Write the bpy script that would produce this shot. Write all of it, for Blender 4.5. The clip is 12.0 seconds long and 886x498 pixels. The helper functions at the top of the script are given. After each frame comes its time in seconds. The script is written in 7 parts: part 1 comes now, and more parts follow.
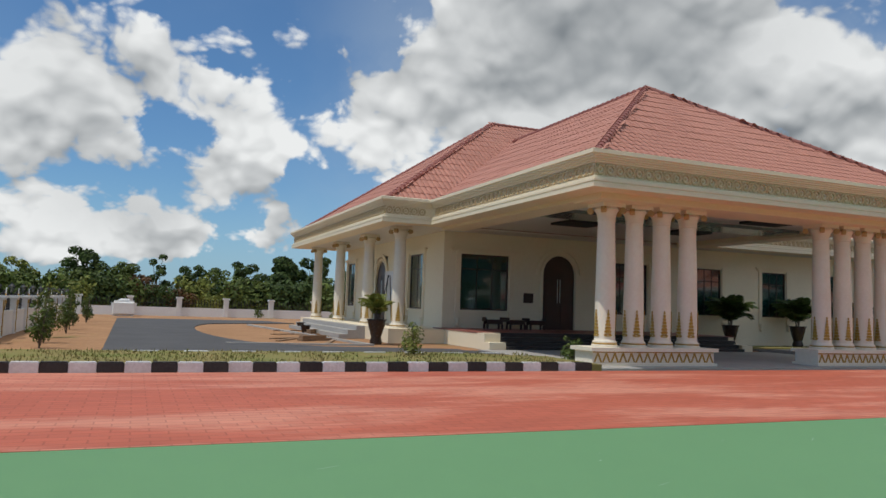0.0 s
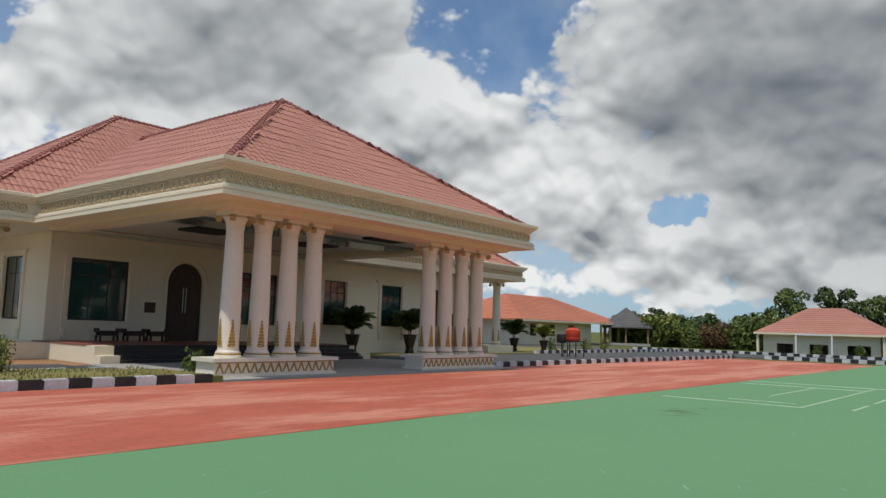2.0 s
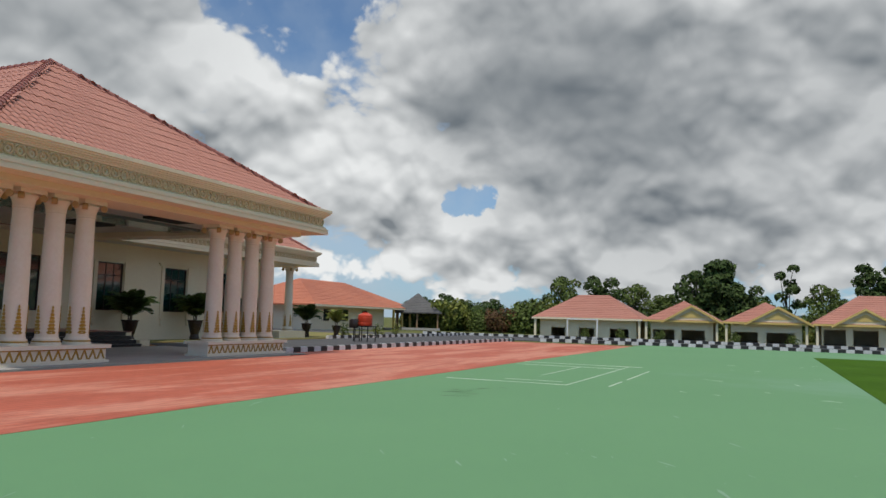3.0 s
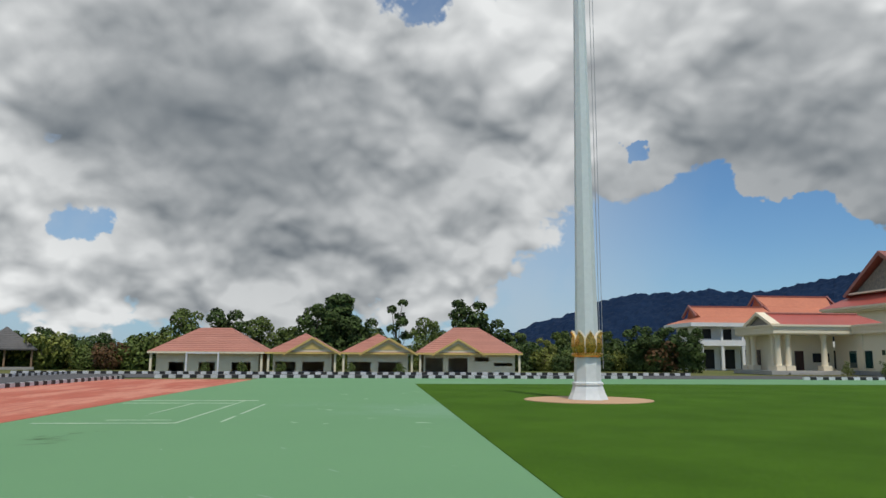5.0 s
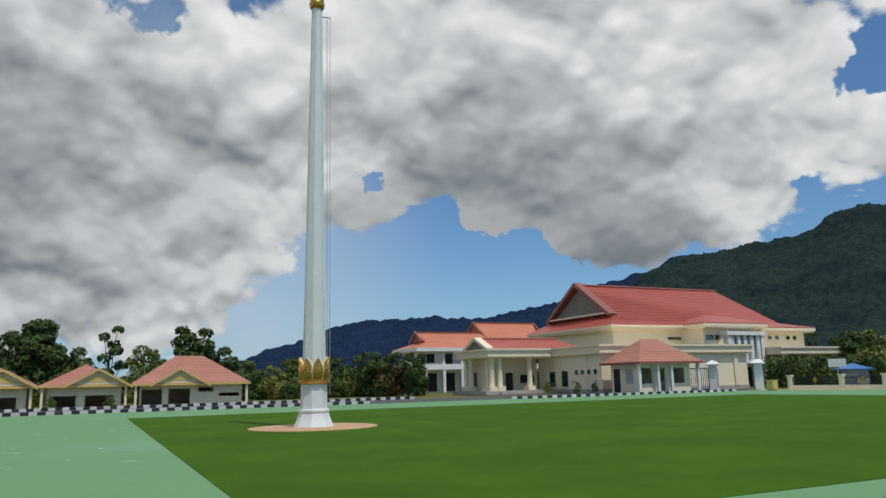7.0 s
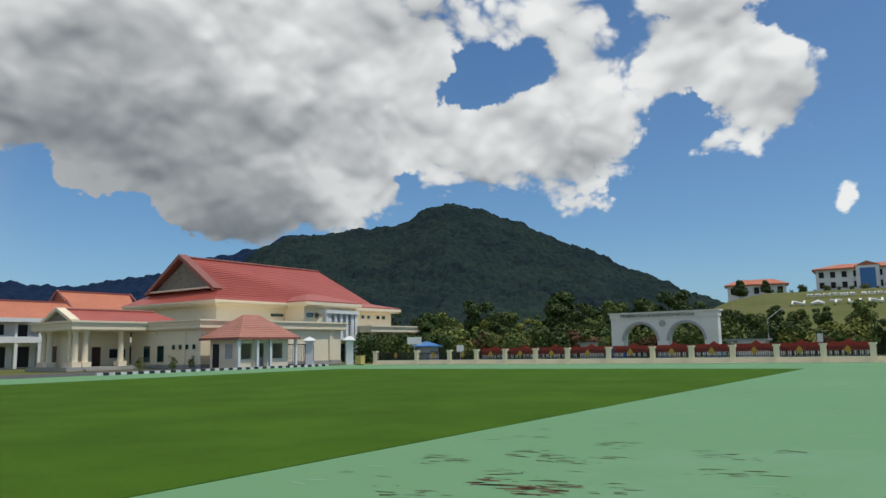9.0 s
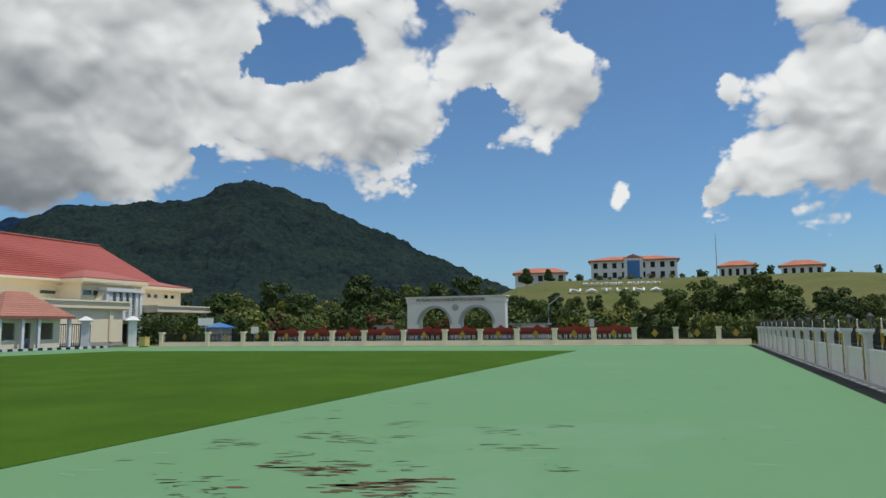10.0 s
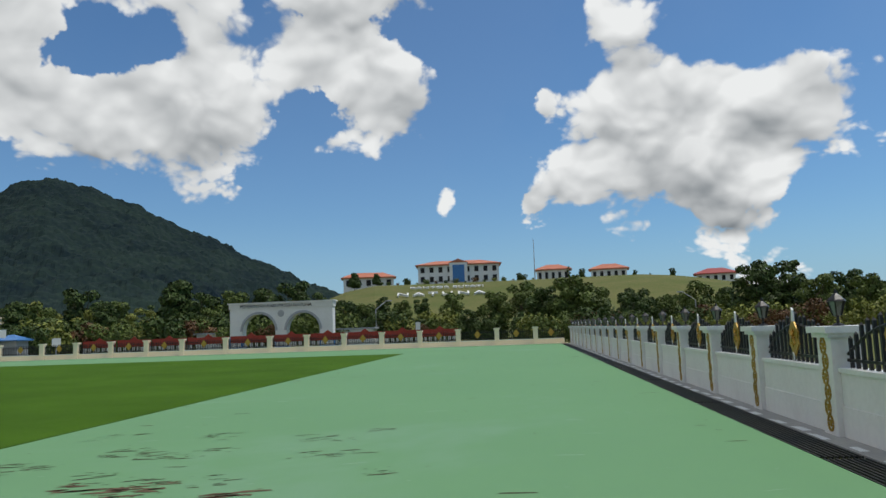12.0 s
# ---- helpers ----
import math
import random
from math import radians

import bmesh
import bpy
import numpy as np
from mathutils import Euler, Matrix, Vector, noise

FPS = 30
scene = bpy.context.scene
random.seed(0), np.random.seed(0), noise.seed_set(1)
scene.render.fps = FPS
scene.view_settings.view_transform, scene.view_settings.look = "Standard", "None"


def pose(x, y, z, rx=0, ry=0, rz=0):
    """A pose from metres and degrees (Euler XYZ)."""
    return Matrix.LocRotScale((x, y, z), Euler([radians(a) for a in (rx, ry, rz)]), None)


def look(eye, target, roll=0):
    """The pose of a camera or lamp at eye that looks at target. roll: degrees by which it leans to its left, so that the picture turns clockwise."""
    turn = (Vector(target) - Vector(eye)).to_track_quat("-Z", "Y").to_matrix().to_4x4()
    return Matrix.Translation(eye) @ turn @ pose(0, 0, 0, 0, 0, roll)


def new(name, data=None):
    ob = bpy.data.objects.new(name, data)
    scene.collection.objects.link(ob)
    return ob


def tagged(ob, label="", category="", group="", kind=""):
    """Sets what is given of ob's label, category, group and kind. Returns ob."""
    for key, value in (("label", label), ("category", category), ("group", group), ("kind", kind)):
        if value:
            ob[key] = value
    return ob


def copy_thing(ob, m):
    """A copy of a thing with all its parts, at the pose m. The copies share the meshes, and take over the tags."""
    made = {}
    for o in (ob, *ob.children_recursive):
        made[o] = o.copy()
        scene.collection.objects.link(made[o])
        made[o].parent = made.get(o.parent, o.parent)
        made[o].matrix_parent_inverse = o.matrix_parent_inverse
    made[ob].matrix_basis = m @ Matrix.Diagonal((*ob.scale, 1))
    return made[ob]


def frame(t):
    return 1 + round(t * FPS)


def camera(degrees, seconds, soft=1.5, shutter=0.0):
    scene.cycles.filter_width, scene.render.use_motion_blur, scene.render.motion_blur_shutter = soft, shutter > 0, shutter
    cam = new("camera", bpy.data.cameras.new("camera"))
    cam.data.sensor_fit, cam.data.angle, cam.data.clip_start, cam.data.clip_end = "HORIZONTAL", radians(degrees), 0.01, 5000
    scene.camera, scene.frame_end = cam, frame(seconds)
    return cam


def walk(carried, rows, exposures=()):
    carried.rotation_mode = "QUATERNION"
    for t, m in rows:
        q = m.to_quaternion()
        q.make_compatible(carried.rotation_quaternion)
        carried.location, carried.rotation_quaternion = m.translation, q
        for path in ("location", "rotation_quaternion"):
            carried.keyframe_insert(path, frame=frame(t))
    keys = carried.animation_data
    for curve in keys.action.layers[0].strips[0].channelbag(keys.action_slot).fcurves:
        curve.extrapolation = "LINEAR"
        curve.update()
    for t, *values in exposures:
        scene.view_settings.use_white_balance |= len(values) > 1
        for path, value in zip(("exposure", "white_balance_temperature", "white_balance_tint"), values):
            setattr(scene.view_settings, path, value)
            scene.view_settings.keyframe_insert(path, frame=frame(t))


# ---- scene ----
# The camera: held at arm's length by somebody who turns on the spot.
cam = camera(62.1, 12.0)
# seconds, eye, heading, pitch, roll
PATH = [
    (0, (0.173, 0.417, 1.599), -22.51, 4.40, 1.90),
    (0.5, (0.215, 0.393, 1.600), -28.88, 5.45, 1.86),
    (1, (0.262, 0.368, 1.604), -34.46, 6.09, 1.81),
    (1.5, (0.306, 0.339, 1.607), -41.53, 6.14, 1.50),
    (2, (0.356, 0.293, 1.599), -50.38, 6.08, 1.74),
    (2.5, (0.401, 0.239, 1.596), -58.46, 5.84, 1.21),
    (3, (0.421, 0.189, 1.592), -66.23, 5.41, 1.61),
    (3.5, (0.439, 0.125, 1.587), -75.31, 5.18, 1.10),
    (3.7, (0.435, 0.087, 1.593), -79.08, 5.03, 0.98),
    (5.3, (0.438, -0.065, 1.597), -97.85, 9.23, 0.37),
    (5.5, (0.433, -0.085, 1.601), -100.11, 9.63, 0.47),
    (6, (0.424, -0.134, 1.600), -105.57, 10.75, -0.15),
    (6.5, (0.413, -0.179, 1.599), -110.62, 10.69, -0.91),
    (6.7, (0.419, -0.189, 1.602), -112.39, 10.50, -1.14),
    (8.3, (0.268, -0.386, 1.602), -135.63, 8.87, -0.84),
    (8.5, (0.240, -0.419, 1.603), -139.31, 8.47, -0.69),
    (9, (0.222, -0.415, 1.601), -145.29, 7.74, -1.09),
    (9.5, (0.195, -0.398, 1.604), -153.54, 7.19, -1.35),
    (10, (0.175, -0.380, 1.603), -160.79, 6.14, -0.67),
    (10.5, (0.127, -0.397, 1.604), -166.47, 6.23, -1.10),
    (11, (0.097, -0.403, 1.600), -171.76, 6.00, -1.41),
    (11.5, (0.084, -0.416, 1.596), -174.00, 6.19, -1.72),
    (12, (0.077, -0.418, 1.599), -174.16, 6.18, -2.02),
]
walk(cam, [(t, pose(*eye, 90 + pitch, 0, yaw) @ pose(0, 0, 0, 0, 0, roll)) for t, eye, yaw, pitch, roll in PATH])

# ---- world, sun ----
SUN_DIR = Vector((-0.40, -0.09, 0.91)).normalized()


def heading(az, el=0.0):
    """Direction from a compass heading (counted from +y to the left) and an elevation, in degrees."""
    a, e = radians(az), radians(el)
    return Vector((-math.sin(a) * math.cos(e), math.cos(a) * math.cos(e), math.sin(e)))


def place(az, dist, z=0.0):
    d = heading(az)
    return Vector((d.x * dist, d.y * dist, z))


class Nodes:
    """A short way to write node trees."""

    def __init__(self, tree):
        self.tree = tree

    def add(self, kind, **props):
        n = self.tree.nodes.new(kind)
        for k, v in props.items():
            if k == "operation":
                n.operation = v
            elif k == "data_type":
                n.data_type = v
            elif k == "blend_type":
                n.blend_type = v
        return n

    def put(self, value, socket):
        if isinstance(value, bpy.types.NodeSocket):
            self.tree.links.new(value, socket)
        else:
            socket.default_value = value

    def math(self, op, a, b=0.0, c=0.0, clamp=False):
        n = self.add("ShaderNodeMath", operation=op)
        n.use_clamp = clamp
        for v, s in zip((a, b, c), n.inputs):
            self.put(v, s)
        return n.outputs[0]

    def vec(self, op, a, b=(0, 0, 0)):
        n = self.add("ShaderNodeVectorMath", operation=op)
        self.put(a, n.inputs[0])
        self.put(b, n.inputs[1])
        return n.outputs["Value"] if op in ("DOT_PRODUCT", "LENGTH", "DISTANCE") else n.outputs[0]

    def noise(self, vector, scale, detail=4.0, rough=0.5, distort=0.0, colour=False):
        n = self.add("ShaderNodeTexNoise")
        if vector is not None:
            self.put(vector, n.inputs["Vector"])
        n.inputs["Scale"].default_value = scale
        n.inputs["Detail"].default_value = detail
        n.inputs["Roughness"].default_value = rough
        n.inputs["Distortion"].default_value = distort
        return n.outputs["Color" if colour else 0]

    def ramp(self, v, lo, hi, a=0.0, b=1.0):
        n = self.add("ShaderNodeMapRange")
        n.interpolation_type = "SMOOTHSTEP"
        for s, x in zip(n.inputs, (v, lo, hi, a, b)):
            self.put(x, s)
        return n.outputs[0]

    def mix(self, f, a, b, blend="MIX"):
        n = self.add("ShaderNodeMix", data_type="RGBA", blend_type=blend)
        self.put(f, n.inputs[0])
        for v, s in ((a, n.inputs[6]), (b, n.inputs[7])):
            self.put((*v, 1.0) if isinstance(v, tuple) and len(v) == 3 else v, s)
        return n.outputs[2]


world = bpy.data.worlds.new("world")
scene.world = world
world.use_nodes = True
world.node_tree.nodes.clear()
W = Nodes(world.node_tree)
direction = W.add("ShaderNodeTexCoord").outputs["Generated"]
direction = W.vec("NORMALIZE", direction)
sky = W.add("ShaderNodeTexSky")
sky.sky_type = "NISHITA"
sky.sun_disc = False
sky.sun_elevation = math.asin(SUN_DIR.z)
sky.sun_rotation = math.atan2(SUN_DIR.x, SUN_DIR.y)
sky.altitude = 50
sky.air_density, sky.dust_density, sky.ozone_density = 1.0, 0.6, 2.0
# Cumulus heaps, open blue and grey bases by quarter of the sky: heading, elevation, spread, weight
HEAPS_NORTH = (
    (6.8, 16.6, 0.134, 0.40), (2.3, 13.2, 0.069, 0.30), (-6.5, 17.5, 0.085, 0.38), (-18.0, 14.7, 0.092, 0.50), (-6.5, 10.1, 0.084, 0.50), (4.9, 8.6, 0.120, 0.36),
    (-0.7, 4.2, 0.035, 0.60), (-9.7, 5.4, 0.042, 0.64), (-3.2, 4.0, 0.031, 0.52), (-31.6, 20.7, 0.184, 0.50), (-42.2, 19.0, 0.162, 0.43), (-49.4, 13.6, 0.084, 0.38),
    (-52.5, 11.3, 0.069, 0.34), (-27.3, 17.1, 0.092, 0.38), (2.8, 4.0, 0.046, 0.26), (6.6, 3.3, 0.054, 0.26), (-56.3, 12.1, 0.069, 0.28),
)
HEAPS_EAST = (
    (-35.2, 20.1, 0.212, 0.45), (-54.0, 15.1, 0.084, 0.32), (-60.4, 11.2, 0.084, 0.32), (-63.6, 7.7, 0.084, 0.28), (-70.5, 6.4, 0.084, 0.30), (-71.4, 21.1, 0.170, 0.50),
    (-83.5, 18.4, 0.184, 0.50), (-82.2, 11.9, 0.113, 0.34), (-86.8, 9.2, 0.106, 0.32), (-54.8, 4.9, 0.084, 0.20), (-78.2, 4.3, 0.092, 0.24), (-71.1, 19.4, 0.212, 0.50),
    (-83.7, 20.1, 0.212, 0.50), (-93.8, 20.8, 0.113, 0.40), (-99.9, 14.5, 0.155, 0.42), (-81.4, 9.0, 0.155, 0.30), (-71.1, 7.3, 0.061, 0.30), (-92.9, 7.4, 0.127, 0.26),
    (-103.5, 24.3, 0.099, 0.42), (-111.0, 12.6, 0.054, 0.24), (-116.5, 21.9, 0.184, 0.50), (-127.1, 18.3, 0.198, 0.55), (-122.2, 12.8, 0.120, 0.42),
)
HEAPS_SOUTH = (
    (-114.3, 20.3, 0.233, 0.50), (-119.3, 14.0, 0.162, 0.50), (-129.4, 12.0, 0.106, 0.45), (-132.0, 22.2, 0.184, 0.46), (-141.1, 18.1, 0.134, 0.46), (-151.8, 16.7, 0.085, 0.44),
    (-157.2, 14.2, 0.092, 0.50), (-155.7, 10.9, 0.069, 0.35), (-165.6, 12.9, 0.058, 0.42), (-158.1, 23.0, 0.155, 0.42), (-167.5, 21.8, 0.085, 0.40), (-164.9, 18.1, 0.046, 0.25),
    (-171.9, 15.3, 0.069, 0.46), (-168.9, 21.3, 0.092, 0.40), (169.6, 16.1, 0.092, 0.50), (164.7, 13.5, 0.099, 0.55), (176.3, 10.9, 0.058, 0.42), (-174.3, 9.2, 0.038, 0.58),
    (179.1, 8.7, 0.028, 0.92), (178.0, 17.1, 0.031, 0.84), (157.7, 16.2, 0.069, 0.46), (163.2, 7.0, 0.054, 0.50), (164.9, 10.9, 0.099, 0.45), (171.0, 22.9, 0.061, 0.32),
)
OPEN_NORTH = (
    (-15.5, 20.4, 0.046, -0.45), (-12.1, 16.4, 0.035, -0.35), (-2.0, 11.9, 0.038, -0.45), (-5.1, 17.3, 0.023, -0.35), (-13.2, 8.8, 0.042, -0.42), (-7.6, 6.1, 0.031, -0.35),
    (-16.1, 6.0, 0.054, -0.12), (-0.3, 1.8, 0.123, -0.14), (-46.8, 15.9, 0.054, -0.30), (-2.3, 20.5, 0.031, -0.25), (-17.8, 18.5, 0.027, -0.30),
)
OPEN_EAST = (
    (-56.5, 24.3, 0.050, -0.50), (-48.3, 14.4, 0.031, -0.35), (-55.3, 19.2, 0.042, -0.22), (-68.3, 9.3, 0.035, -0.52), (-66.2, 10.1, 0.023, -0.30), (-91.8, 26.2, 0.038, -0.60),
    (-109.8, 15.7, 0.025, -0.75), (-69.6, 9.5, 0.031, -0.45), (-114.8, 11.2, 0.069, -0.55), (-121.3, 9.8, 0.058, -0.75), (-117.2, 7.7, 0.115, -0.80), (-105.2, 5.1, 0.084, -0.35),
    (-104.4, 3.1, 0.092, -0.30),
)
OPEN_SOUTH = (
    (-109.4, 15.6, 0.026, -0.70), (-116.8, 7.7, 0.115, -0.75), (-110.7, 6.7, 0.100, -0.65), (-124.8, 7.1, 0.069, -0.50), (-147.5, 20.8, 0.031, -0.80), (-151.6, 21.7, 0.031, -0.65),
    (-163.7, 16.7, 0.037, -0.75), (-162.0, 14.7, 0.023, -0.40), (-142.8, 13.3, 0.020, -0.45), (-164.9, 8.2, 0.092, -0.75), (-171.1, 22.4, 0.031, -0.45), (-148.1, 21.0, 0.035, -0.50),
    (-163.6, 16.3, 0.026, -0.70), (-178.3, 21.5, 0.092, -0.70), (-178.8, 13.8, 0.054, -0.50), (-162.8, 6.8, 0.123, -0.70), (-178.1, 5.5, 0.115, -0.45), (156.6, 8.7, 0.046, -0.60),
    (155.6, 19.8, 0.069, -0.30), (-163.3, 23.7, 0.008, -0.20),
)
BASES_NORTH = (
    (2.0, 8.5, 0.092, 0.34), (-0.4, 6.3, 0.054, 0.30), (-35.1, 21.0, 0.177, 0.34), (-5.9, 6.7, 0.038, 0.24), (7.4, 14.7, 0.092, 0.16), (-25.6, 12.4, 0.061, 0.14),
)
BASES_EAST = (
    (-37.1, 20.0, 0.177, 0.46), (-67.0, 16.3, 0.084, 0.40), (-74.3, 18.1, 0.115, 0.46), (-81.5, 15.5, 0.100, 0.36), (-72.1, 19.6, 0.169, 0.44), (-77.0, 16.2, 0.154, 0.50),
    (-85.9, 17.8, 0.138, 0.34), (-96.3, 10.5, 0.177, 0.46), (-120.3, 13.8, 0.138, 0.60), (-128.7, 10.3, 0.100, 0.62), (-109.7, 10.9, 0.069, 0.46), (-129.2, 16.8, 0.092, 0.26),
    (-81.3, 10.7, 0.154, 0.18), (-96.2, 17.0, 0.092, 0.28), (-81.7, 4.0, 0.200, 0.40),
)
BASES_SOUTH = (
    (-120.5, 12.9, 0.131, 0.52), (-129.4, 10.2, 0.092, 0.56), (-114.6, 14.8, 0.092, 0.40), (-112.2, 22.6, 0.138, 0.30), (-154.4, 10.2, 0.084, 0.36), (-140.1, 12.0, 0.069, 0.22),
    (-142.6, 24.7, 0.092, 0.22), (-136.9, 15.2, 0.108, 0.14), (170.4, 10.2, 0.069, 0.28), (168.6, 10.0, 0.069, 0.30), (-165.2, 20.1, 0.061, 0.18), (-109.8, 10.1, 0.069, 0.36),
)


swirl = W.vec("SUBTRACT", W.noise(direction, 8.0, 5.0, 0.62, colour=True), (0.5, 0.5, 0.5))
drift = W.vec("ADD", direction, W.vec("MULTIPLY", swirl, (0.15, 0.15, 0.10)))


def humps(*tables):
    total = 0.0
    for az, el, spread, weight in sum(tables, ()):
        off = W.vec("MULTIPLY", W.vec("SUBTRACT", drift, tuple(heading(az, el))), (1.0, 1.0, 1.25))
        hump = W.math("EXPONENT", W.math("MULTIPLY", W.vec("DOT_PRODUCT", off, off), -1.0 / spread ** 2))
        total = W.math("MULTIPLY_ADD", hump, weight, total)
    return total


def layer(lift):
    """The cloud deck seen in perspective: flatter and smaller towards the horizon."""
    s = W.add("ShaderNodeSeparateXYZ")
    W.put(direction, s.inputs[0])
    depth = W.math("MAXIMUM", W.math("ADD", s.outputs[2], 0.62 + lift), 0.05)
    c = W.add("ShaderNodeCombineXYZ")
    W.put(W.math("DIVIDE", s.outputs[0], depth), c.inputs[0])
    W.put(W.math("DIVIDE", s.outputs[1], depth), c.inputs[1])
    return W.vec("MULTIPLY", c.outputs[0], (1.9, 1.9, 0.0))


def cells(p, scale):
    n = W.add("ShaderNodeTexVoronoi")
    n.voronoi_dimensions = "2D"
    n.feature = "SMOOTH_F1"
    n.inputs["Smoothness"].default_value = 0.25
    n.inputs["Scale"].default_value = scale
    W.put(p, n.inputs["Vector"])
    return n.outputs["Distance"]


def cloud_field(p, fine=True):
    """Billowing density about zero: broad noise with rounded puffs at several sizes."""
    warp = W.vec("SUBTRACT", W.noise(p, 4.0, 2.0, 0.5, colour=True), (0.5, 0.5, 0.5))
    p = W.vec("ADD", p, W.vec("MULTIPLY", warp, (0.14, 0.14, 0.0)))
    g = W.math("MULTIPLY_ADD", W.noise(p, 2.4, 3.0, 0.5), 1.0, -0.5 + 0.30)
    g = W.math("MULTIPLY_ADD", cells(p, 3.6), -0.34, g)
    g = W.math("MULTIPLY_ADD", cells(p, 8.5), -0.24, g)
    g = W.math("MULTIPLY_ADD", cells(p, 19.0), -0.13 if fine else -0.085, g)
    if fine:
        g = W.math("MULTIPLY_ADD", cells(p, 43.0), -0.07, g)
        g = W.math("MULTIPLY_ADD", W.noise(p, 40.0, 4.0, 0.6), 0.10, W.math("ADD", g, -0.02))
    return g


bias = W.math("MULTIPLY_ADD", humps(HEAPS_NORTH, HEAPS_EAST, HEAPS_SOUTH), 0.80, humps(OPEN_NORTH, OPEN_EAST, OPEN_SOUTH))
split_h = W.add("ShaderNodeSeparateXYZ")
W.put(direction, split_h.inputs[0])
low_band = W.math("MULTIPLY", W.ramp(split_h.outputs[2], 0.02, 0.07), W.ramp(split_h.outputs[2], 0.22, 0.10))
north_east = W.ramp(W.vec("DOT_PRODUCT", direction, tuple(heading(-62))), 0.55, 0.80)
overhead = W.ramp(split_h.outputs[2], 0.42, 0.62, 0.0, 0.22)
bias = W.math("ADD", overhead, W.math("MULTIPLY_ADD", W.math("MULTIPLY", low_band, north_east), 0.20, bias))
here = cloud_field(layer(0.0))
dense = W.math("ADD", W.math("SUBTRACT", here, 0.16), bias)
cover = W.ramp(dense, -0.02, 0.13)
body = cloud_field(layer(0.0), False)
near_up = W.math("SUBTRACT", body, cloud_field(layer(0.014), False))
far_up = W.math("SUBTRACT", body, cloud_field(layer(0.050), False))
relief = W.math("MULTIPLY_ADD", near_up, 0.95, W.math("MULTIPLY", far_up, 1.20))
thick = W.ramp(dense, 0.05, 0.90)
light = W.math("ADD", relief, W.math("MULTIPLY_ADD", thick, -0.16, 0.78))
gloom = W.math("EXPONENT", W.math("MULTIPLY", humps(BASES_NORTH, BASES_EAST, BASES_SOUTH), -0.80))
light = W.math("MULTIPLY", W.math("MINIMUM", W.math("MAXIMUM", light, 0.12), 1.0), gloom)
cloud = W.mix(light, (0.105, 0.128, 0.150), (0.765, 0.780, 0.780))
split_z = W.add("ShaderNodeSeparateXYZ")
W.put(direction, split_z.inputs[0])
blue = W.mix(1.0, sky.outputs[0], (0.052, 0.076, 0.094), "MULTIPLY")
blue = W.mix(W.ramp(split_z.outputs[2], 0.0, 0.16, 0.45, 0.0), blue, (0.26, 0.42, 0.62))
veil = W.math("MULTIPLY", W.ramp(W.noise(drift, 2.6, 4.0, 0.55), 0.36, 0.62, 0.10, 0.75), W.math("MULTIPLY_ADD", north_east, 0.80, 0.06))
blue = W.mix(veil, blue, (0.42, 0.49, 0.56))
shown = W.mix(cover, blue, cloud)
background = W.add("ShaderNodeBackground")
W.put(shown, background.inputs[0])
background.inputs[1].default_value = 1.0
W.put(background.outputs[0], W.add("ShaderNodeOutputWorld").inputs[0])

sun_data = bpy.data.lights.new("sun", "SUN")
sun_data.energy, sun_data.angle, sun_data.color = 2.35, radians(0.55), (1.0, 0.95, 0.87)
sun = new("sun", sun_data)
sun.matrix_world = look(SUN_DIR * 60, (0, 0, 0))
scene.view_settings.exposure = 0.12


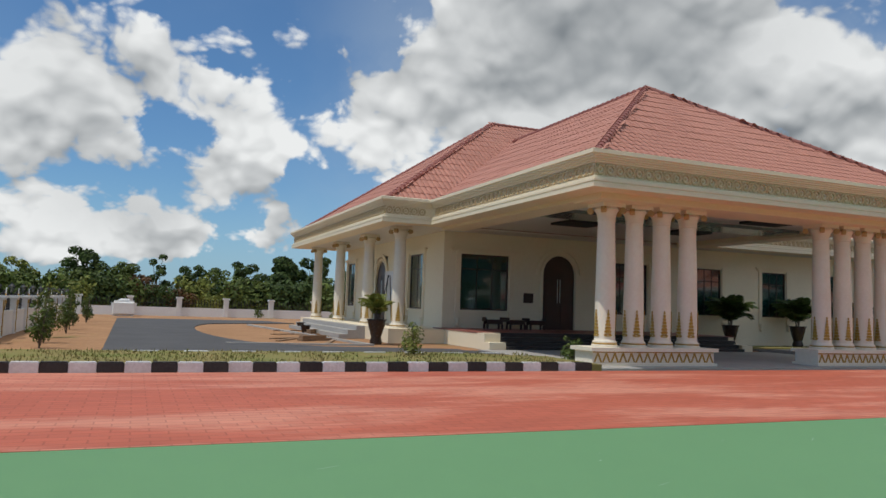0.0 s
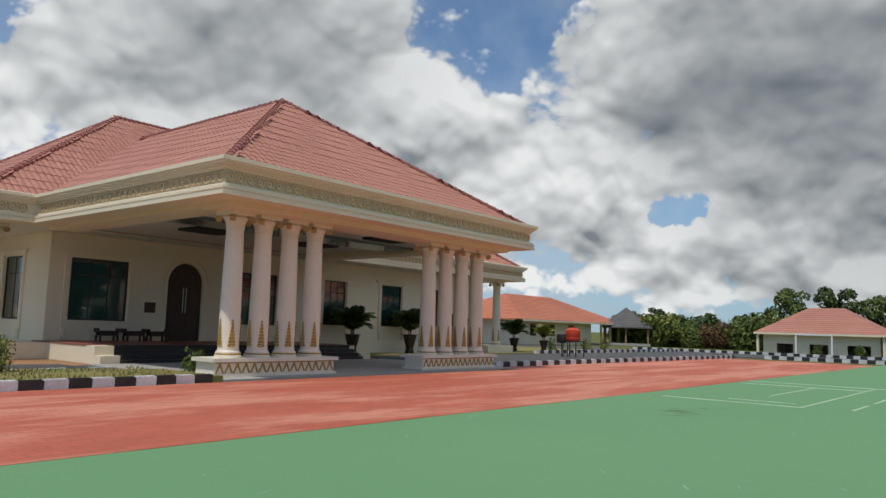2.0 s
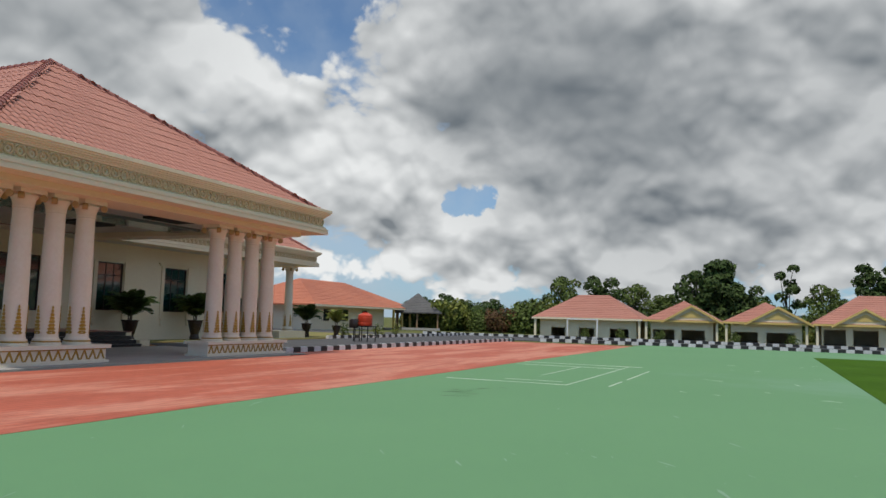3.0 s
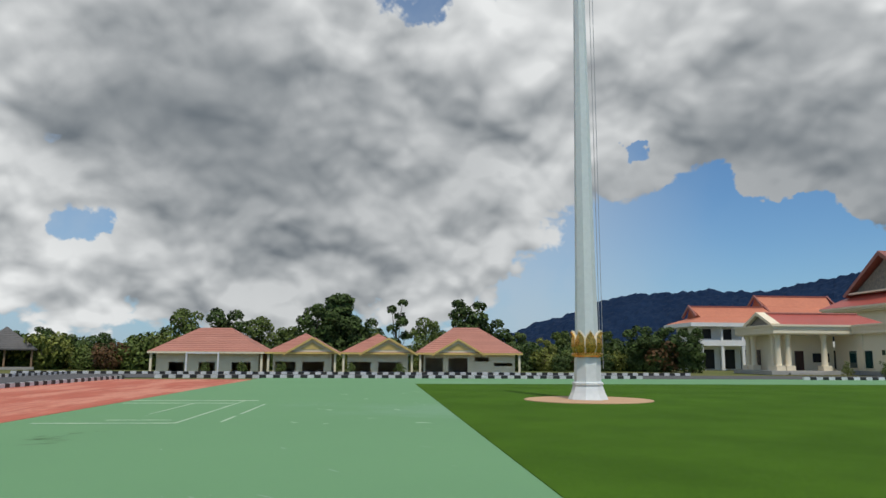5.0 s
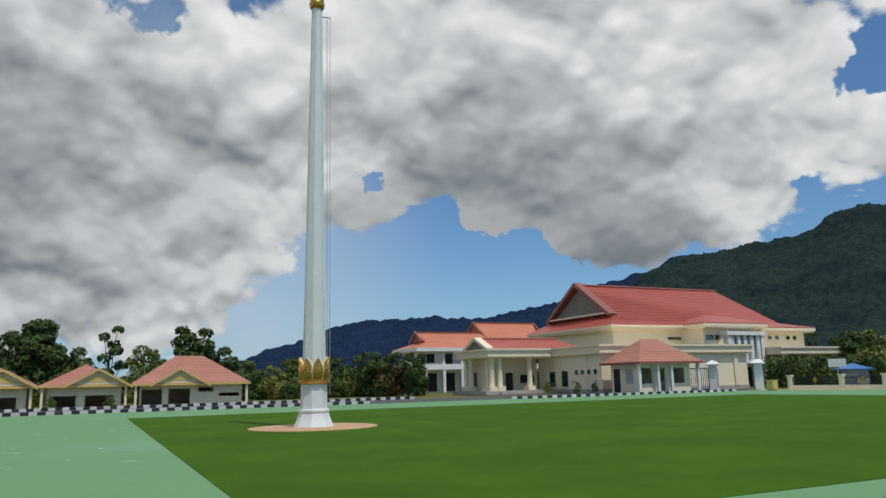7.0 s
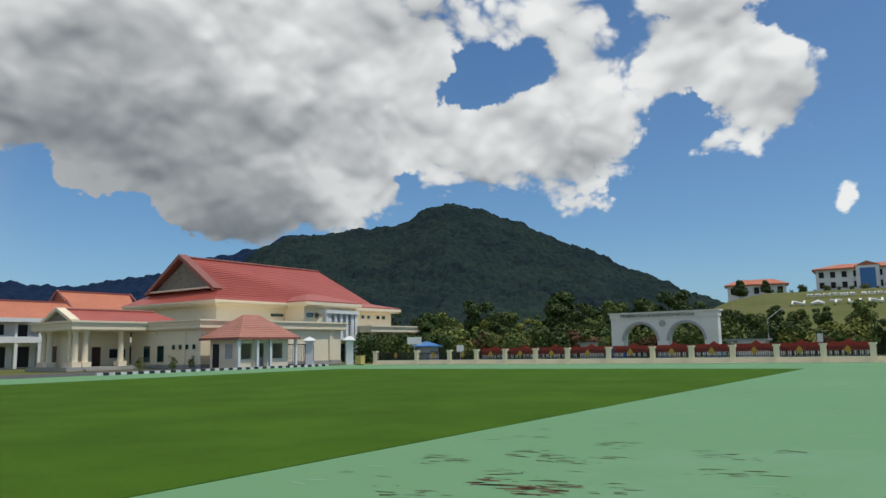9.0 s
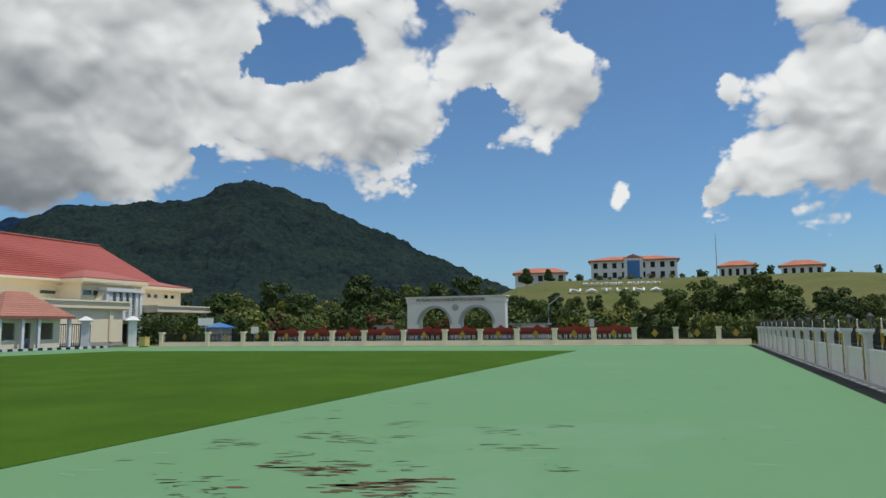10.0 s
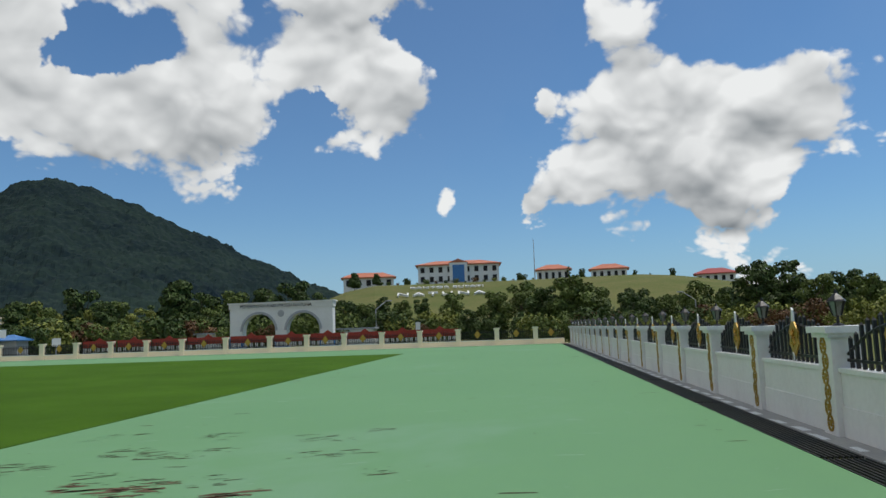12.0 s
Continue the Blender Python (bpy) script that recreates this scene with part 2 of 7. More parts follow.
# ---- materials ----
def material(name, base, other=None, rough=0.7, metal=0.0, scale=1.0, fine=14.0, bump=0.15, amount=0.5, stain=None, stain_at=0.62, island=0.0, ob_random=0.0, bump_scale=None, spec=0.5, stretch=None, paving=None):
    """Procedural surface: two colours mixed by coarse and fine noise at true size, stains, relief, per-piece variation."""
    m = bpy.data.materials.new(name)
    m.use_nodes = True
    m.node_tree.nodes.clear()
    N = Nodes(m.node_tree)
    at = N.add("ShaderNodeTexCoord").outputs["Object"]
    if ob_random:
        info = N.add("ShaderNodeObjectInfo")
        at = N.vec("ADD", at, info.outputs["Location"])
    flat = at
    if stretch:
        at = N.vec("MULTIPLY", at, stretch)
    other = other or tuple(c * 0.78 for c in base)
    coarse = N.noise(at, scale, 5.0, 0.6)
    grain = N.noise(at, fine, 4.0, 0.65)
    f = N.math("MULTIPLY_ADD", grain, 0.5, N.math("MULTIPLY", coarse, 0.5))
    f = N.ramp(f, 0.5 - 0.25 * amount - 0.05, 0.5 + 0.25 * amount + 0.05)
    col = N.mix(f, other, base)
    if stain:
        s = N.noise(at, scale * 0.55, 6.0, 0.7, 0.4)
        col = N.mix(N.ramp(s, stain_at, stain_at + 0.14, 0.0, 0.75), col, stain)
    joint = None
    if paving:
        br = N.add("ShaderNodeTexBrick")
        N.put(flat, br.inputs["Vector"])
        for key, v in (("Scale", 1.0), ("Mortar Size", 0.012), ("Mortar Smooth", 0.3), ("Brick Width", paving[0]), ("Row Height", paving[1])):
            br.inputs[key].default_value = v
        br.inputs["Color1"].default_value, br.inputs["Color2"].default_value, br.inputs["Mortar"].default_value = (1.06, 1.06, 1.06, 1), (0.90, 0.90, 0.90, 1), (0.66, 0.66, 0.66, 1)
        col = N.mix(0.8, col, br.outputs["Color"], "MULTIPLY")
    if island:
        r = N.add("ShaderNodeNewGeometry").outputs["Random Per Island"]
        col = N.mix(1.0, col, N.mix(r, (1 - island,) * 3, (1 + island * 0.4,) * 3), "MULTIPLY")
    if ob_random:
        r = info.outputs["Random"]
        col = N.mix(1.0, col, N.mix(r, (1 - ob_random,) * 3, (1 + ob_random * 0.4,) * 3), "MULTIPLY")
    b = N.add("ShaderNodeBsdfPrincipled")
    N.put(col, b.inputs["Base Color"])
    N.put(N.math("MULTIPLY_ADD", grain, 0.2, rough - 0.1), b.inputs["Roughness"])
    b.inputs["Metallic"].default_value = metal
    b.inputs["Specular IOR Level"].default_value = spec
    if bump:
        bm_ = N.add("ShaderNodeBump")
        bm_.inputs["Strength"].default_value = bump
        bm_.inputs["Distance"].default_value = 0.02
        N.put(N.noise(at, bump_scale or fine, 5.0, 0.6), bm_.inputs["Height"])
        N.put(bm_.outputs[0], b.inputs["Normal"])
    N.put(b.outputs[0], N.add("ShaderNodeOutputMaterial").inputs[0])
    return m


def glass_material(name, tint, rough=0.05):
    m = bpy.data.materials.new(name)
    m.use_nodes = True
    b = m.node_tree.nodes["Principled BSDF"]
    b.inputs["Base Color"].default_value = (*tint, 1)
    b.inputs["Roughness"].default_value = rough
    b.inputs["Specular IOR Level"].default_value = 0.9
    b.inputs["Coat Weight"].default_value = 0.6
    b.inputs["Coat Roughness"].default_value = 0.02
    return m


M_CREAM = material("cream_paint", (0.84, 0.74, 0.55), (0.78, 0.67, 0.48), 0.6, scale=0.5, fine=9, bump=0.05, amount=1.0)
M_WALL = material("wall_paint", (0.84, 0.755, 0.565), (0.78, 0.685, 0.50), 0.7, scale=0.4, fine=7, bump=0.05, amount=1.0)
M_WHITE = material("white_paint", (0.80, 0.80, 0.78), (0.70, 0.70, 0.68), 0.55, scale=0.7, fine=12, bump=0.06)
M_COLUMN = material("column_paint", (0.82, 0.75, 0.62), (0.76, 0.68, 0.54), 0.5, scale=0.8, fine=10, bump=0.04)
M_GOLD = material("gold_paint", (0.52, 0.33, 0.06), (0.34, 0.20, 0.03), 0.4, 0.35, scale=3, fine=30, bump=0.2)
M_RELIEF = material("relief_paint", (0.70, 0.54, 0.32), (0.52, 0.38, 0.20), 0.6, scale=3, fine=30, bump=0.1)
M_SOFFIT = material("soffit_paint", (0.66, 0.63, 0.58), (0.58, 0.56, 0.52), 0.35, scale=0.5, fine=6, bump=0.02)
M_BAND = material("mirror_band", (0.20, 0.27, 0.28), (0.15, 0.2, 0.22), 0.12, 0.4, scale=0.6, fine=5, bump=0.0)
M_TILE = material("roof_tile", (0.46, 0.208, 0.153), (0.39, 0.165, 0.118), 0.55, scale=0.35, fine=5, bump=0.1, island=0.09, spec=0.3)
M_RIDGE = material("ridge_tile", (0.33, 0.115, 0.09), (0.25, 0.08, 0.06), 0.5, scale=1.5, fine=8, bump=0.1, island=0.15)
M_METAL_ROOF = material("red_sheet_roof", (0.42, 0.085, 0.06), (0.33, 0.065, 0.045), 0.42, scale=0.2, fine=3, bump=0.05)
M_ORANGE_ROOF = material("orange_roof", (0.55, 0.19, 0.10), (0.42, 0.13, 0.07), 0.6, scale=0.2, fine=3, bump=0.1)
M_DARK_DOOR = material("dark_wood", (0.055, 0.016, 0.012), (0.03, 0.009, 0.007), 0.35, scale=1.2, fine=20, bump=0.1)
M_BLACK = material("black_metal", (0.012, 0.012, 0.013), (0.02, 0.02, 0.02), 0.45, 0.3, scale=2, fine=20, bump=0.05)
# Near-black paint stands in for the shade inside openings and recesses.
M_SHADE_BLACK = material("dark_interior", (0.02, 0.02, 0.022), (0.012, 0.012, 0.014), 0.8, bump=0.0)
M_STEP = material("black_granite", (0.030, 0.030, 0.032), (0.018, 0.018, 0.02), 0.3, scale=2, fine=60, bump=0.02)
M_GLASS = glass_material("dark_green_glass", (0.008, 0.045, 0.040))
M_LANTERN = glass_material("smoky_lantern_glass", (0.10, 0.11, 0.11), 0.2)
M_STEEL = material("steel", (0.55, 0.55, 0.55), (0.45, 0.45, 0.45), 0.3, 0.9, scale=2, fine=20, bump=0.02)
M_KERB_W = material("kerb_white", (0.72, 0.73, 0.74), (0.52, 0.52, 0.52), 0.7, scale=1.4, fine=16, bump=0.2, stain=(0.25, 0.24, 0.22), stain_at=0.60, ob_random=0.12)
M_KERB_B = material("kerb_black", (0.016, 0.016, 0.018), (0.035, 0.034, 0.033), 0.6, scale=1.4, fine=16, bump=0.2, ob_random=0.2)
M_RED = material("red_paving", (0.50, 0.135, 0.082), (0.40, 0.100, 0.060), 0.7, scale=0.5, fine=5.0, bump=0.25, amount=0.6, stain=(0.62, 0.27, 0.185), stain_at=0.45, spec=0.25, stretch=(0.35, 1.6, 1.0), paving=(0.42, 0.21))
M_GREEN = material("green_court", (0.146, 0.300, 0.146), (0.128, 0.270, 0.132), 0.7, scale=0.12, fine=2.5, bump=0.08, amount=0.9, stain=(0.17, 0.31, 0.19), stain_at=0.55, bump_scale=40, spec=0.10)
M_TURF = material("artificial_turf", (0.062, 0.138, 0.010), (0.036, 0.088, 0.006), 0.9, scale=0.3, fine=16, bump=0.5, bump_scale=60, spec=0.06)
M_ASPHALT = material("asphalt", (0.105, 0.105, 0.108), (0.075, 0.075, 0.078), 0.9, scale=0.5, fine=30, bump=0.3, spec=0.2)
M_SOIL = material("bare_soil", (0.42, 0.24, 0.13), (0.30, 0.17, 0.09), 0.95, scale=0.4, fine=6, bump=0.5, stain=(0.20, 0.20, 0.07), stain_at=0.56, spec=0.1)
M_VERGE = material("dry_grass", (0.16, 0.19, 0.055), (0.27, 0.20, 0.09), 0.95, scale=0.8, fine=12, bump=0.6, spec=0.1)
M_GROUND = material("rough_ground", (0.085, 0.115, 0.03), (0.16, 0.15, 0.06), 0.95, scale=0.06, fine=1.5, bump=0.4, spec=0.1)
M_CONCRETE = material("concrete", (0.42, 0.40, 0.37), (0.32, 0.31, 0.29), 0.85, scale=0.6, fine=14, bump=0.2)
M_FENCE = material("fence_plaster", (0.80, 0.79, 0.77), (0.72, 0.71, 0.69), 0.7, scale=0.7, fine=10, bump=0.08, stain=(0.46, 0.45, 0.43), stain_at=0.66)
M_POLE = material("pole_paint", (0.74, 0.78, 0.76), (0.66, 0.70, 0.69), 0.4, scale=0.6, fine=6, bump=0.03)
M_BRONZE = material("gilded_petal", (0.62, 0.36, 0.08), (0.42, 0.22, 0.04), 0.28, 0.8, scale=2, fine=12, bump=0.05)
M_DISC = material("sand_disc", (0.52, 0.33, 0.19), (0.44, 0.27, 0.15), 0.85, scale=1, fine=14, bump=0.2)
M_STONE = material("gable_stone", (0.30, 0.26, 0.20), (0.16, 0.15, 0.13), 0.9, scale=2.2, fine=5, bump=0.6)
M_YELLOW = material("yellow_paint", (0.70, 0.52, 0.18), (0.60, 0.43, 0.14), 0.5, bump=0.02)
M_BLUE = material("blue_paint", (0.05, 0.20, 0.48), (0.04, 0.15, 0.38), 0.4, bump=0.02)
M_GREY = material("grey_paint", (0.40, 0.42, 0.44), (0.34, 0.35, 0.37), 0.5, bump=0.02)
M_OCHRE = material("ochre_relief", (0.50, 0.34, 0.15), (0.38, 0.24, 0.09), 0.5, 0.1, scale=3, fine=30, bump=0.1)
M_ORANGE = material("orange_plastic", (0.62, 0.06, 0.02), (0.5, 0.05, 0.02), 0.4, bump=0.02)
M_RED_BANNER = material("red_banner", (0.42, 0.05, 0.03), (0.28, 0.035, 0.02), 0.8, scale=2, bump=0.1)
M_LEAF = material("leaf_dark", (0.082, 0.125, 0.030), (0.044, 0.075, 0.019), 0.6, scale=0.5, fine=3, bump=0.0, island=0.55, spec=0.2)
M_LEAF_MID = material("leaf_mid", (0.135, 0.178, 0.040), (0.080, 0.118, 0.025), 0.6, scale=0.5, fine=3, bump=0.0, island=0.5, spec=0.2)
M_LEAF_YEL = material("leaf_yellow_green", (0.25, 0.26, 0.055), (0.15, 0.18, 0.035), 0.6, scale=0.5, fine=3, bump=0.0, island=0.5, spec=0.2)
M_LEAF_RED = material("leaf_rust", (0.17, 0.075, 0.03), (0.09, 0.06, 0.025), 0.6, scale=0.5, fine=3, bump=0.0, island=0.5, spec=0.2)
M_BARK = material("bark", (0.16, 0.12, 0.085), (0.09, 0.07, 0.05), 0.95, scale=2, fine=14, bump=0.5)
M_WOOD = material("timber", (0.34, 0.22, 0.13), (0.22, 0.14, 0.08), 0.8, scale=1.5, fine=14, bump=0.2)
M_POT = material("dark_glazed_pot", (0.022, 0.015, 0.013), (0.035, 0.02, 0.016), 0.25, scale=3, fine=12, bump=0.05)
M_SHINGLE = material("grey_shingle", (0.13, 0.125, 0.12), (0.08, 0.078, 0.075), 0.85, scale=0.8, fine=6, bump=0.4)
M_PEBBLE = material("hill_grass", (0.20, 0.215, 0.055), (0.14, 0.165, 0.04), 0.95, scale=0.03, fine=0.5, bump=0.3, spec=0.1)
# Distance haze and cloud shade are mixed into both forest colours as dark blue.
M_HAZED_FOREST = material("mountain_forest", (0.026, 0.044, 0.034), (0.006, 0.014, 0.021), 0.9, scale=0.010, fine=0.12, bump=0.0, amount=0.7, spec=0.05)
M_HAZED_RIDGE = material("far_ridge_forest", (0.011, 0.026, 0.060), (0.008, 0.019, 0.046), 0.95, scale=0.006, fine=0.05, bump=0.0, spec=0.05)


# ---- building helpers ----
def box(bm, x0, x1, y0, y1, z0, z1):
    v = [bm.verts.new(p) for p in ((x0, y0, z0), (x1, y0, z0), (x1, y1, z0), (x0, y1, z0), (x0, y0, z1), (x1, y0, z1), (x1, y1, z1), (x0, y1, z1))]
    for f in ((3, 2, 1, 0), (4, 5, 6, 7), (0, 1, 5, 4), (1, 2, 6, 5), (2, 3, 7, 6), (3, 0, 4, 7)):
        bm.faces.new([v[i] for i in f])
    return bm


def boxes(*rows):
    bm = bmesh.new()
    for r in rows:
        box(bm, *r)
    return bm


def lathe(bm, profile, n=16, cx=0.0, cy=0.0, turn=0.0, cap=True):
    """A turned body from (radius, height) pairs."""
    rings = []
    for r, z in profile:
        rings.append([bm.verts.new((cx + r * math.cos(turn + 2 * math.pi * i / n), cy + r * math.sin(turn + 2 * math.pi * i / n), z)) for i in range(n)])
    for a, b in zip(rings, rings[1:]):
        for i in range(n):
            bm.faces.new((a[i], a[(i + 1) % n], b[(i + 1) % n], b[i]))
    if cap:
        bm.faces.new(list(reversed(rings[0])))
        bm.faces.new(rings[-1])
    return bm


def prism(bm, outline, y0, y1, axis="y"):
    """An outline in (a, z) swept along one axis."""
    def at(a, z, s):
        return (a, s, z) if axis == "y" else (s, a, z)
    front = [bm.verts.new(at(a, z, y0)) for a, z in outline]
    back = [bm.verts.new(at(a, z, y1)) for a, z in outline]
    n = len(outline)
    bm.faces.new(front)
    bm.faces.new(list(reversed(back)))
    for i in range(n):
        bm.faces.new((front[i], back[i], back[(i + 1) % n], front[(i + 1) % n]))
    return bm


def slab(bm, outline, z0, z1):
    """A plan outline (x, y) raised from z0 to z1."""
    lo = [bm.verts.new((x, y, z0)) for x, y in outline]
    hi = [bm.verts.new((x, y, z1)) for x, y in outline]
    n = len(outline)
    bm.faces.new(list(reversed(lo)))
    bm.faces.new(hi)
    for i in range(n):
        bm.faces.new((lo[i], lo[(i + 1) % n], hi[(i + 1) % n], hi[i]))
    return bm


def tube(bm, a, b, r0, r1=None, n=6):
    a, b = Vector(a), Vector(b)
    r1 = r0 if r1 is None else r1
    q = (b - a).to_track_quat("Z", "Y")
    rings = []
    for p, r in ((a, r0), (b, r1)):
        rings.append([bm.verts.new(p + q @ Vector((r * math.cos(2 * math.pi * i / n), r * math.sin(2 * math.pi * i / n), 0))) for i in range(n)])
    for i in range(n):
        bm.faces.new((rings[0][i], rings[0][(i + 1) % n], rings[1][(i + 1) % n], rings[1][i]))
    bm.faces.new(list(reversed(rings[0])))
    bm.faces.new(rings[1])
    return bm


def mesh_of(name, bm, mat, smooth=False):
    bmesh.ops.recalc_face_normals(bm, faces=bm.faces)
    me = bpy.data.meshes.new(name)
    bm.to_mesh(me)
    bm.free()
    me.materials.append(mat)
    if smooth:
        me.shade_smooth()
        me.set_sharp_from_angle(angle=radians(40))
    return me


def thing(name, label, category, at=(0, 0, 0), turn=0.0, group="", kind=""):
    ob = new(name)
    ob.empty_display_size = 0.2
    ob.matrix_world = pose(*at, 0, 0, turn)
    return tagged(ob, label, category, group, kind)


def part(name, bm, mat, parent, label="", at=None, smooth=False):
    """One mesh object under a thing or under a part."""
    ob = new(name, bm if isinstance(bm, bpy.types.Mesh) else mesh_of(name, bm, mat, smooth))
    ob.parent = parent
    if at is not None:
        ob.matrix_basis = at if isinstance(at, Matrix) else Matrix.Translation(at)
    return tagged(ob, label)


def structure(name, bm, mat, label, category="", kind="structure"):
    return tagged(new(name, mesh_of(name, bm, mat)), label, category or name.split("_")[0], "", kind)


# ---- ground and court ----
def smooth(a, b, x):
    t = min(1.0, max(0.0, (x - a) / (b - a)))
    return t * t * (3 - 2 * t)


def ground_height(x, y):
    """Level near the court, a grassy hill to the south, low swells elsewhere."""
    r = math.hypot(x, y)
    az = math.degrees(math.atan2(-x, y)) % 360
    window = smooth(148, 172, az) * (1 - smooth(191, 203, az))
    hill = 21.0 * smooth(150, 325, r) * window * (1 - 0.9 * smooth(360, 620, r))
    swell = smooth(120, 400, r) * 1.5 * noise.noise((x * 0.008, y * 0.008, 0.3))
    return -0.04 + hill + swell


bm = bmesh.new()
radii = [0, 20, 50, 80, 110, 140, 160, 180, 200, 220, 240, 260, 280, 300, 315, 330, 345, 360, 400, 460, 540, 700, 1000, 1600, 2600, 4200]
ring_before = None
SECTORS = 160
for r in radii:
    ring = [bm.verts.new((r * math.cos(a), r * math.sin(a), ground_height(r * math.cos(a), r * math.sin(a)))) for a in (2 * math.pi * i / SECTORS for i in range(SECTORS))] if r else [bm.verts.new((0, 0, -0.04))]
    if ring_before:
        for i in range(SECTORS):
            j = (i + 1) % SECTORS
            if len(ring_before) == 1:
                bm.faces.new((ring_before[0], ring[i], ring[j]))
            else:
                bm.faces.new((ring_before[i], ring[i], ring[j], ring_before[j]))
    ring_before = ring
structure("ground", bm, M_GROUND, "rough green and brown grassland reaching the horizon")

FENCE_X = -4.21
WALL_Y = -65.0
RED_Y, KERB_Y, KERB_R = 8.94, 17.05, 18.35
structure("court", boxes((-3.2, 58.4, WALL_Y + 0.6, RED_Y, -0.12, 0.0)), M_GREEN, "worn pale green painted concrete parade court", "court")
structure("turf", boxes((8.1, 46.2, -50.0, -2.17, -0.10, 0.012)), M_TURF, "dark green artificial turf laid on the court", "lawn")
structure("pavement_red", slab(bmesh.new(), [(FENCE_X, RED_Y), (54.2, RED_Y), (54.2, KERB_R), (25.8, KERB_R), (25.8, KERB_Y), (FENCE_X, KERB_Y)], -0.10, 0.006), M_RED, "weathered red stamped concrete strip along the kerb", "pavement")
structure("road_portico", slab(bmesh.new(), [(10.5, 21.4), (25.6, 17.05), (25.6, 18.4), (27.5, 21.0), (58.5, 21.0), (58.5, 18.4), (70, 18.4), (70, 27.5), (27.5, 27.5), (25.6, 24.7), (10.5, 24.7)], -0.1, 0.02), M_ASPHALT, "grey asphalt drive under and past the portico", "road")
structure("floor_portico", boxes((11.8, 25.7, 17.3, 24.8, -0.1, 0.045)), M_CONCRETE, "grey concrete drive floor under the portico", "floor")
structure("verge_left", slab(bmesh.new(), [(FENCE_X, KERB_Y + 0.2), (11.9, KERB_Y + 0.2), (11.9, 20.2), (9.0, 21.6), (FENCE_X, 21.6)], -0.1, 0.16), M_VERGE, "thin dry grass verge behind the kerb", "verge")
curve = [(5.6 - 2.6 * math.cos(radians(a)), 38.0 + 11.0 * math.sin(radians(a))) for a in range(-70, 71, 14)]
structure("road_drive", slab(bmesh.new(), [(-0.6, 21.6), (9.0, 21.6), (11.2, 22.4), (11.2, 25.4), (6.5, 26.2)] + curve + [(10.5, 52.0), (9.0, 56.5), (-0.9, 56.0)], -0.1, 0.03), M_ASPHALT, "curved grey asphalt drive beside the house", "road")
structure("yard_soil", boxes((FENCE_X, 62, 21.5, 90, -0.1, -0.012)), M_SOIL, "bare orange soil with patches of thin grass", "ground")
structure("road_far", boxes((58.9, 70.0, -68, 90, -0.1, 0.006)), M_ASPHALT, "asphalt road along the far side of the court", "road")
structure("lawn_right", slab(bmesh.new(), [(27.5, 28.0), (58.0, 28.0), (58.0, 40.0), (44.0, 40.0), (44.0, 30.0), (27.5, 30.0)], -0.1, 0.05), M_VERGE, "thin lawn strip along the right wing", "verge")

KERB_BLOCK = 0.52


def kerb_block(mat):
    bm = boxes((0.004, KERB_BLOCK - 0.004, 0, 0.2, -0.1, 0.225))
    bmesh.ops.bevel(bm, geom=[e for e in bm.edges if all(v.co.z > 0.2 for v in e.verts)], offset=0.02, segments=2, affect="EDGES")
    return mesh_of("kerb_block", bm, mat)


KERB_MESHES = (kerb_block(M_KERB_W), kerb_block(M_KERB_B))


def kerb(name, a, b, height=0.0, label="black and white painted concrete kerb blocks in a row"):
    a, b = Vector((*a, height)), Vector((*b, height))
    turn = math.atan2(b.y - a.y, b.x - a.x)
    base = thing(name, label, "kerb", a, math.degrees(turn), kind="structure")
    for i in range(int((b - a).length / KERB_BLOCK)):
        part("kerb_block", KERB_MESHES[i % 2], None, base, at=(i * KERB_BLOCK, 0.004 * math.sin(i * 2.3), 0.004 * math.sin(i * 1.7)))
    return base


kerb("kerb_left", (FENCE_X + 0.1, KERB_Y), (11.9, KERB_Y + 0.05))
kerb("kerb_right", (25.9, KERB_R), (56.5, KERB_R))
kerb("kerb_far", (58.6, 17.0), (58.6, -21.0))
kerb("kerb_far_back", (70.3, 33.0), (70.3, -30.0), 0.02)
kerb("kerb_hall", (57.0, -33.5), (57.0, -60.5))
kerb("kerb_side_road", (44.0, 27.8), (69.8, 27.8))

# ---- the main house ----
HOUSE = Vector((18.65, 30.0, 0.0))
house = thing("house", "cream classical house with red tiled roofs and a columned portico", "house", HOUSE)
HB = Matrix.Translation(-HOUSE)
EAVE = [(11.2, 28.4), (11.2, 16.75), (26.2, 16.75), (26.2, 28.4), (43.4, 28.4), (43.4, 47.0), (9.1, 47.0), (9.1, 28.4)]


def sweep(bm, path, profile):
    """A profile of (outward, z) carried round a closed plan outline with mitred corners; the outline runs counter-clockwise with its outside on the right."""
    n = len(path)
    rings = []
    for i in range(n):
        p, q, r = Vector(path[i - 1]), Vector(path[i]), Vector(path[(i + 1) % n])
        d0, d1 = (q - p).normalized(), (r - q).normalized()
        n0, n1 = Vector((d0.y, -d0.x)), Vector((d1.y, -d1.x))
        m = (n0 + n1) / (1 + n0.dot(n1))
        rings.append([bm.verts.new((q.x + m.x * o, q.y + m.y * o, z)) for o, z in profile])
    for i in range(n):
        a, b = rings[i], rings[(i + 1) % n]
        for k in range(len(profile)):
            l = (k + 1) % len(profile)
            bm.faces.new((a[k], b[k], b[l], a[l]))
    return bm


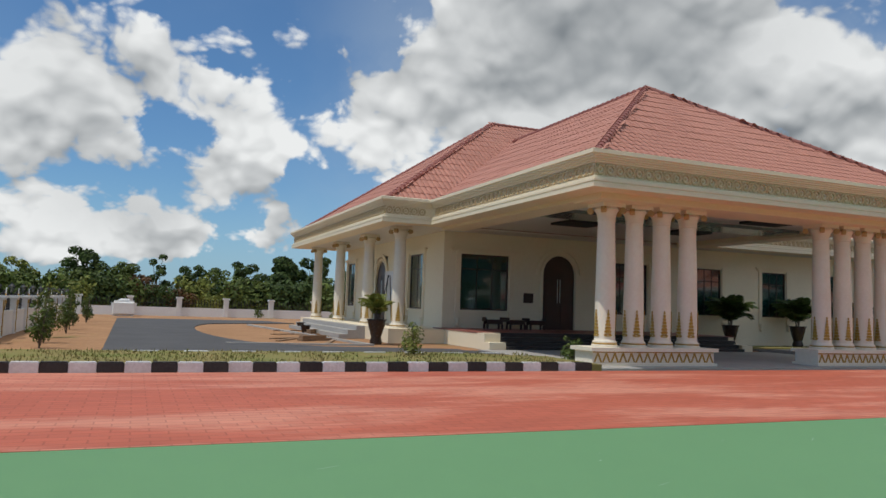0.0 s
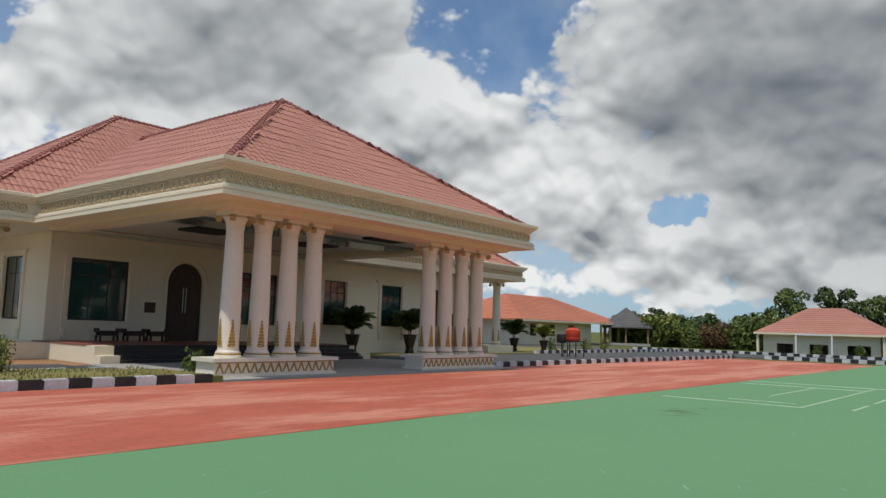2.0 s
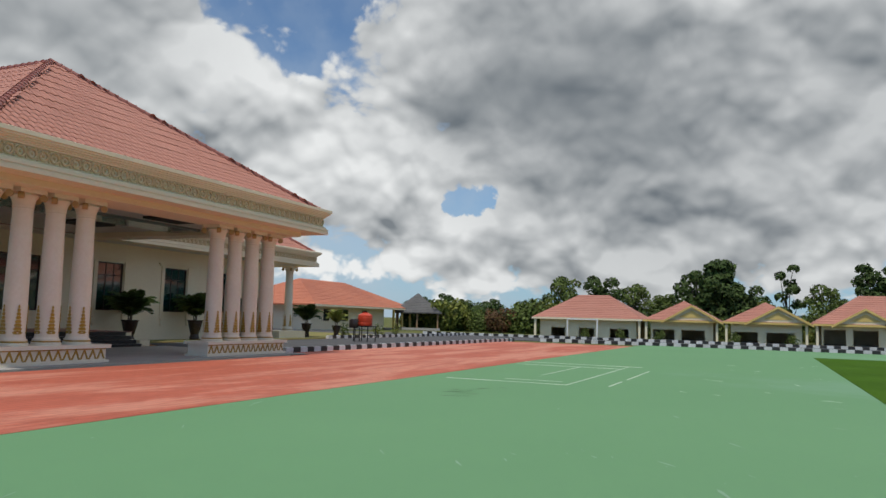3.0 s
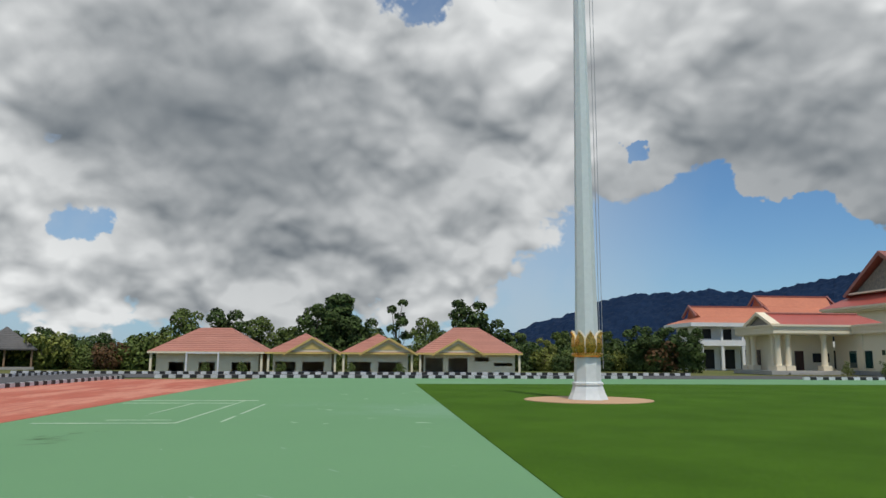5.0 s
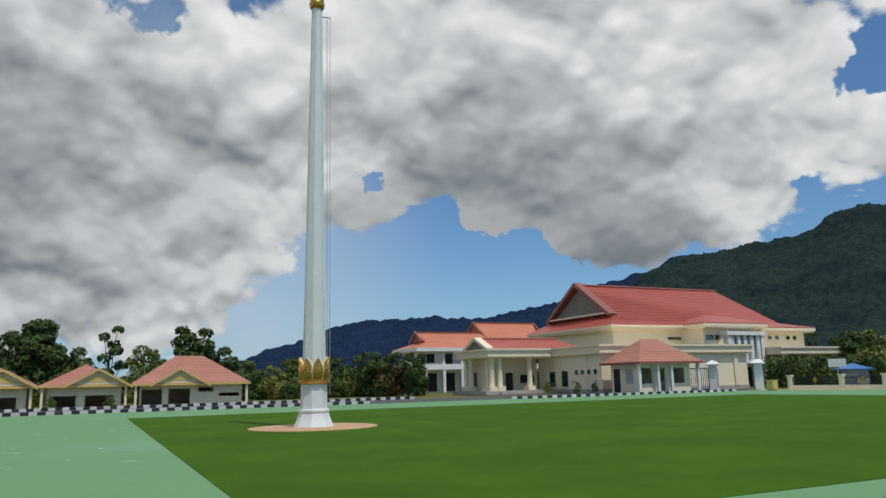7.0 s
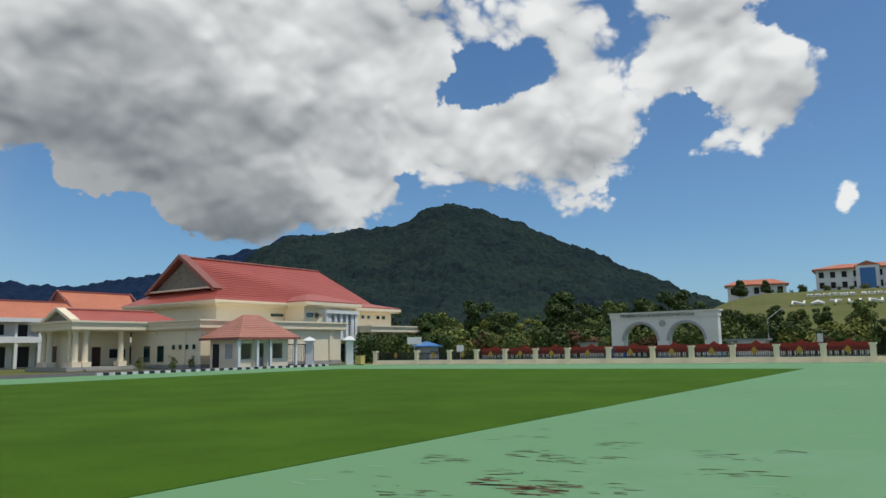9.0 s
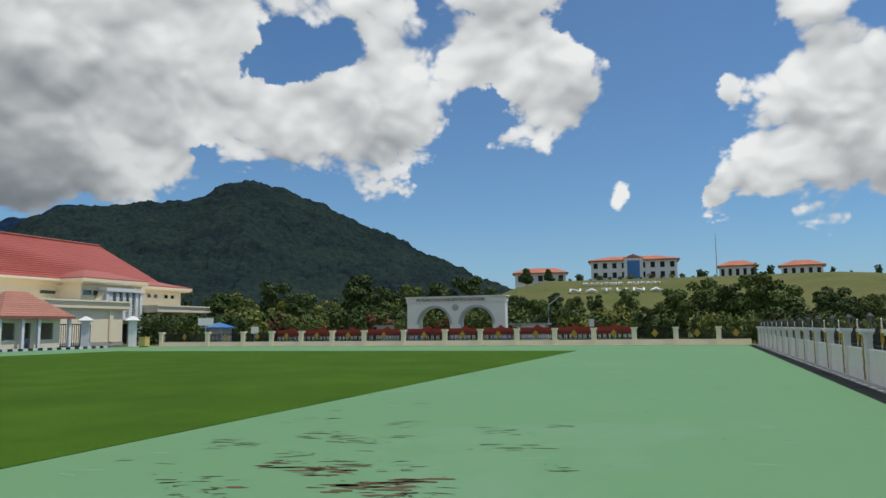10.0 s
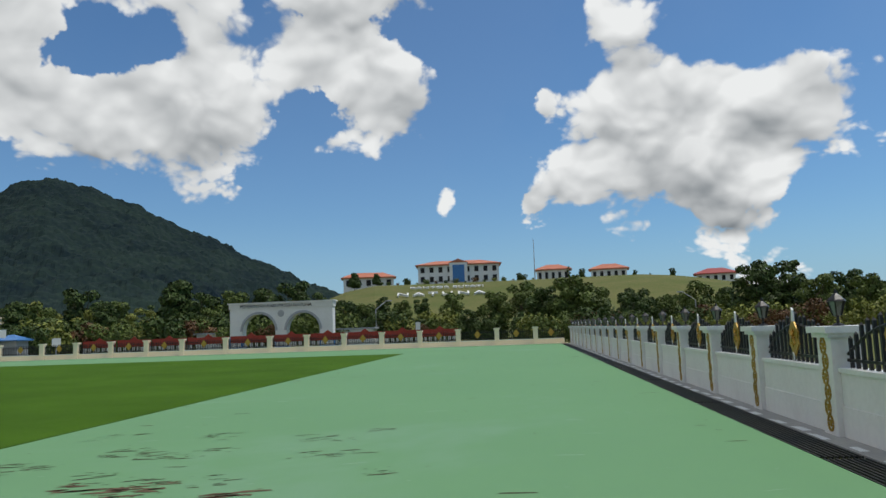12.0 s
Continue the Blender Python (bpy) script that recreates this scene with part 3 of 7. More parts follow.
CORNICE = ((-0.9, 4.92), (0.0, 4.90), (0.0, 5.01), (-0.03, 5.02), (-0.03, 5.05), (0.0, 5.06), (0.0, 5.12), (-0.07, 5.14), (-0.07, 5.19), (-0.12, 5.21), (-0.16, 5.24), (-0.16, 5.56), (-0.10, 5.58), (-0.10, 5.62), (-0.06, 5.63), (-0.06, 5.67), (0.0, 5.68), (0.0, 5.72), (0.05, 5.73), (0.05, 5.77), (0.10, 5.79), (0.10, 5.90), (0.0, 5.93), (-0.5, 5.93), (-0.9, 5.5))
part("cornice", sweep(bmesh.new(), EAVE, CORNICE), M_CREAM, house, "moulded cream cornice", HB)
bm = bmesh.new()
slab(bm, [(9.9, 29.2), (42.6, 29.2), (42.6, 46.2), (9.9, 46.2)], 4.93, 5.0)
part("soffit", bm, M_SOFFIT, house, "pale painted soffit", HB)
part("portico_ceiling", boxes((12.0, 25.4, 17.5, 29.19, 5.02, 5.10)), M_SOFFIT, house, "glossy pale ceiling", HB)
for b in ((12.0, 25.4, 17.55, 18.95, 4.74, 5.019), (12.0, 13.0, 18.951, 29.1, 4.80, 5.018), (24.4, 25.4, 18.951, 29.1, 4.80, 5.018)):
    part("portico_beam", boxes(b), M_CREAM, house, "cream edge beam", HB)
# Solid near-black slabs: the shade of four ceiling recesses, put into colour.
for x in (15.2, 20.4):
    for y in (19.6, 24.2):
        part("ceiling_panel", boxes((x, x + 1.7, y, y + 1.4, 4.93, 5.019)), M_SHADE_BLACK, house, "near-black ceiling slab painted as a shaded recess", HB)
part("mirror_band", boxes((13.1, 24.3, 21.8, 23.4, 4.90, 5.019)), M_BAND, house, "glossy reflecting ceiling band", HB)

# Rosettes in the cornice band: a ring with a boss
def rosette_mesh():
    bm = bmesh.new()
    n = 12
    for i in range(n):
        a0, a1 = 2 * math.pi * i / n, 2 * math.pi * (i + 1) / n
        q = []
        for a in (a0, a1):
            for r, y in ((0.150, 0.0), (0.140, -0.05), (0.100, -0.05), (0.088, 0.0)):
                q.append(bm.verts.new((r * math.cos(a), y, r * math.sin(a))))
        for k in range(3):
            bm.faces.new((q[k], q[k + 1], q[k + 5], q[k + 4]))
    lathe_ring = [bm.verts.new((0.045 * math.cos(2 * math.pi * i / 8), -0.0, 0.045 * math.sin(2 * math.pi * i / 8))) for i in range(8)]
    tip = bm.verts.new((0, -0.05, 0))
    for i in range(8):
        bm.faces.new((lathe_ring[i], lathe_ring[(i + 1) % 8], tip))
    bmesh.ops.remove_doubles(bm, verts=bm.verts, dist=0.0005)
    return mesh_of("rosette", bm, M_RELIEF)


def divider_mesh():
    return mesh_of("divider", boxes((-0.022, 0.022, -0.035, 0.0, -0.15, -0.07), (-0.022, 0.022, -0.035, 0.0, 0.07, 0.15), (-0.012, 0.012, -0.045, 0.0, -0.05, 0.05)), M_RELIEF)


ROSETTE, DIVIDER = rosette_mesh(), divider_mesh()


def rosettes(a, b, step=0.315):
    a, b = Vector(a), Vector(b)
    d = b - a
    count = int(d.length / step)
    turn = math.degrees(math.atan2(d.y, d.x))
    for i in range(count):
        p = a + d * ((i + 0.5) / count)
        part("rosette", ROSETTE, None, house, at=HB @ pose(p.x, p.y, 5.40, 0, 0, turn))
        q = a + d * (i / count)
        part("divider", DIVIDER, None, house, at=HB @ pose(q.x, q.y, 5.40, 0, 0, turn))


for i in range(len(EAVE)):
    p, q = Vector(EAVE[i]), Vector(EAVE[(i + 1) % len(EAVE)])
    d = (q - p).normalized()
    inward = Vector((-d.y, d.x)) * 0.155
    if i in (0, 1, 3, 6, 7):
        rosettes(p + inward + d * 0.16, q + inward - d * 0.16)

# Roof of overlapping tiles
TILE_W, TILE_C = 0.26, 0.36


def tile_mesh():
    """One S-profile tile with its lip: x across, y up the slope, z out."""
    bm = bmesh.new()
    xs = (0.0, 0.065, 0.13, 0.195, 0.258)
    hs = (0.012, 0.040, 0.044, 0.030, 0.004)
    lo = [bm.verts.new((x, 0, h + 0.013)) for x, h in zip(xs, hs)]
    hi = [bm.verts.new((x, TILE_C + 0.02, h)) for x, h in zip(xs, hs)]
    lip = [bm.verts.new((x, 0, h * 0.2 - 0.012)) for x, h in zip(xs, hs)]
    for i in range(4):
        bm.faces.new((lo[i], lo[i + 1], hi[i + 1], hi[i]))
        bm.faces.new((lip[i], lip[i + 1], lo[i + 1], lo[i]))
    return bm


TILE_MESH = mesh_of("roof_tile", tile_mesh(), M_TILE)
TV = [tuple(v.co) for v in TILE_MESH.vertices]
TF = [tuple(p.vertices) for p in TILE_MESH.polygons]


def tiled_plane(name, a, b, run, rise, in_a, in_b, parent, base, top=1.0, single=0, single_row=0):
    """Roof plane over the eave a to b, with its outside on the right of a->b; the edges move inward by in_a and in_b metres for each metre of run."""
    a, b = Vector((*a,)), Vector((*b,))
    u = (b - a).normalized()
    inward = Vector((-u.y, u.x, 0))
    up = (inward * run + Vector((0, 0, rise))).normalized()
    out = u.cross(up)
    slope = math.hypot(run, rise)
    frac = run / slope
    length = (b - a).length
    verts, faces = [], []
    made = 0
    basis = Matrix((u, up, out)).transposed().to_4x4()
    courses = int(slope * top / TILE_C) + 1
    for c in range(courses):
        h = c * TILE_C
        u0, u1 = in_a * h * frac, length - in_b * h * frac
        first = math.ceil(u0 / TILE_W - 0.4)
        last = math.floor(u1 / TILE_W + 0.4)
        for i in range(first, last):
            o = a + u * (i * TILE_W) + up * h
            if single and c < single_row and made < single:
                m = basis.copy()
                m.translation = o
                part("roof_tile", TILE_MESH, None, parent, at=base @ m)
                made += 1
                continue
            k = len(verts)
            wob = 0.006 * math.sin(i * 12.9 + c * 78.2)
            for x, y, z in TV:
                p = o + u * x + up * y + out * (z + wob)
                verts.append((p.x, p.y, p.z))
            faces.extend(tuple(k + j for j in f) for f in TF)
    me = bpy.data.meshes.new(name)
    me.from_pydata(verts, [], faces)
    me.materials.append(M_TILE)
    return tagged(part(name, me, None, parent, "", base), kind="stuff")


def ridge_tiles(bm, a, b, r=0.12, step=0.34):
    a, b = Vector(a), Vector(b)
    n = max(1, int((b - a).length / step))
    for i in range(n):
        p, q = a + (b - a) * (i / n), a + (b - a) * ((i + 1.08) / n)
        tube(bm, p, q, r * 1.12, r * 0.92, 8)
    return bm


RIDGE_TILE = mesh_of("ridge_tile", lathe(bmesh.new(), ((0.135, 0.0), (0.135, 0.04), (0.112, 0.05), (0.108, 0.40)), 10), M_RIDGE, True)
ZE = 5.86
EX, EY = 0.3, 0.3   # the tiles start behind the cornice edge
PX0, PX1, PY0 = 11.2 + EX, 26.2 - EX, 16.75 + EY
PRUN = (PX1 - PX0) / 2
PRISE = 10.6 - ZE
MX0, MX1, MY0, MY1 = 9.1 + EX, 43.4 - EX, 28.4 + EY, 47.0 - EY
MRUN = (MY1 - MY0) / 2
MRISE = 12.0 - ZE
PYJ = MY0 + (10.6 - ZE) * MRUN / MRISE      # where the portico ridge meets the main roof
part("roof_deck", (lambda bm: (
    bm.faces.new([bm.verts.new(p) for p in ((PX0, PY0, ZE - 0.03), (PX1, PY0, ZE - 0.03), ((PX0 + PX1) / 2, PY0 + PRUN, 10.57))]),
    bm.faces.new([bm.verts.new(p) for p in ((PX0, PY0, ZE - 0.03), ((PX0 + PX1) / 2, PY0 + PRUN, 10.57), ((PX0 + PX1) / 2, PYJ, 10.57), (PX0, MY0, ZE - 0.03))]),
    bm.faces.new([bm.verts.new(p) for p in ((PX1, PY0, ZE - 0.03), (PX1, MY0, ZE - 0.03), ((PX0 + PX1) / 2, PYJ, 10.57), ((PX0 + PX1) / 2, PY0 + PRUN, 10.57))]),
    bm.faces.new([bm.verts.new(p) for p in ((MX0, MY0, ZE - 0.03), (MX1, MY0, ZE - 0.03), (MX1 - MRUN, MY0 + MRUN, 11.97), (MX0 + MRUN, MY0 + MRUN, 11.97))]),
    bm.faces.new([bm.verts.new(p) for p in ((MX0, MY1, ZE - 0.03), (MX0, MY0, ZE - 0.03), (MX0 + MRUN, MY0 + MRUN, 11.97))]),
    bm.faces.new([bm.verts.new(p) for p in ((MX1, MY0, ZE - 0.03), (MX1, MY1, ZE - 0.03), (MX1 - MRUN, MY0 + MRUN, 11.97))]),
    bm.faces.new([bm.verts.new(p) for p in ((MX1, MY1, ZE - 0.03), (MX0, MY1, ZE - 0.03), (MX0 + MRUN, MY0 + MRUN, 11.97), (MX1 - MRUN, MY0 + MRUN, 11.97))]),
    bm)[-1])(bmesh.new()), M_RIDGE, house, "dark red roof deck under the tiles", HB)
tiled_plane("roof_front", (PX0, PY0, ZE), (PX1, PY0, ZE), PRUN, PRISE, 1, 1, house, HB, single=270, single_row=6)
tiled_plane("roof_side", (PX0, MY0 + 6.0, ZE), (PX0, PY0, ZE), PRUN, PRISE, -0.8 * 0, 1, house, HB)
tiled_plane("roof_side", (PX1, PY0, ZE), (PX1, MY0 + 1.0, ZE), PRUN, PRISE, 1, -0.8, house, HB)
tiled_plane("main_roof_front", (MX0, MY0, ZE), (MX1, MY0, ZE), MRUN, MRISE, 1, 1, house, HB)
tiled_plane("main_roof_side", (MX0, MY1, ZE), (MX0, MY0, ZE), MRUN, MRISE, 1, 1, house, HB)
APEX_P, APEX_L, APEX_R = ((PX0 + PX1) / 2, PY0 + PRUN, 10.62), (MX0 + MRUN, MY0 + MRUN, 12.02), (MX1 - MRUN, MY0 + MRUN, 12.02)
for a, b in (((PX0, PY0, ZE + 0.05), APEX_P), ((PX1, PY0, ZE + 0.05), APEX_P), (APEX_P, (APEX_P[0], PYJ, 10.62)), ((MX0, MY0, ZE + 0.05), APEX_L), ((MX1, MY0, ZE + 0.05), APEX_R), ((MX0, MY1, ZE + 0.05), APEX_L), (APEX_L, APEX_R)):
    a, b = Vector(a), Vector(b)
    count = int((b - a).length / 0.36)
    turn = (b - a).to_track_quat("Z", "Y").to_matrix().to_4x4()
    for k in range(count):
        part("ridge_tile", RIDGE_TILE, None, house, at=HB @ Matrix.Translation(a.lerp(b, k / count)) @ turn)

# Walls with openings
def wall(bm, u0, u1, z0, z1, v0, v1, openings, axis="x"):
    """A wall along x (or y) between v0 and v1 thick, with rectangular openings (u0, u1, z0, z1), in cells that share their corners."""
    us = sorted({u0, u1, *(o[0] for o in openings), *(o[1] for o in openings)})
    zs = sorted({z0, z1, *(o[2] for o in openings), *(o[3] for o in openings)})
    for a, b in zip(us, us[1:]):
        for lo, hi in zip(zs, zs[1:]):
            if any(o[0] <= a and b <= o[1] and o[2] <= lo and hi <= o[3] for o in openings):
                continue
            box(bm, a, b, v0, v1, lo, hi) if axis == "x" else box(bm, v0, v1, a, b, lo, hi)
    bmesh.ops.remove_doubles(bm, verts=bm.verts, dist=0.0005)
    return bm


FLOOR_Z = 0.64
WY = 30.5
FRONT_OPEN = [(13.55, 15.95, 1.45, 3.96), (17.78, 19.52, FLOOR_Z, 4.14), (21.35, 23.75, 1.45, 3.96), (26.9, 28.5, 1.55, 3.96), (31.35, 33.05, 1.55, 3.96), (35.9, 37.6, 1.55, 3.96)]
part("front_wall", wall(bmesh.new(), 12.7, 40.0, 0.0, 4.925, WY, WY + 0.25, FRONT_OPEN), M_WALL, house, "cream painted front wall", HB)
SIDE_OPEN = [(33.0, 34.9, 1.41, 4.05), (38.4, 40.5, FLOOR_Z, 4.2), (44.7, 46.4, 1.41, 4.05)]
part("side_wall", wall(bmesh.new(), WY + 0.251, 46.6, 0.0, 4.925, 12.7, 12.95, SIDE_OPEN, "y"), M_WALL, house, "cream painted side wall", HB)
part("right_wall", wall(bmesh.new(), WY + 0.251, 45.0, 0.0, 4.925, 39.75, 40.0, [], "y"), M_WALL, house, "cream painted right end wall", HB)
part("back_wall", boxes((12.951, 39.749, 44.75, 45.0, 0.0, 4.925)), M_WALL, house, "plain rear wall", HB)


def window(x, z0, w, h, at, panes=3, parent=house):
    """Framed window with pilasters, a head moulding and brackets; its local y runs into the wall."""
    frame_ = part("window", boxes((-w / 2, -w / 2 + 0.06, 0.06, 0.14, 0, h), (w / 2 - 0.06, w / 2, 0.06, 0.14, 0, h), (-w / 2 + 0.06, w / 2 - 0.06, 0.06, 0.14, 0, 0.06), (-w / 2 + 0.06, w / 2 - 0.06, 0.06, 0.14, h - 0.06, h)), M_DARK_DOOR, parent, "dark framed window with green glass", at)
    inner = w - 0.12
    for i in range(panes):
        a = -inner / 2 + inner * i / panes
        b = a + inner / panes
        part("pane", boxes((a + 0.02, b - 0.02, 0.09, 0.10, 0.06, h - 0.06)), M_GLASS, frame_, "dark green glass")
        if i:
            part("mullion", boxes((a - 0.02, a + 0.02, 0.07, 0.13, 0.06, h - 0.06)), M_DARK_DOOR, frame_)
    part("transom", boxes((-inner / 2, inner / 2, 0.075, 0.089, h * 0.72, h * 0.72 + 0.05)), M_DARK_DOOR, frame_)
    part("pilaster", boxes((-w / 2 - 0.26, -w / 2 - 0.04, -0.06, 0.0, -0.35, h + 0.08)), M_CREAM, frame_, "cream pilaster")
    part("pilaster", boxes((w / 2 + 0.04, w / 2 + 0.26, -0.06, 0.0, -0.35, h + 0.08)), M_CREAM, frame_, "cream pilaster")
    part("head_moulding", boxes((-w / 2 - 0.5, w / 2 + 0.5, -0.14, 0.0, h + 0.16, h + 0.24), (-w / 2 - 0.4, w / 2 + 0.4, -0.09, 0.0, h + 0.081, h + 0.159)), M_CREAM, frame_, "cream head moulding")
    part("sill", boxes((-w / 2 - 0.04, w / 2 + 0.04, -0.06, 0.05, -0.08, -0.001)), M_CREAM, frame_)
    for s in (-1, 1):
        bm = bmesh.new()
        lathe(bm, ((0.03, -0.78), (0.10, -0.70), (0.07, -0.58), (0.13, -0.46), (0.12, -0.36)), 8, s * (w / 2 + 0.15), -0.06)
        part("bracket", bm, M_CREAM, frame_, "scrolled cream bracket", smooth=True)
    return frame_


for a, b, lo, hi in (FRONT_OPEN[0], *FRONT_OPEN[2:]):
    window(0, 0, b - a, hi - lo, HB @ pose((a + b) / 2, WY, lo))
for a, b, lo, hi in (SIDE_OPEN[0], SIDE_OPEN[2]):
    window(0, 0, b - a, hi - lo, HB @ pose(12.7, (a + b) / 2, lo, 0, 0, -90), 2)


def arch_door(at, w, h):
    """Double timber door under a round head, with a moulded surround and long steel pulls."""
    r = w / 2
    spring = h - r
    seg = 14
    arc = [(r * math.cos(math.pi * i / seg), spring + r * math.sin(math.pi * i / seg)) for i in range(seg + 1)]
    d = part("door", prism(bmesh.new(), [(-r, 0), (r, 0)] + arc[1:-1][:0] + arc, 0.08, 0.16), M_DARK_DOOR, house, "dark red-brown arched double door", at)
    bm = bmesh.new()
    for (x0, z0), (x1, z1) in zip(arc, arc[1:]):
        prism(bm, [(x0, z0), (x0, h), (x1, h), (x1, z1)], 0.0, 0.2)
    part("spandrel", bm, M_WALL, d)
    bm = bmesh.new()
    for k, (ra, rb, y) in enumerate(((r + 0.03, r + 0.16, -0.05), (r + 0.24, r + 0.40, -0.09))):
        pts = [(math.cos(math.pi * i / 20), math.sin(math.pi * i / 20)) for i in range(21)]
        for (c0, s0), (c1, s1) in zip(pts, pts[1:]):
            prism(bm, [(ra * c0, spring + ra * s0), (rb * c0, spring + rb * s0), (rb * c1, spring + rb * s1), (ra * c1, spring + ra * s1)], y, 0.0)
    box(bm, -r - 0.16, -r - 0.03, -0.05, 0.0, 0, spring)
    box(bm, r + 0.03, r + 0.16, -0.05, 0.0, 0, spring)
    part("surround", bm, M_CREAM, d, "moulded cream surround")
    for s in (-1, 1):
        part("panel", boxes((s * r * 0.5 - r * 0.34, s * r * 0.5 + r * 0.34, 0.055, 0.079, 0.2, h * 0.42), (s * r * 0.5 - r * 0.34, s * r * 0.5 + r * 0.34, 0.055, 0.079, h * 0.48, h * 0.76)), M_DARK_DOOR, d)
        bm = bmesh.new()
        tube(bm, (s * 0.07, 0.03, h * 0.36), (s * 0.07, 0.03, h * 0.68), 0.018)
        part("pull_handle", bm, M_STEEL, d, "long steel pull handle", smooth=True)
    return d


arch_door(HB @ pose(18.65, WY, FLOOR_Z), 1.72, 3.48)
arch_door(HB @ pose(12.7, 39.45, FLOOR_Z, 0, 0, -90), 1.8, 3.3)
part("plaque", boxes((16.75, 17.25, WY - 0.03, WY - 0.001, 1.85, 2.3)), M_DARK_DOOR, house, "dark wall plaque", HB)

# Landing, granite steps and the side terrace
part("landing", boxes((12.3, 25.0, 26.0, WY - 0.001, 0.0, FLOOR_Z - 0.04)), M_WALL, house, "cream landing base", HB)
part("landing_tile", boxes((12.28, 25.02, 25.98, WY - 0.001, FLOOR_Z - 0.039, FLOOR_Z)), M_RIDGE, house, "dark red tiled landing", HB)
for i in range(4):
    part("step", boxes((13.0, 24.4, 24.75 + i * 0.315, 25.065 + i * 0.315, 0.03, FLOOR_Z - (3 - i) * 0.16)), M_STEP, house, "black granite step", HB)
part("cheek_wall", boxes((12.3, 12.98, 24.9, 25.999, 0.0, 0.30), (12.3, 12.97, 25.35, 25.998, 0.301, FLOOR_Z - 0.02)), M_WALL, house, "cream stepped cheek wall", HB)
part("cheek_wall", boxes((24.42, 25.0, 24.9, 25.999, 0.0, 0.30)), M_WALL, house, "cream stepped cheek wall", HB)
part("terrace", boxes((9.8, 12.699, 29.2, 46.6, 0.0, FLOOR_Z - 0.05)), M_WALL, house, "cream raised side terrace", HB)
for i in range(3):
    part("terrace_step", boxes((8.6 + 0.4 * i, 9.0 + 0.4 * i, 32.5, 44.0, 0.0, 0.19 * (i + 1))), M_CONCRETE, house, "grey terrace step", HB)
part("plinth", boxes((25.001, 40.02, WY - 0.06, WY - 0.001, 0.0, 0.35)), M_WALL, house, "", HB)
part("right_terrace", boxes((40.001, 42.9, 29.0, 45.0, 0.0, 0.5)), M_WALL, house, "cream raised terrace", HB)


# Columns with gilded leaf ornament
def column_meshes(h, r):
    shaft = bmesh.new()
    lathe(shaft, ((r * 1.12, 0.16), (r * 1.02, 0.20), (r, 0.24), (r * 0.98, h * 0.35), (r * 0.84, h - 0.52), (r * 0.90, h - 0.50), (r * 0.90, h - 0.46)), 24)
    foot = bmesh.new()
    lathe(foot, ((r * 1.28, 0.0), (r * 1.28, 0.06), (r * 1.18, 0.07), (r * 1.18, 0.16)), 24)
    bands = bmesh.new()
    lathe(bands, ((r * 1.19, 0.075), (r * 1.22, 0.09), (r * 1.22, 0.105), (r * 1.19, 0.12)), 24, cap=False)
    cap = bmesh.new()
    lathe(cap, ((r * 0.86, h - 0.459), (r * 0.98, h - 0.30), (r * 1.22, h - 0.18), (r * 1.05, h - 0.12)), 16)
    box(cap, -r * 1.3, r * 1.3, -r * 1.3, r * 1.3, h - 0.119, h)
    scrolls = bmesh.new()
    c = Vector((r * 1.12, r * 1.12, h - 0.21))
    d = Vector((-1, 1, 0)).normalized() * 0.07
    tube(scrolls, c - d, c + d, 0.095, 0.095, 10)
    tube(scrolls, c - d * 1.12, c + d * 1.12, 0.04, 0.04, 8)
    leaf = bmesh.new()
    # a stepped, pointed flame of five tiers, bent round the shaft
    tiers = [(0.098 * k, 0.128 * (1 - k / 8.6)) for k in range(8)]
    for k in range(5):
        a = 2 * math.pi * (k + 0.5) / 5
        for z0, w in tiers:
            w = w * r / 0.31
            for z, wa, wb in ((z0, w * 0.62, w), (z0 + 0.045, w, w * 0.50)):
                quad = []
                for rr in (r * 1.0, r * 1.0 + 0.022):
                    for zz, ww in ((z, wa), (z + 0.045, wb)):
                        for s in (-1, 1):
                            b = a + s * ww / r
                            quad.append(leaf.verts.new((rr * math.cos(b), rr * math.sin(b), 0.30 + zz)))
                i = quad
                for f in ((4, 5, 7, 6), (0, 4, 6, 2), (1, 3, 7, 5), (2, 6, 7, 3), (0, 1, 5, 4)):
                    leaf.faces.new([i[j] for j in f])
    return (mesh_of("shaft", shaft, M_COLUMN, True), mesh_of("column_base", foot, M_COLUMN, True), mesh_of("gold_ring", bands, M_GOLD, True),
            mesh_of("capital", cap, M_COLUMN, True), mesh_of("scroll", scrolls, M_OCHRE, True), mesh_of("gilded_leaf", leaf, M_GOLD))


def column(meshes, x, y, z):
    shaft, foot, bands, cap, scrolls, leaf = meshes
    c = part("column", shaft, None, house, "round cream column with gilded leaves at its foot", HB @ pose(x, y, z))
    for n, me, lab in (("column_base", foot, ""), ("gold_ring", bands, "gold ring"), ("capital", cap, ""), ("gilded_leaf", leaf, "gilded flame leaves")):
        part(n, me, None, c, lab)
    for k in range(4):
        part("scroll", scrolls, None, c, "ochre-tinted scroll", pose(0, 0, 0, 0, 0, 90 * k))
    return c


PED_H = 0.57
FRONT_COLUMN = column_meshes(4.74 - PED_H, 0.30)
for x in (12.82, 13.82, 14.82, 15.82, 21.5, 22.5, 23.5, 24.5):
    column(FRONT_COLUMN, x, 18.45, PED_H)
SIDE_COLUMN = column_meshes(4.92 - FLOOR_Z + 0.05, 0.29)
for y in (30.25, 34.8, 40.2, 45.6):
    column(SIDE_COLUMN, 10.55, y, FLOOR_Z - 0.05)
for x, y in ((42.1, 29.9), (42.1, 37.0)):
    column(SIDE_COLUMN, x, y, 0.5 - 0.0)


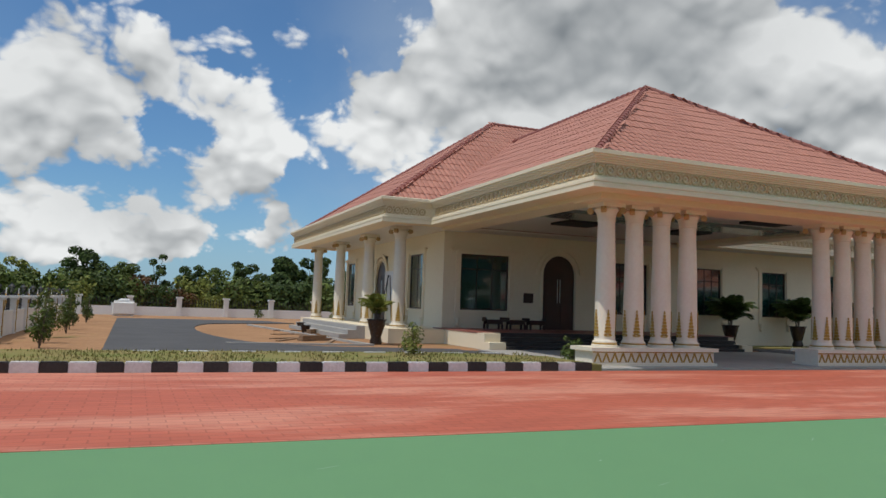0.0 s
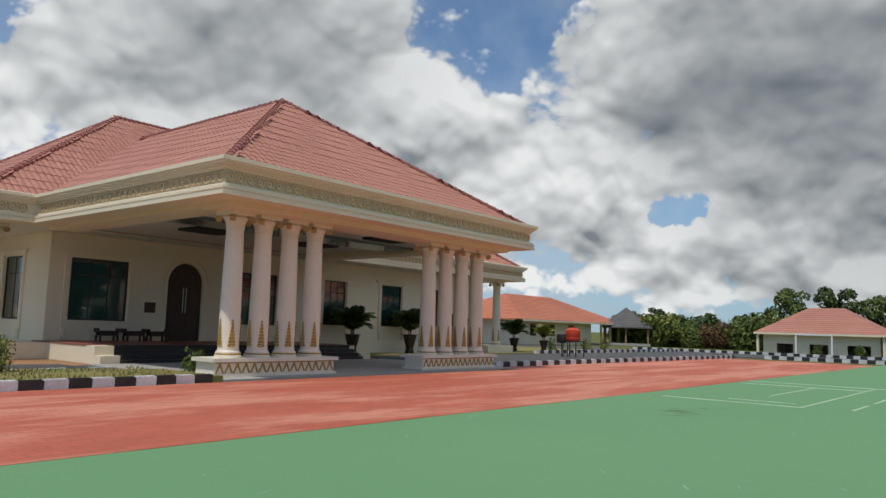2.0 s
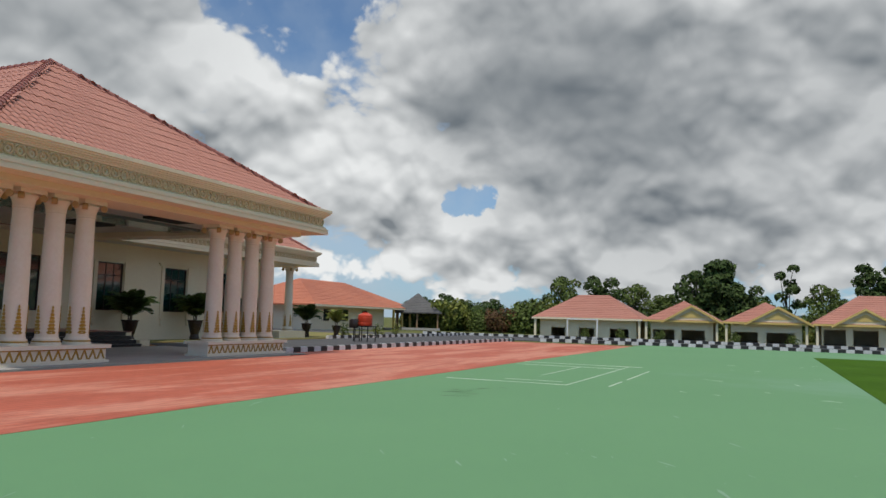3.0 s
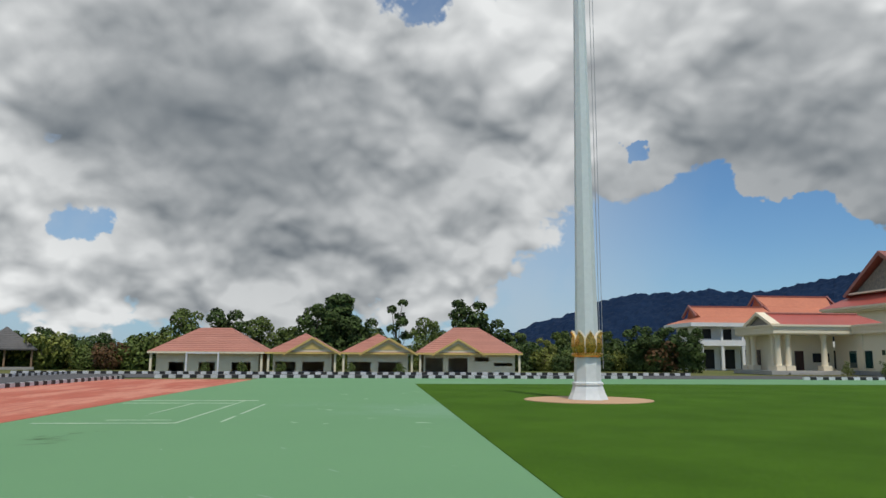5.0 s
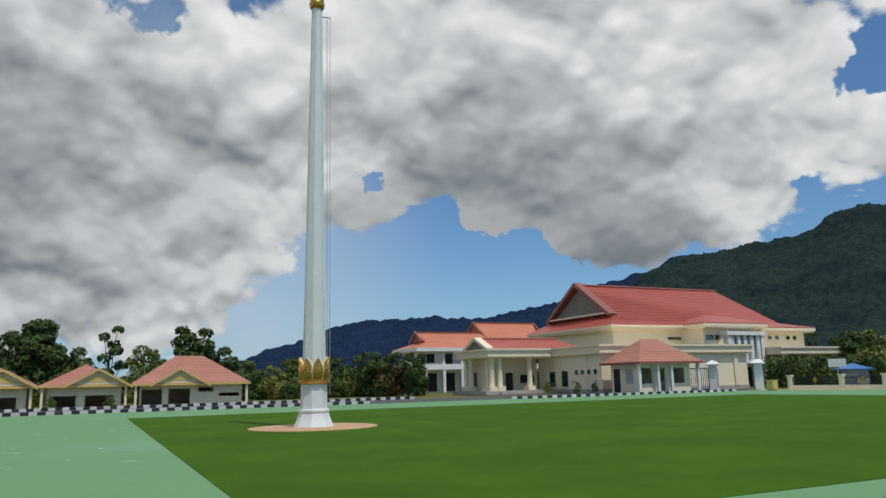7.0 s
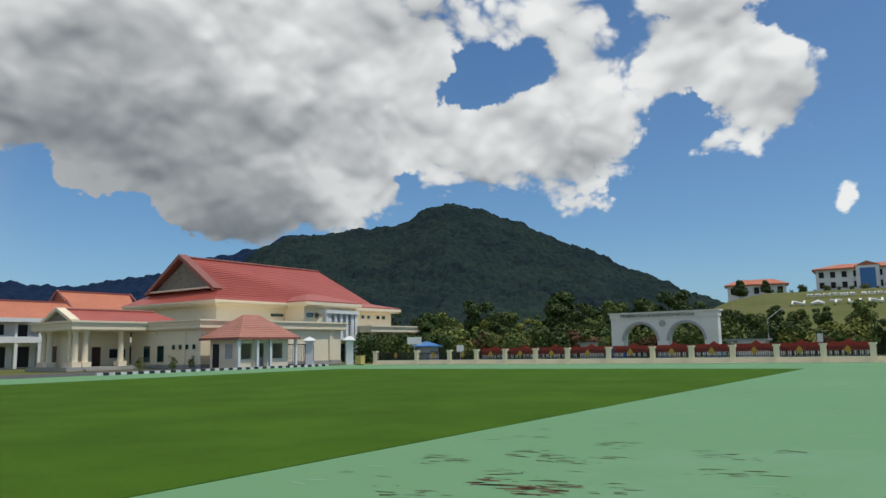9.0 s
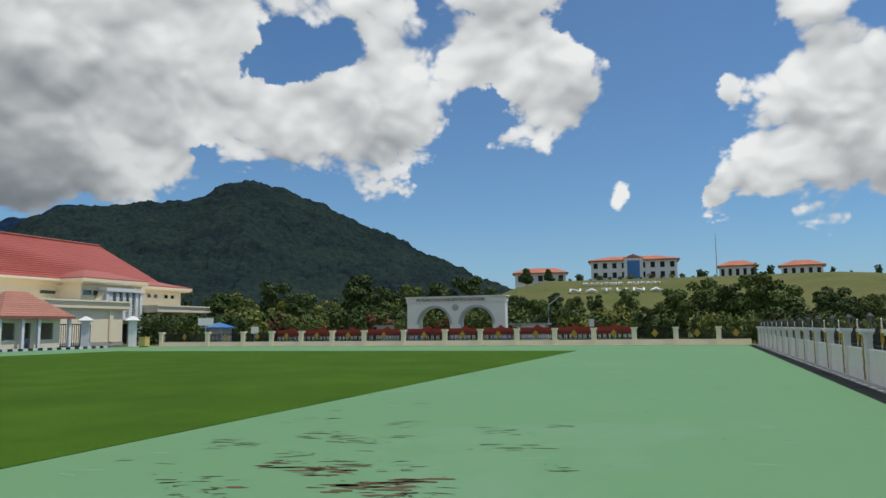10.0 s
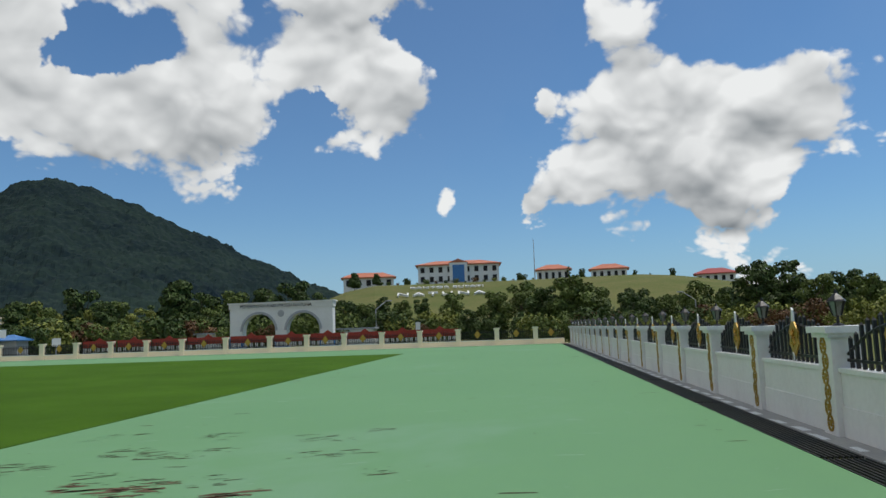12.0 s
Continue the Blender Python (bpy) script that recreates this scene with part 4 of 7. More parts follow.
def pedestal(x0, x1):
    y0, y1 = 17.95, 18.98
    p = part("pedestal", boxes((x0, x1, y0, y1, 0.0, 0.12), (x0 + 0.07, x1 - 0.07, y0 + 0.07, y1 - 0.07, 0.121, 0.46), (x0 - 0.03, x1 + 0.03, y0 - 0.03, y1 + 0.03, 0.461, PED_H - 0.001)), M_COLUMN, house, "long cream pedestal with a gilded zigzag", HB)
    bm = bmesh.new()
    n = 15
    w = (x1 - x0 - 0.2) / n
    for i in range(n):
        a = x0 + 0.1 + i * w
        prism(bm, [(a, 0.15), (a + 0.05, 0.15), (a + w / 2, 0.36), (a + w - 0.05, 0.15), (a + w, 0.15), (a + w / 2 + 0.02, 0.42), (a + w / 2 - 0.02, 0.42)], y0 + 0.05, y0 + 0.069)
    box(bm, x0 + 0.08, x1 - 0.08, y0 + 0.055, y0 + 0.069, 0.425, 0.455)
    part("gilded_zigzag", bm, M_GOLD, p, "gilded zigzag band")


pedestal(12.05, 16.55)
pedestal(20.75, 25.3)


# ---- flagpole ----
pole = thing("flagpole", "tall white octagonal flagpole with gilded lotus petals near its foot", "flagpole", (28.7, -8.02, 0.012))
bm = bmesh.new()
lathe(bm, ((0.78, 0.0), (0.76, 0.06), (0.66, 0.28), (0.58, 0.52), (0.55, 0.58)), 8, turn=radians(22.5))
part("foot", bm, M_POLE, pole)
bm = bmesh.new()
lathe(bm, ((0.60, 0.581), (0.60, 0.66), (0.56, 0.70)), 8, turn=radians(22.5))
part("collar", bm, M_POLE, pole)
bm = bmesh.new()
lathe(bm, ((0.52, 0.701), (0.50, 1.62)), 8, turn=radians(22.5))
part("drum", bm, M_POLE, pole, "white octagonal drum")
bm = bmesh.new()
lathe(bm, ((0.46, 1.621), (0.45, 2.4), (0.40, 5.0), (0.22, 17.3)), 8, turn=radians(22.5))
part("shaft", bm, M_POLE, pole)
bm = bmesh.new()
lathe(bm, ((0.56, 1.64), (0.62, 1.70), (0.62, 1.76), (0.55, 1.80)), 16)
part("gold_ring", bm, M_BRONZE, pole, "gilded ring", smooth=True)


def petal(r0, z0, h, w):
    bm = bmesh.new()
    rows = ((0.0, 0.75, 0.0), (0.3, 1.0, 0.07), (0.6, 0.92, 0.05), (0.8, 0.6, 0.03), (1.0, 0.02, 0.10))
    front, back = [], []
    for k, (t, ww, o) in enumerate(rows):
        for lst, d in ((front, 0.0), (back, -0.03)):
            lst.append([bm.verts.new((r0 + o + d - 0.06 * abs(s), s * w * ww, z0 + h * t)) for s in (-1, -0.5, 0, 0.5, 1)])
    for rowset, flip in ((front, False), (back, True)):
        for a, b in zip(rowset, rowset[1:]):
            for i in range(4):
                bm.faces.new((a[i], a[i + 1], b[i + 1], b[i]))
    for a, b, c, d in zip(front, front[1:], back, back[1:]):
        bm.faces.new((a[0], b[0], d[0], c[0]))
        bm.faces.new((a[4], b[4], d[4], c[4]))
    return mesh_of("petal", bm, M_BRONZE, True)


PETAL = petal(0.56, 1.80, 0.80, 0.21)
PETAL_EDGE = petal(0.52, 1.80, 0.86, 0.25)
PETAL_EDGE.materials[0] = M_CREAM
for k in range(8):
    part("petal", PETAL, None, pole, "gilded lotus petal", pose(0, 0, 0, 0, 0, 45 * k))
    part("petal_border", PETAL_EDGE, None, pole, "cream petal border", pose(0, 0, 0, 0, 0, 45 * k))
bm = bmesh.new()
lathe(bm, ((0.24, 17.25), (0.30, 17.32), (0.33, 17.5), (0.27, 17.62), (0.30, 17.7), (0.24, 17.95), (0.29, 18.15), (0.2, 18.5), (0.05, 18.7)), 14)
part("finial", bm, M_BRONZE, pole, "gilded bulbous finial", smooth=True)
bm = bmesh.new()
tube(bm, (0.05, -0.2, 17.0), (0.1, -0.62, 17.05), 0.025)
tube(bm, (0.1, -0.6, 17.05), (0.1, -0.66, 1.2), 0.012)
tube(bm, (0.2, -0.5, 17.05), (0.2, -0.58, 1.2), 0.012)
part("halyard", bm, M_GREY, pole, "thin grey rope")
structure("flagpole_base", lathe(bmesh.new(), ((2.45, -0.05), (2.45, 0.03), (2.40, 0.045)), 48, 28.7, -8.02), M_DISC, "round sand-coloured paved disc round the flagpole", "paving")

# ---- hip roofs and small houses ----
def hip_roof(bm, x0, x1, y0, y1, z, rise, thick=0.12):
    """Closed hip roof over a rectangle."""
    w, l = x1 - x0, y1 - y0
    run = min(w, l) / 2
    if l >= w:
        top = [((x0 + x1) / 2, y0 + run), ((x0 + x1) / 2, y1 - run)]
    else:
        top = [(x0 + run, (y0 + y1) / 2), (x1 - run, (y0 + y1) / 2)]
    base = [bm.verts.new((x, y, z)) for x, y in ((x0, y0), (x1, y0), (x1, y1), (x0, y1))]
    edge = [bm.verts.new((x, y, z + thick)) for x, y in ((x0, y0), (x1, y0), (x1, y1), (x0, y1))]
    t = [bm.verts.new((x, y, z + thick + rise)) for x, y in top]
    bm.faces.new(list(reversed(base)))
    for i in range(4):
        bm.faces.new((base[i], base[(i + 1) % 4], edge[(i + 1) % 4], edge[i]))
    if l >= w:
        for f in ((edge[0], edge[1], t[0]), (edge[1], edge[2], t[1], t[0]), (edge[2], edge[3], t[1]), (edge[3], edge[0], t[0], t[1])):
            bm.faces.new(f)
    else:
        for f in ((edge[0], edge[1], t[1], t[0]), (edge[1], edge[2], t[1]), (edge[2], edge[3], t[0], t[1]), (edge[3], edge[0], t[0])):
            bm.faces.new(f)
    return bm


def courses(bm, x0, x1, y0, y1, z, rise, thick, n):
    """Stepped roof courses laid over a hip roof of the same plan."""
    run = min(x1 - x0, y1 - y0) / 2
    for i in range(n):
        a, b = i / n, (i + 1) / n
        lo = [(x0 + run * a, y0 + run * a), (x1 - run * a, y0 + run * a), (x1 - run * a, y1 - run * a), (x0 + run * a, y1 - run * a)]
        hi = [(x0 + run * b, y0 + run * b), (x1 - run * b, y0 + run * b), (x1 - run * b, y1 - run * b), (x0 + run * b, y1 - run * b)]
        lv = [bm.verts.new((x, y, z + thick + rise * a + 0.045)) for x, y in lo]
        uv = [bm.verts.new((x, y, z + thick + rise * b + 0.012)) for x, y in hi]
        sv = [bm.verts.new((x, y, z + thick + rise * a - 0.01)) for x, y in lo]
        for k in range(4):
            bm.faces.new((lv[k], lv[(k + 1) % 4], uv[(k + 1) % 4], uv[k]))
            bm.faces.new((sv[k], sv[(k + 1) % 4], lv[(k + 1) % 4], lv[k]))
    return bm


def wall_ring(bm, x0, x1, y0, y1, z0, z1, front, t=0.2):
    """Four walls; the one at x0 has the openings given along y."""
    wall(bm, y0, y1, z0, z1, x0, x0 + t, front, "y")
    box(bm, x1 - t, x1, y0, y1, z0, z1)
    box(bm, x0 + t, x1 - t, y0, y0 + t, z0, z1)
    box(bm, x0 + t, x1 - t, y1 - t, y1, z0, z1)
    return bm


def garage(y0, y1, eave, rise, openings, gable, label):
    """Low open-fronted garage that faces -x, with a hip roof and at times a front gable."""
    X0, X1 = 81.0, 88.5
    g = thing("garage", label, "garage", (X0, (y0 + y1) / 2, -0.04), group="garages along the far road")
    L = (y1 - y0) / 2
    o = (y0 + y1) / 2
    eave += 0.04
    part("wall", wall_ring(bmesh.new(), 0.0, 7.0, -L + 0.7, L - 0.7, 0.0, eave, [(a - o, b - o, lo, hi) for a, b, lo, hi in openings]), M_WALL, g, "cream rendered wall")
    part("floor", boxes((0.2, 6.8, -L + 0.9, L - 0.9, 0.0, 0.08)), M_CONCRETE, g)
    part("roof", hip_roof(bmesh.new(), -0.8, 7.8, -L, L, eave - 0.02, rise), M_TILE, g, "faded red tiled hip roof")
    part("tile_course", courses(bmesh.new(), -0.8, 7.8, -L, L, eave - 0.02, rise, 0.12, 13), M_TILE, g)
    part("fascia", boxes((-0.84, -0.801, -L - 0.03, L + 0.03, eave - 0.08, eave + 0.11)), M_YELLOW if gable else M_CREAM, g, "pale fascia board")
    for y in (-L + 0.3, L - 0.3):
        part("post", boxes((-0.6, -0.38, y - 0.11, y + 0.11, 0.0, eave - 0.03)), M_WALL, g)
    for a, b, lo, hi in openings:
        part("opening_frame", boxes((-0.03, 0.0, a - o - 0.1, a - o, lo, hi + 0.1), (-0.03, 0.0, b - o, b - o + 0.1, lo, hi + 0.1), (-0.03, 0.0, a - o, b - o, hi, hi + 0.1)), M_CREAM, g)
    if gable:
        c, half, top = gable[0] - o, gable[1], gable[2]
        bm = bmesh.new()
        base = eave + 0.05
        pts = [(c - half, base), (c + half, base), (c, top)]
        prism(bm, pts, -0.75, -0.6, "x")
        part("gable_wall", bm, M_CREAM, g, "cream gable wall")
        bm = bmesh.new()
        prism(bm, [(c - half * 0.55, base + 0.35), (c + half * 0.55, base + 0.35), (c, top - 0.35)], -0.79, -0.751, "x")
        part("gable_panel", bm, M_YELLOW, g, "ochre gable panel")
        bm = bmesh.new()
        for s in (-1, 1):
            prism(bm, [(c, top + 0.22), (c, top + 0.06), (c + s * (half + 0.5), base - 0.22), (c + s * (half + 0.5), base - 0.06)], -1.0, 3.2, "x")
        part("gable_roof", bm, M_TILE, g, "red tiled gable roof")
        bm = bmesh.new()
        for s in (-1, 1):
            prism(bm, [(c, top + 0.20), (c, top - 0.02), (c + s * (half + 0.5), base - 0.30), (c + s * (half + 0.5), base - 0.08)], -1.06, -1.001, "x")
        part("barge_board", bm, M_YELLOW, g, "yellow barge boards")
    return g


garage(12.2, 24.2, 2.0, 2.65, [(20.6, 22.2, 0.0, 1.05), (17.4, 19.1, 0.0, 1.05), (13.7, 15.7, 0.0, 1.05)], None, "long cream garage with a red hip roof and three bays")
garage(4.5, 12.1, 2.0, 2.1, [(9.0, 11.2, 0.0, 1.15), (6.0, 8.3, 0.0, 1.15)], (7.2, 2.5, 3.55), "cream double garage with a red roof and yellow gable")
garage(-3.7, 4.2, 2.0, 2.1, [(1.0, 3.3, 0.0, 1.15), (-2.3, 0.2, 0.0, 1.15)], (-0.9, 2.6, 3.55), "cream double garage beside its twin, yellow gable")
garage(-15.4, -4.0, 2.0, 2.9, [(-6.8, -4.8, 0.0, 1.6), (-9.5, -7.4, 0.0, 1.6), (-11.8, -10.3, 1.25, 1.7), (-14.4, -12.4, 0.75, 1.1)], (-8.4, 2.4, 3.5), "larger cream garage with a gable and high windows")
goal = thing("goal_frame", "white metal goal frame beside the far road", "goal", (70.9, 16.4, 0.0))
part("upright", boxes((-0.06, 0.06, -1.5, -1.38, 0, 1.86)), M_WHITE, goal)
part("upright", boxes((-0.06, 0.06, 1.38, 1.5, 0, 1.86)), M_WHITE, goal)
part("crossbar", boxes((-0.06, 0.06, -1.5, 1.5, 1.861, 1.97)), M_WHITE, goal)

# White house with an orange roof, and a shingled pavilion
guest = thing("guest_house", "low white house with an orange tiled hip roof and a porch", "house", (76.0, 45.0, 0.0))
part("wall", wall_ring(bmesh.new(), -8.5, 8.0, 0.0, 11.0, 0.0, 2.7, []), M_WALL, guest, "white rendered wall")
part("roof", hip_roof(bmesh.new(), -10.0, 14.0, -1.5, 12.5, 2.65, 3.1), M_ORANGE_ROOF, guest, "orange tiled hip roof")
part("tile_course", courses(bmesh.new(), -10.0, 14.0, -1.5, 12.5, 2.65, 3.1, 0.12, 18), M_ORANGE_ROOF, guest)
part("fascia", boxes((-10.03, 14.03, -1.56, -1.501, 2.55, 2.76)), M_CREAM, guest)
for x in (8.6, 11.0, 13.4):
    part("post", boxes((x - 0.12, x + 0.12, -1.2, -0.96, 0.18, 2.65)), M_YELLOW, guest)
part("porch_floor", boxes((8.001, 14.0, -1.3, 11.0, 0.0, 0.18)), M_CONCRETE, guest)
part("porch_wall", boxes((8.001, 13.6, 5.0, 5.2, 0.18, 2.65)), M_WALL, guest)
for x in (-5.5, -1.5, 3.0):
    w = part("window", boxes((x - 0.6, x + 0.6, -0.05, -0.001, 1.0, 2.3)), M_DARK_DOOR, guest, "dark framed window")
    part("pane", boxes((x - 0.5, x - 0.03, -0.07, -0.051, 1.08, 2.22)), M_GLASS, w)
    part("pane", boxes((x + 0.03, x + 0.5, -0.07, -0.051, 1.08, 2.22)), M_GLASS, w)
part("door", boxes((9.2, 10.1, 4.94, 4.999, 0.18, 2.2)), M_DARK_DOOR, guest)
back_house = thing("back_house", "white house with an orange hip roof behind the guest house", "house", (66.0, 64.0, 0.0))
part("wall", wall_ring(bmesh.new(), -9, 9, -5, 5, 0.0, 3.4, []), M_WHITE, back_house)
part("roof", hip_roof(bmesh.new(), -10, 10, -6, 6, 3.35, 2.7), M_ORANGE_ROOF, back_house, "orange tiled hip roof")

pav = thing("pavilion", "open timber pavilion under a grey shingled pyramid roof", "pavilion", place(-64.4, 100.0), 25)
part("roof", hip_roof(bmesh.new(), -3.2, 3.2, -3.21, 3.21, 2.2, 2.6), M_SHINGLE, pav, "grey shingled pyramid roof")
part("shingle_course", courses(bmesh.new(), -3.2, 3.2, -3.2, 3.2, 2.2, 2.6, 0.12, 12), M_SHINGLE, pav)
for x in (-2.7, 2.7):
    for y in (-2.7, 0.0, 2.7):
        part("post", boxes((x - 0.1, x + 0.1, y - 0.1, y + 0.1, 0.0, 2.2)), M_WOOD, pav, "dark timber post")
part("floor", boxes((-3, 3, -3, 3, 0.0, 0.3)), M_CONCRETE, pav)
for y in (-2.75, 2.75):
    part("rail", boxes((-2.6, 2.6, y - 0.04, y + 0.04, 0.5, 1.0)), M_WOOD, pav, "low timber screen")

tank = thing("water_tank", "orange plastic water tank on a thin steel stand", "tank", (41.5, 23.55, 0.0))
bm = bmesh.new()
lathe(bm, ((0.44, 1.0), (0.47, 1.05), (0.47, 1.2), (0.45, 1.22), (0.47, 1.26), (0.47, 1.55), (0.45, 1.57), (0.46, 1.66), (0.30, 1.78), (0.18, 1.80), (0.18, 1.86)), 20)
part("drum", bm, M_ORANGE, tank, "ribbed orange drum", smooth=True)
for x in (-0.5, 0.5):
    for y in (-0.5, 0.5):
        part("leg", boxes((x - 0.025, x + 0.025, y - 0.025, y + 0.025, 0, 0.94)), M_BLACK, tank)
part("platform", boxes((-0.55, 0.55, -0.55, 0.55, 0.941, 0.999)), M_BLACK, tank)
part("brace", boxes((-0.47, 0.47, -0.52, -0.48, 0.4, 0.44), (-0.47, 0.47, 0.48, 0.52, 0.4, 0.44)), M_BLACK, tank)
barrel = thing("dark_barrel", "dark plastic barrel beside the orange tank", "barrel", (40.7, 23.9, 0.0))
bm = bmesh.new()
lathe(bm, ((0.27, 0.9), (0.30, 1.0), (0.30, 1.35), (0.26, 1.42)), 14)
part("drum", bm, M_POT, barrel, smooth=True)
part("stand", boxes((-0.3, -0.26, -0.3, -0.26, 0, 0.899), (0.26, 0.3, -0.3, -0.26, 0, 0.899), (-0.3, 0.3, -0.3, 0.3, 0.86, 0.8995)), M_BLACK, barrel)

# ---- the assembly hall ----
hall = thing("assembly_hall", "large cream two-storey hall with a steep red gabled roof", "hall", (80.0, -70.0, 0.0))
HL = Matrix.Translation((-80.0, 70.0, 0.0))


def band(x0, x1, y0, y1, z0=4.25):
    """A moulded parapet round a flat roof: soffit, two fasciae, a recess and a coping."""
    rows = ((0.35, 0.0, 0.12), (0.55, 0.121, 0.42), (0.45, 0.421, 0.50), (0.55, 0.501, 0.86), (0.72, 0.861, 1.06))
    return boxes(*((x0 - o, x1 + o, y0 - o, y1 + o, z0 + a, z0 + b) for o, a, b in rows))


def hall_window(x0, x1, y0, y1, z0, z1, face):
    """A framed dark pane on a wall that faces -x or +y."""
    if face == "x":
        w = part("window", boxes((x0 - 0.07, x0 - 0.001, y0 - 0.1, y1 + 0.1, z0 - 0.1, z1 + 0.1)), M_CREAM, hall, "", HL)
        part("pane", boxes((x0 - 0.09, x0 - 0.071, y0, y1, z0, z1)), M_GLASS, w, "dark glass")
    else:
        w = part("window", boxes((x0 - 0.1, x1 + 0.1, y0 + 0.001, y0 + 0.07, z0 - 0.1, z1 + 0.1)), M_CREAM, hall, "", HL)
        part("pane", boxes((x0, x1, y0 + 0.071, y0 + 0.09, z0, z1)), M_GLASS, w, "dark glass")


# main block under the big roof
part("block", boxes((80.0, 98.5, -93.0, -63.0, 0.0, 8.0)), M_WALL, hall, "cream main block", HL)
part("front_block", boxes((76.0, 79.999, -85.0, -75.0, 0.0, 8.0)), M_WALL, hall, "cream projecting block", HL)
part("right_block", boxes((77.2, 94.0, -96.0, -93.001, 0.0, 7.6), (77.2, 79.999, -93.0, -85.001, 0.0, 7.6)), M_WALL, hall, "cream right block", HL)
part("cornice", boxes((79.3, 99.2, -93.8, -62.3, 7.85, 8.05), (78.9, 99.6, -94.1, -61.9, 8.051, 8.30), (78.7, 99.8, -94.3, -61.7, 8.301, 8.56)), M_CREAM, hall, "cream roof cornice", HL)
part("cornice", boxes((75.1, 78.698, -85.7, -74.5, 7.95, 8.15), (74.8, 78.698, -86.0, -74.2, 8.151, 8.60)), M_CREAM, hall, "cream roof cornice", HL)
part("cornice", boxes((76.2, 78.697, -97.0, -86.001, 7.60, 7.8), (76.0, 78.697, -97.2, -86.001, 7.801, 8.2), (78.697, 96.0, -97.2, -94.301, 7.60, 8.2)), M_CREAM, hall, "cream roof cornice", HL)
bm = bmesh.new()
v = [bm.verts.new(p) for p in ((78.7, -61.7, 8.57), (99.8, -61.7, 8.57), (99.8, -94.3, 8.57), (78.7, -94.3, 8.57), (81.9, -64.8, 10.35), (96.6, -64.8, 10.35), (89.25, -64.8, 15.1), (89.25, -91.3, 15.1))]
for f in ((0, 1, 5, 4), (0, 4, 6, 7, 3), (1, 2, 7, 6, 5), (2, 3, 7), (0, 3, 2, 1), (4, 5, 6)):
    bm.faces.new([v[i] for i in f])
part("roof", bm, M_METAL_ROOF, hall, "steep red sheet roof", HL)
bm = bmesh.new()
for i in range(20):
    t = (i + 0.5) / 20
    x, z = 89.25 - 10.5 * t, 15.1 - 6.53 * t
    box(bm, x - 0.04, x + 0.03, -91.3 - 3.0 * t, -64.9 + 2.4 * t, z - 0.03, z + 0.022)
part("roof_seam", bm, M_METAL_ROOF, hall, "raised roof courses", HL)
bm = bmesh.new()
prism(bm, [(82.9, 10.62), (95.6, 10.62), (89.25, 14.5)], -64.79, -64.45)
part("gable_wall", bm, M_STONE, hall, "rough brown stone gable", HL)
bm = bmesh.new()
for s in (-1, 1):
    prism(bm, [(89.25, 15.55), (89.25, 14.95), (89.25 + s * 7.5, 10.02), (89.25 + s * 7.9, 10.30)], -65.0, -63.6)
part("barge_board", bm, M_RIDGE, hall, "dark red barge boards", HL)
part("ridge_cap", ridge_tiles(bmesh.new(), (89.25, -63.7, 15.2), (89.25, -91.3, 15.15), 0.18, 0.8), M_RIDGE, hall, "", HL)
part("gable_sill", boxes((82.4, 96.1, -64.44, -63.7, 10.36, 10.60)), M_CREAM, hall, "", HL)
part("right_roof", hip_roof(bmesh.new(), 76.0, 97.0, -97.2, -86.0, 8.21, 1.35), M_METAL_ROOF, hall, "low red roof", HL)
part("front_block_roof", hip_roof(bmesh.new(), 74.8, 83.4, -86.0, -74.2, 8.61, 1.35), M_METAL_ROOF, hall, "low red roof", HL)
for y0, y1, x, z0, z1 in ((-74.7, -72.3, 80.0, 6.65, 7.05), (-76.7, -75.3, 76.0, 6.45, 7.1), (-78.4, -77.0, 76.0, 6.45, 7.1), (-89.2, -88.5, 77.2, 6.6, 7.1), (-90.6, -89.9, 77.2, 6.6, 7.1), (-92.9, -92.2, 77.2, 6.6, 7.1), (-94.3, -93.6, 77.2, 6.6, 7.1)):
    hall_window(x, x, y0, y1, z0, z1, "x")

# low front range with its long balcony band
part("front_range", boxes((67.2, 79.998, -73.0, -51.0, 0.0, 4.249)), M_WALL, hall, "cream low front range", HL)
part("balcony", band(67.2, 79.9, -73.0, -51.0), M_CREAM, hall, "long cream balcony band", HL)
part("plinth", boxes((67.1, 79.9, -73.05, -50.93, 0.0, 0.45)), M_CONCRETE, hall, "", HL)
for x0, x1, z0, z1 in ((76.2, 77.4, 0.75, 2.55), (73.6, 74.8, 0.75, 2.55), (71.6, 72.1, 2.1, 2.6), (70.4, 70.9, 2.1, 2.6), (69.2, 69.7, 2.1, 2.6), (68.0, 68.5, 2.1, 2.6)):
    hall_window(x0, x1, -51.0, -51.0, z0, z1, "y")
for y in (-55.0, -63.0, -71.0):
    part("pilaster", boxes((67.0, 67.199, y - 0.3, y + 0.3, 0.451, 4.24)), M_CREAM, hall, "", HL)
for x in (70.0, 75.3):
    part("pilaster", boxes((x - 0.25, x + 0.25, -50.999, -50.88, 0.451, 4.24)), M_CREAM, hall, "", HL)

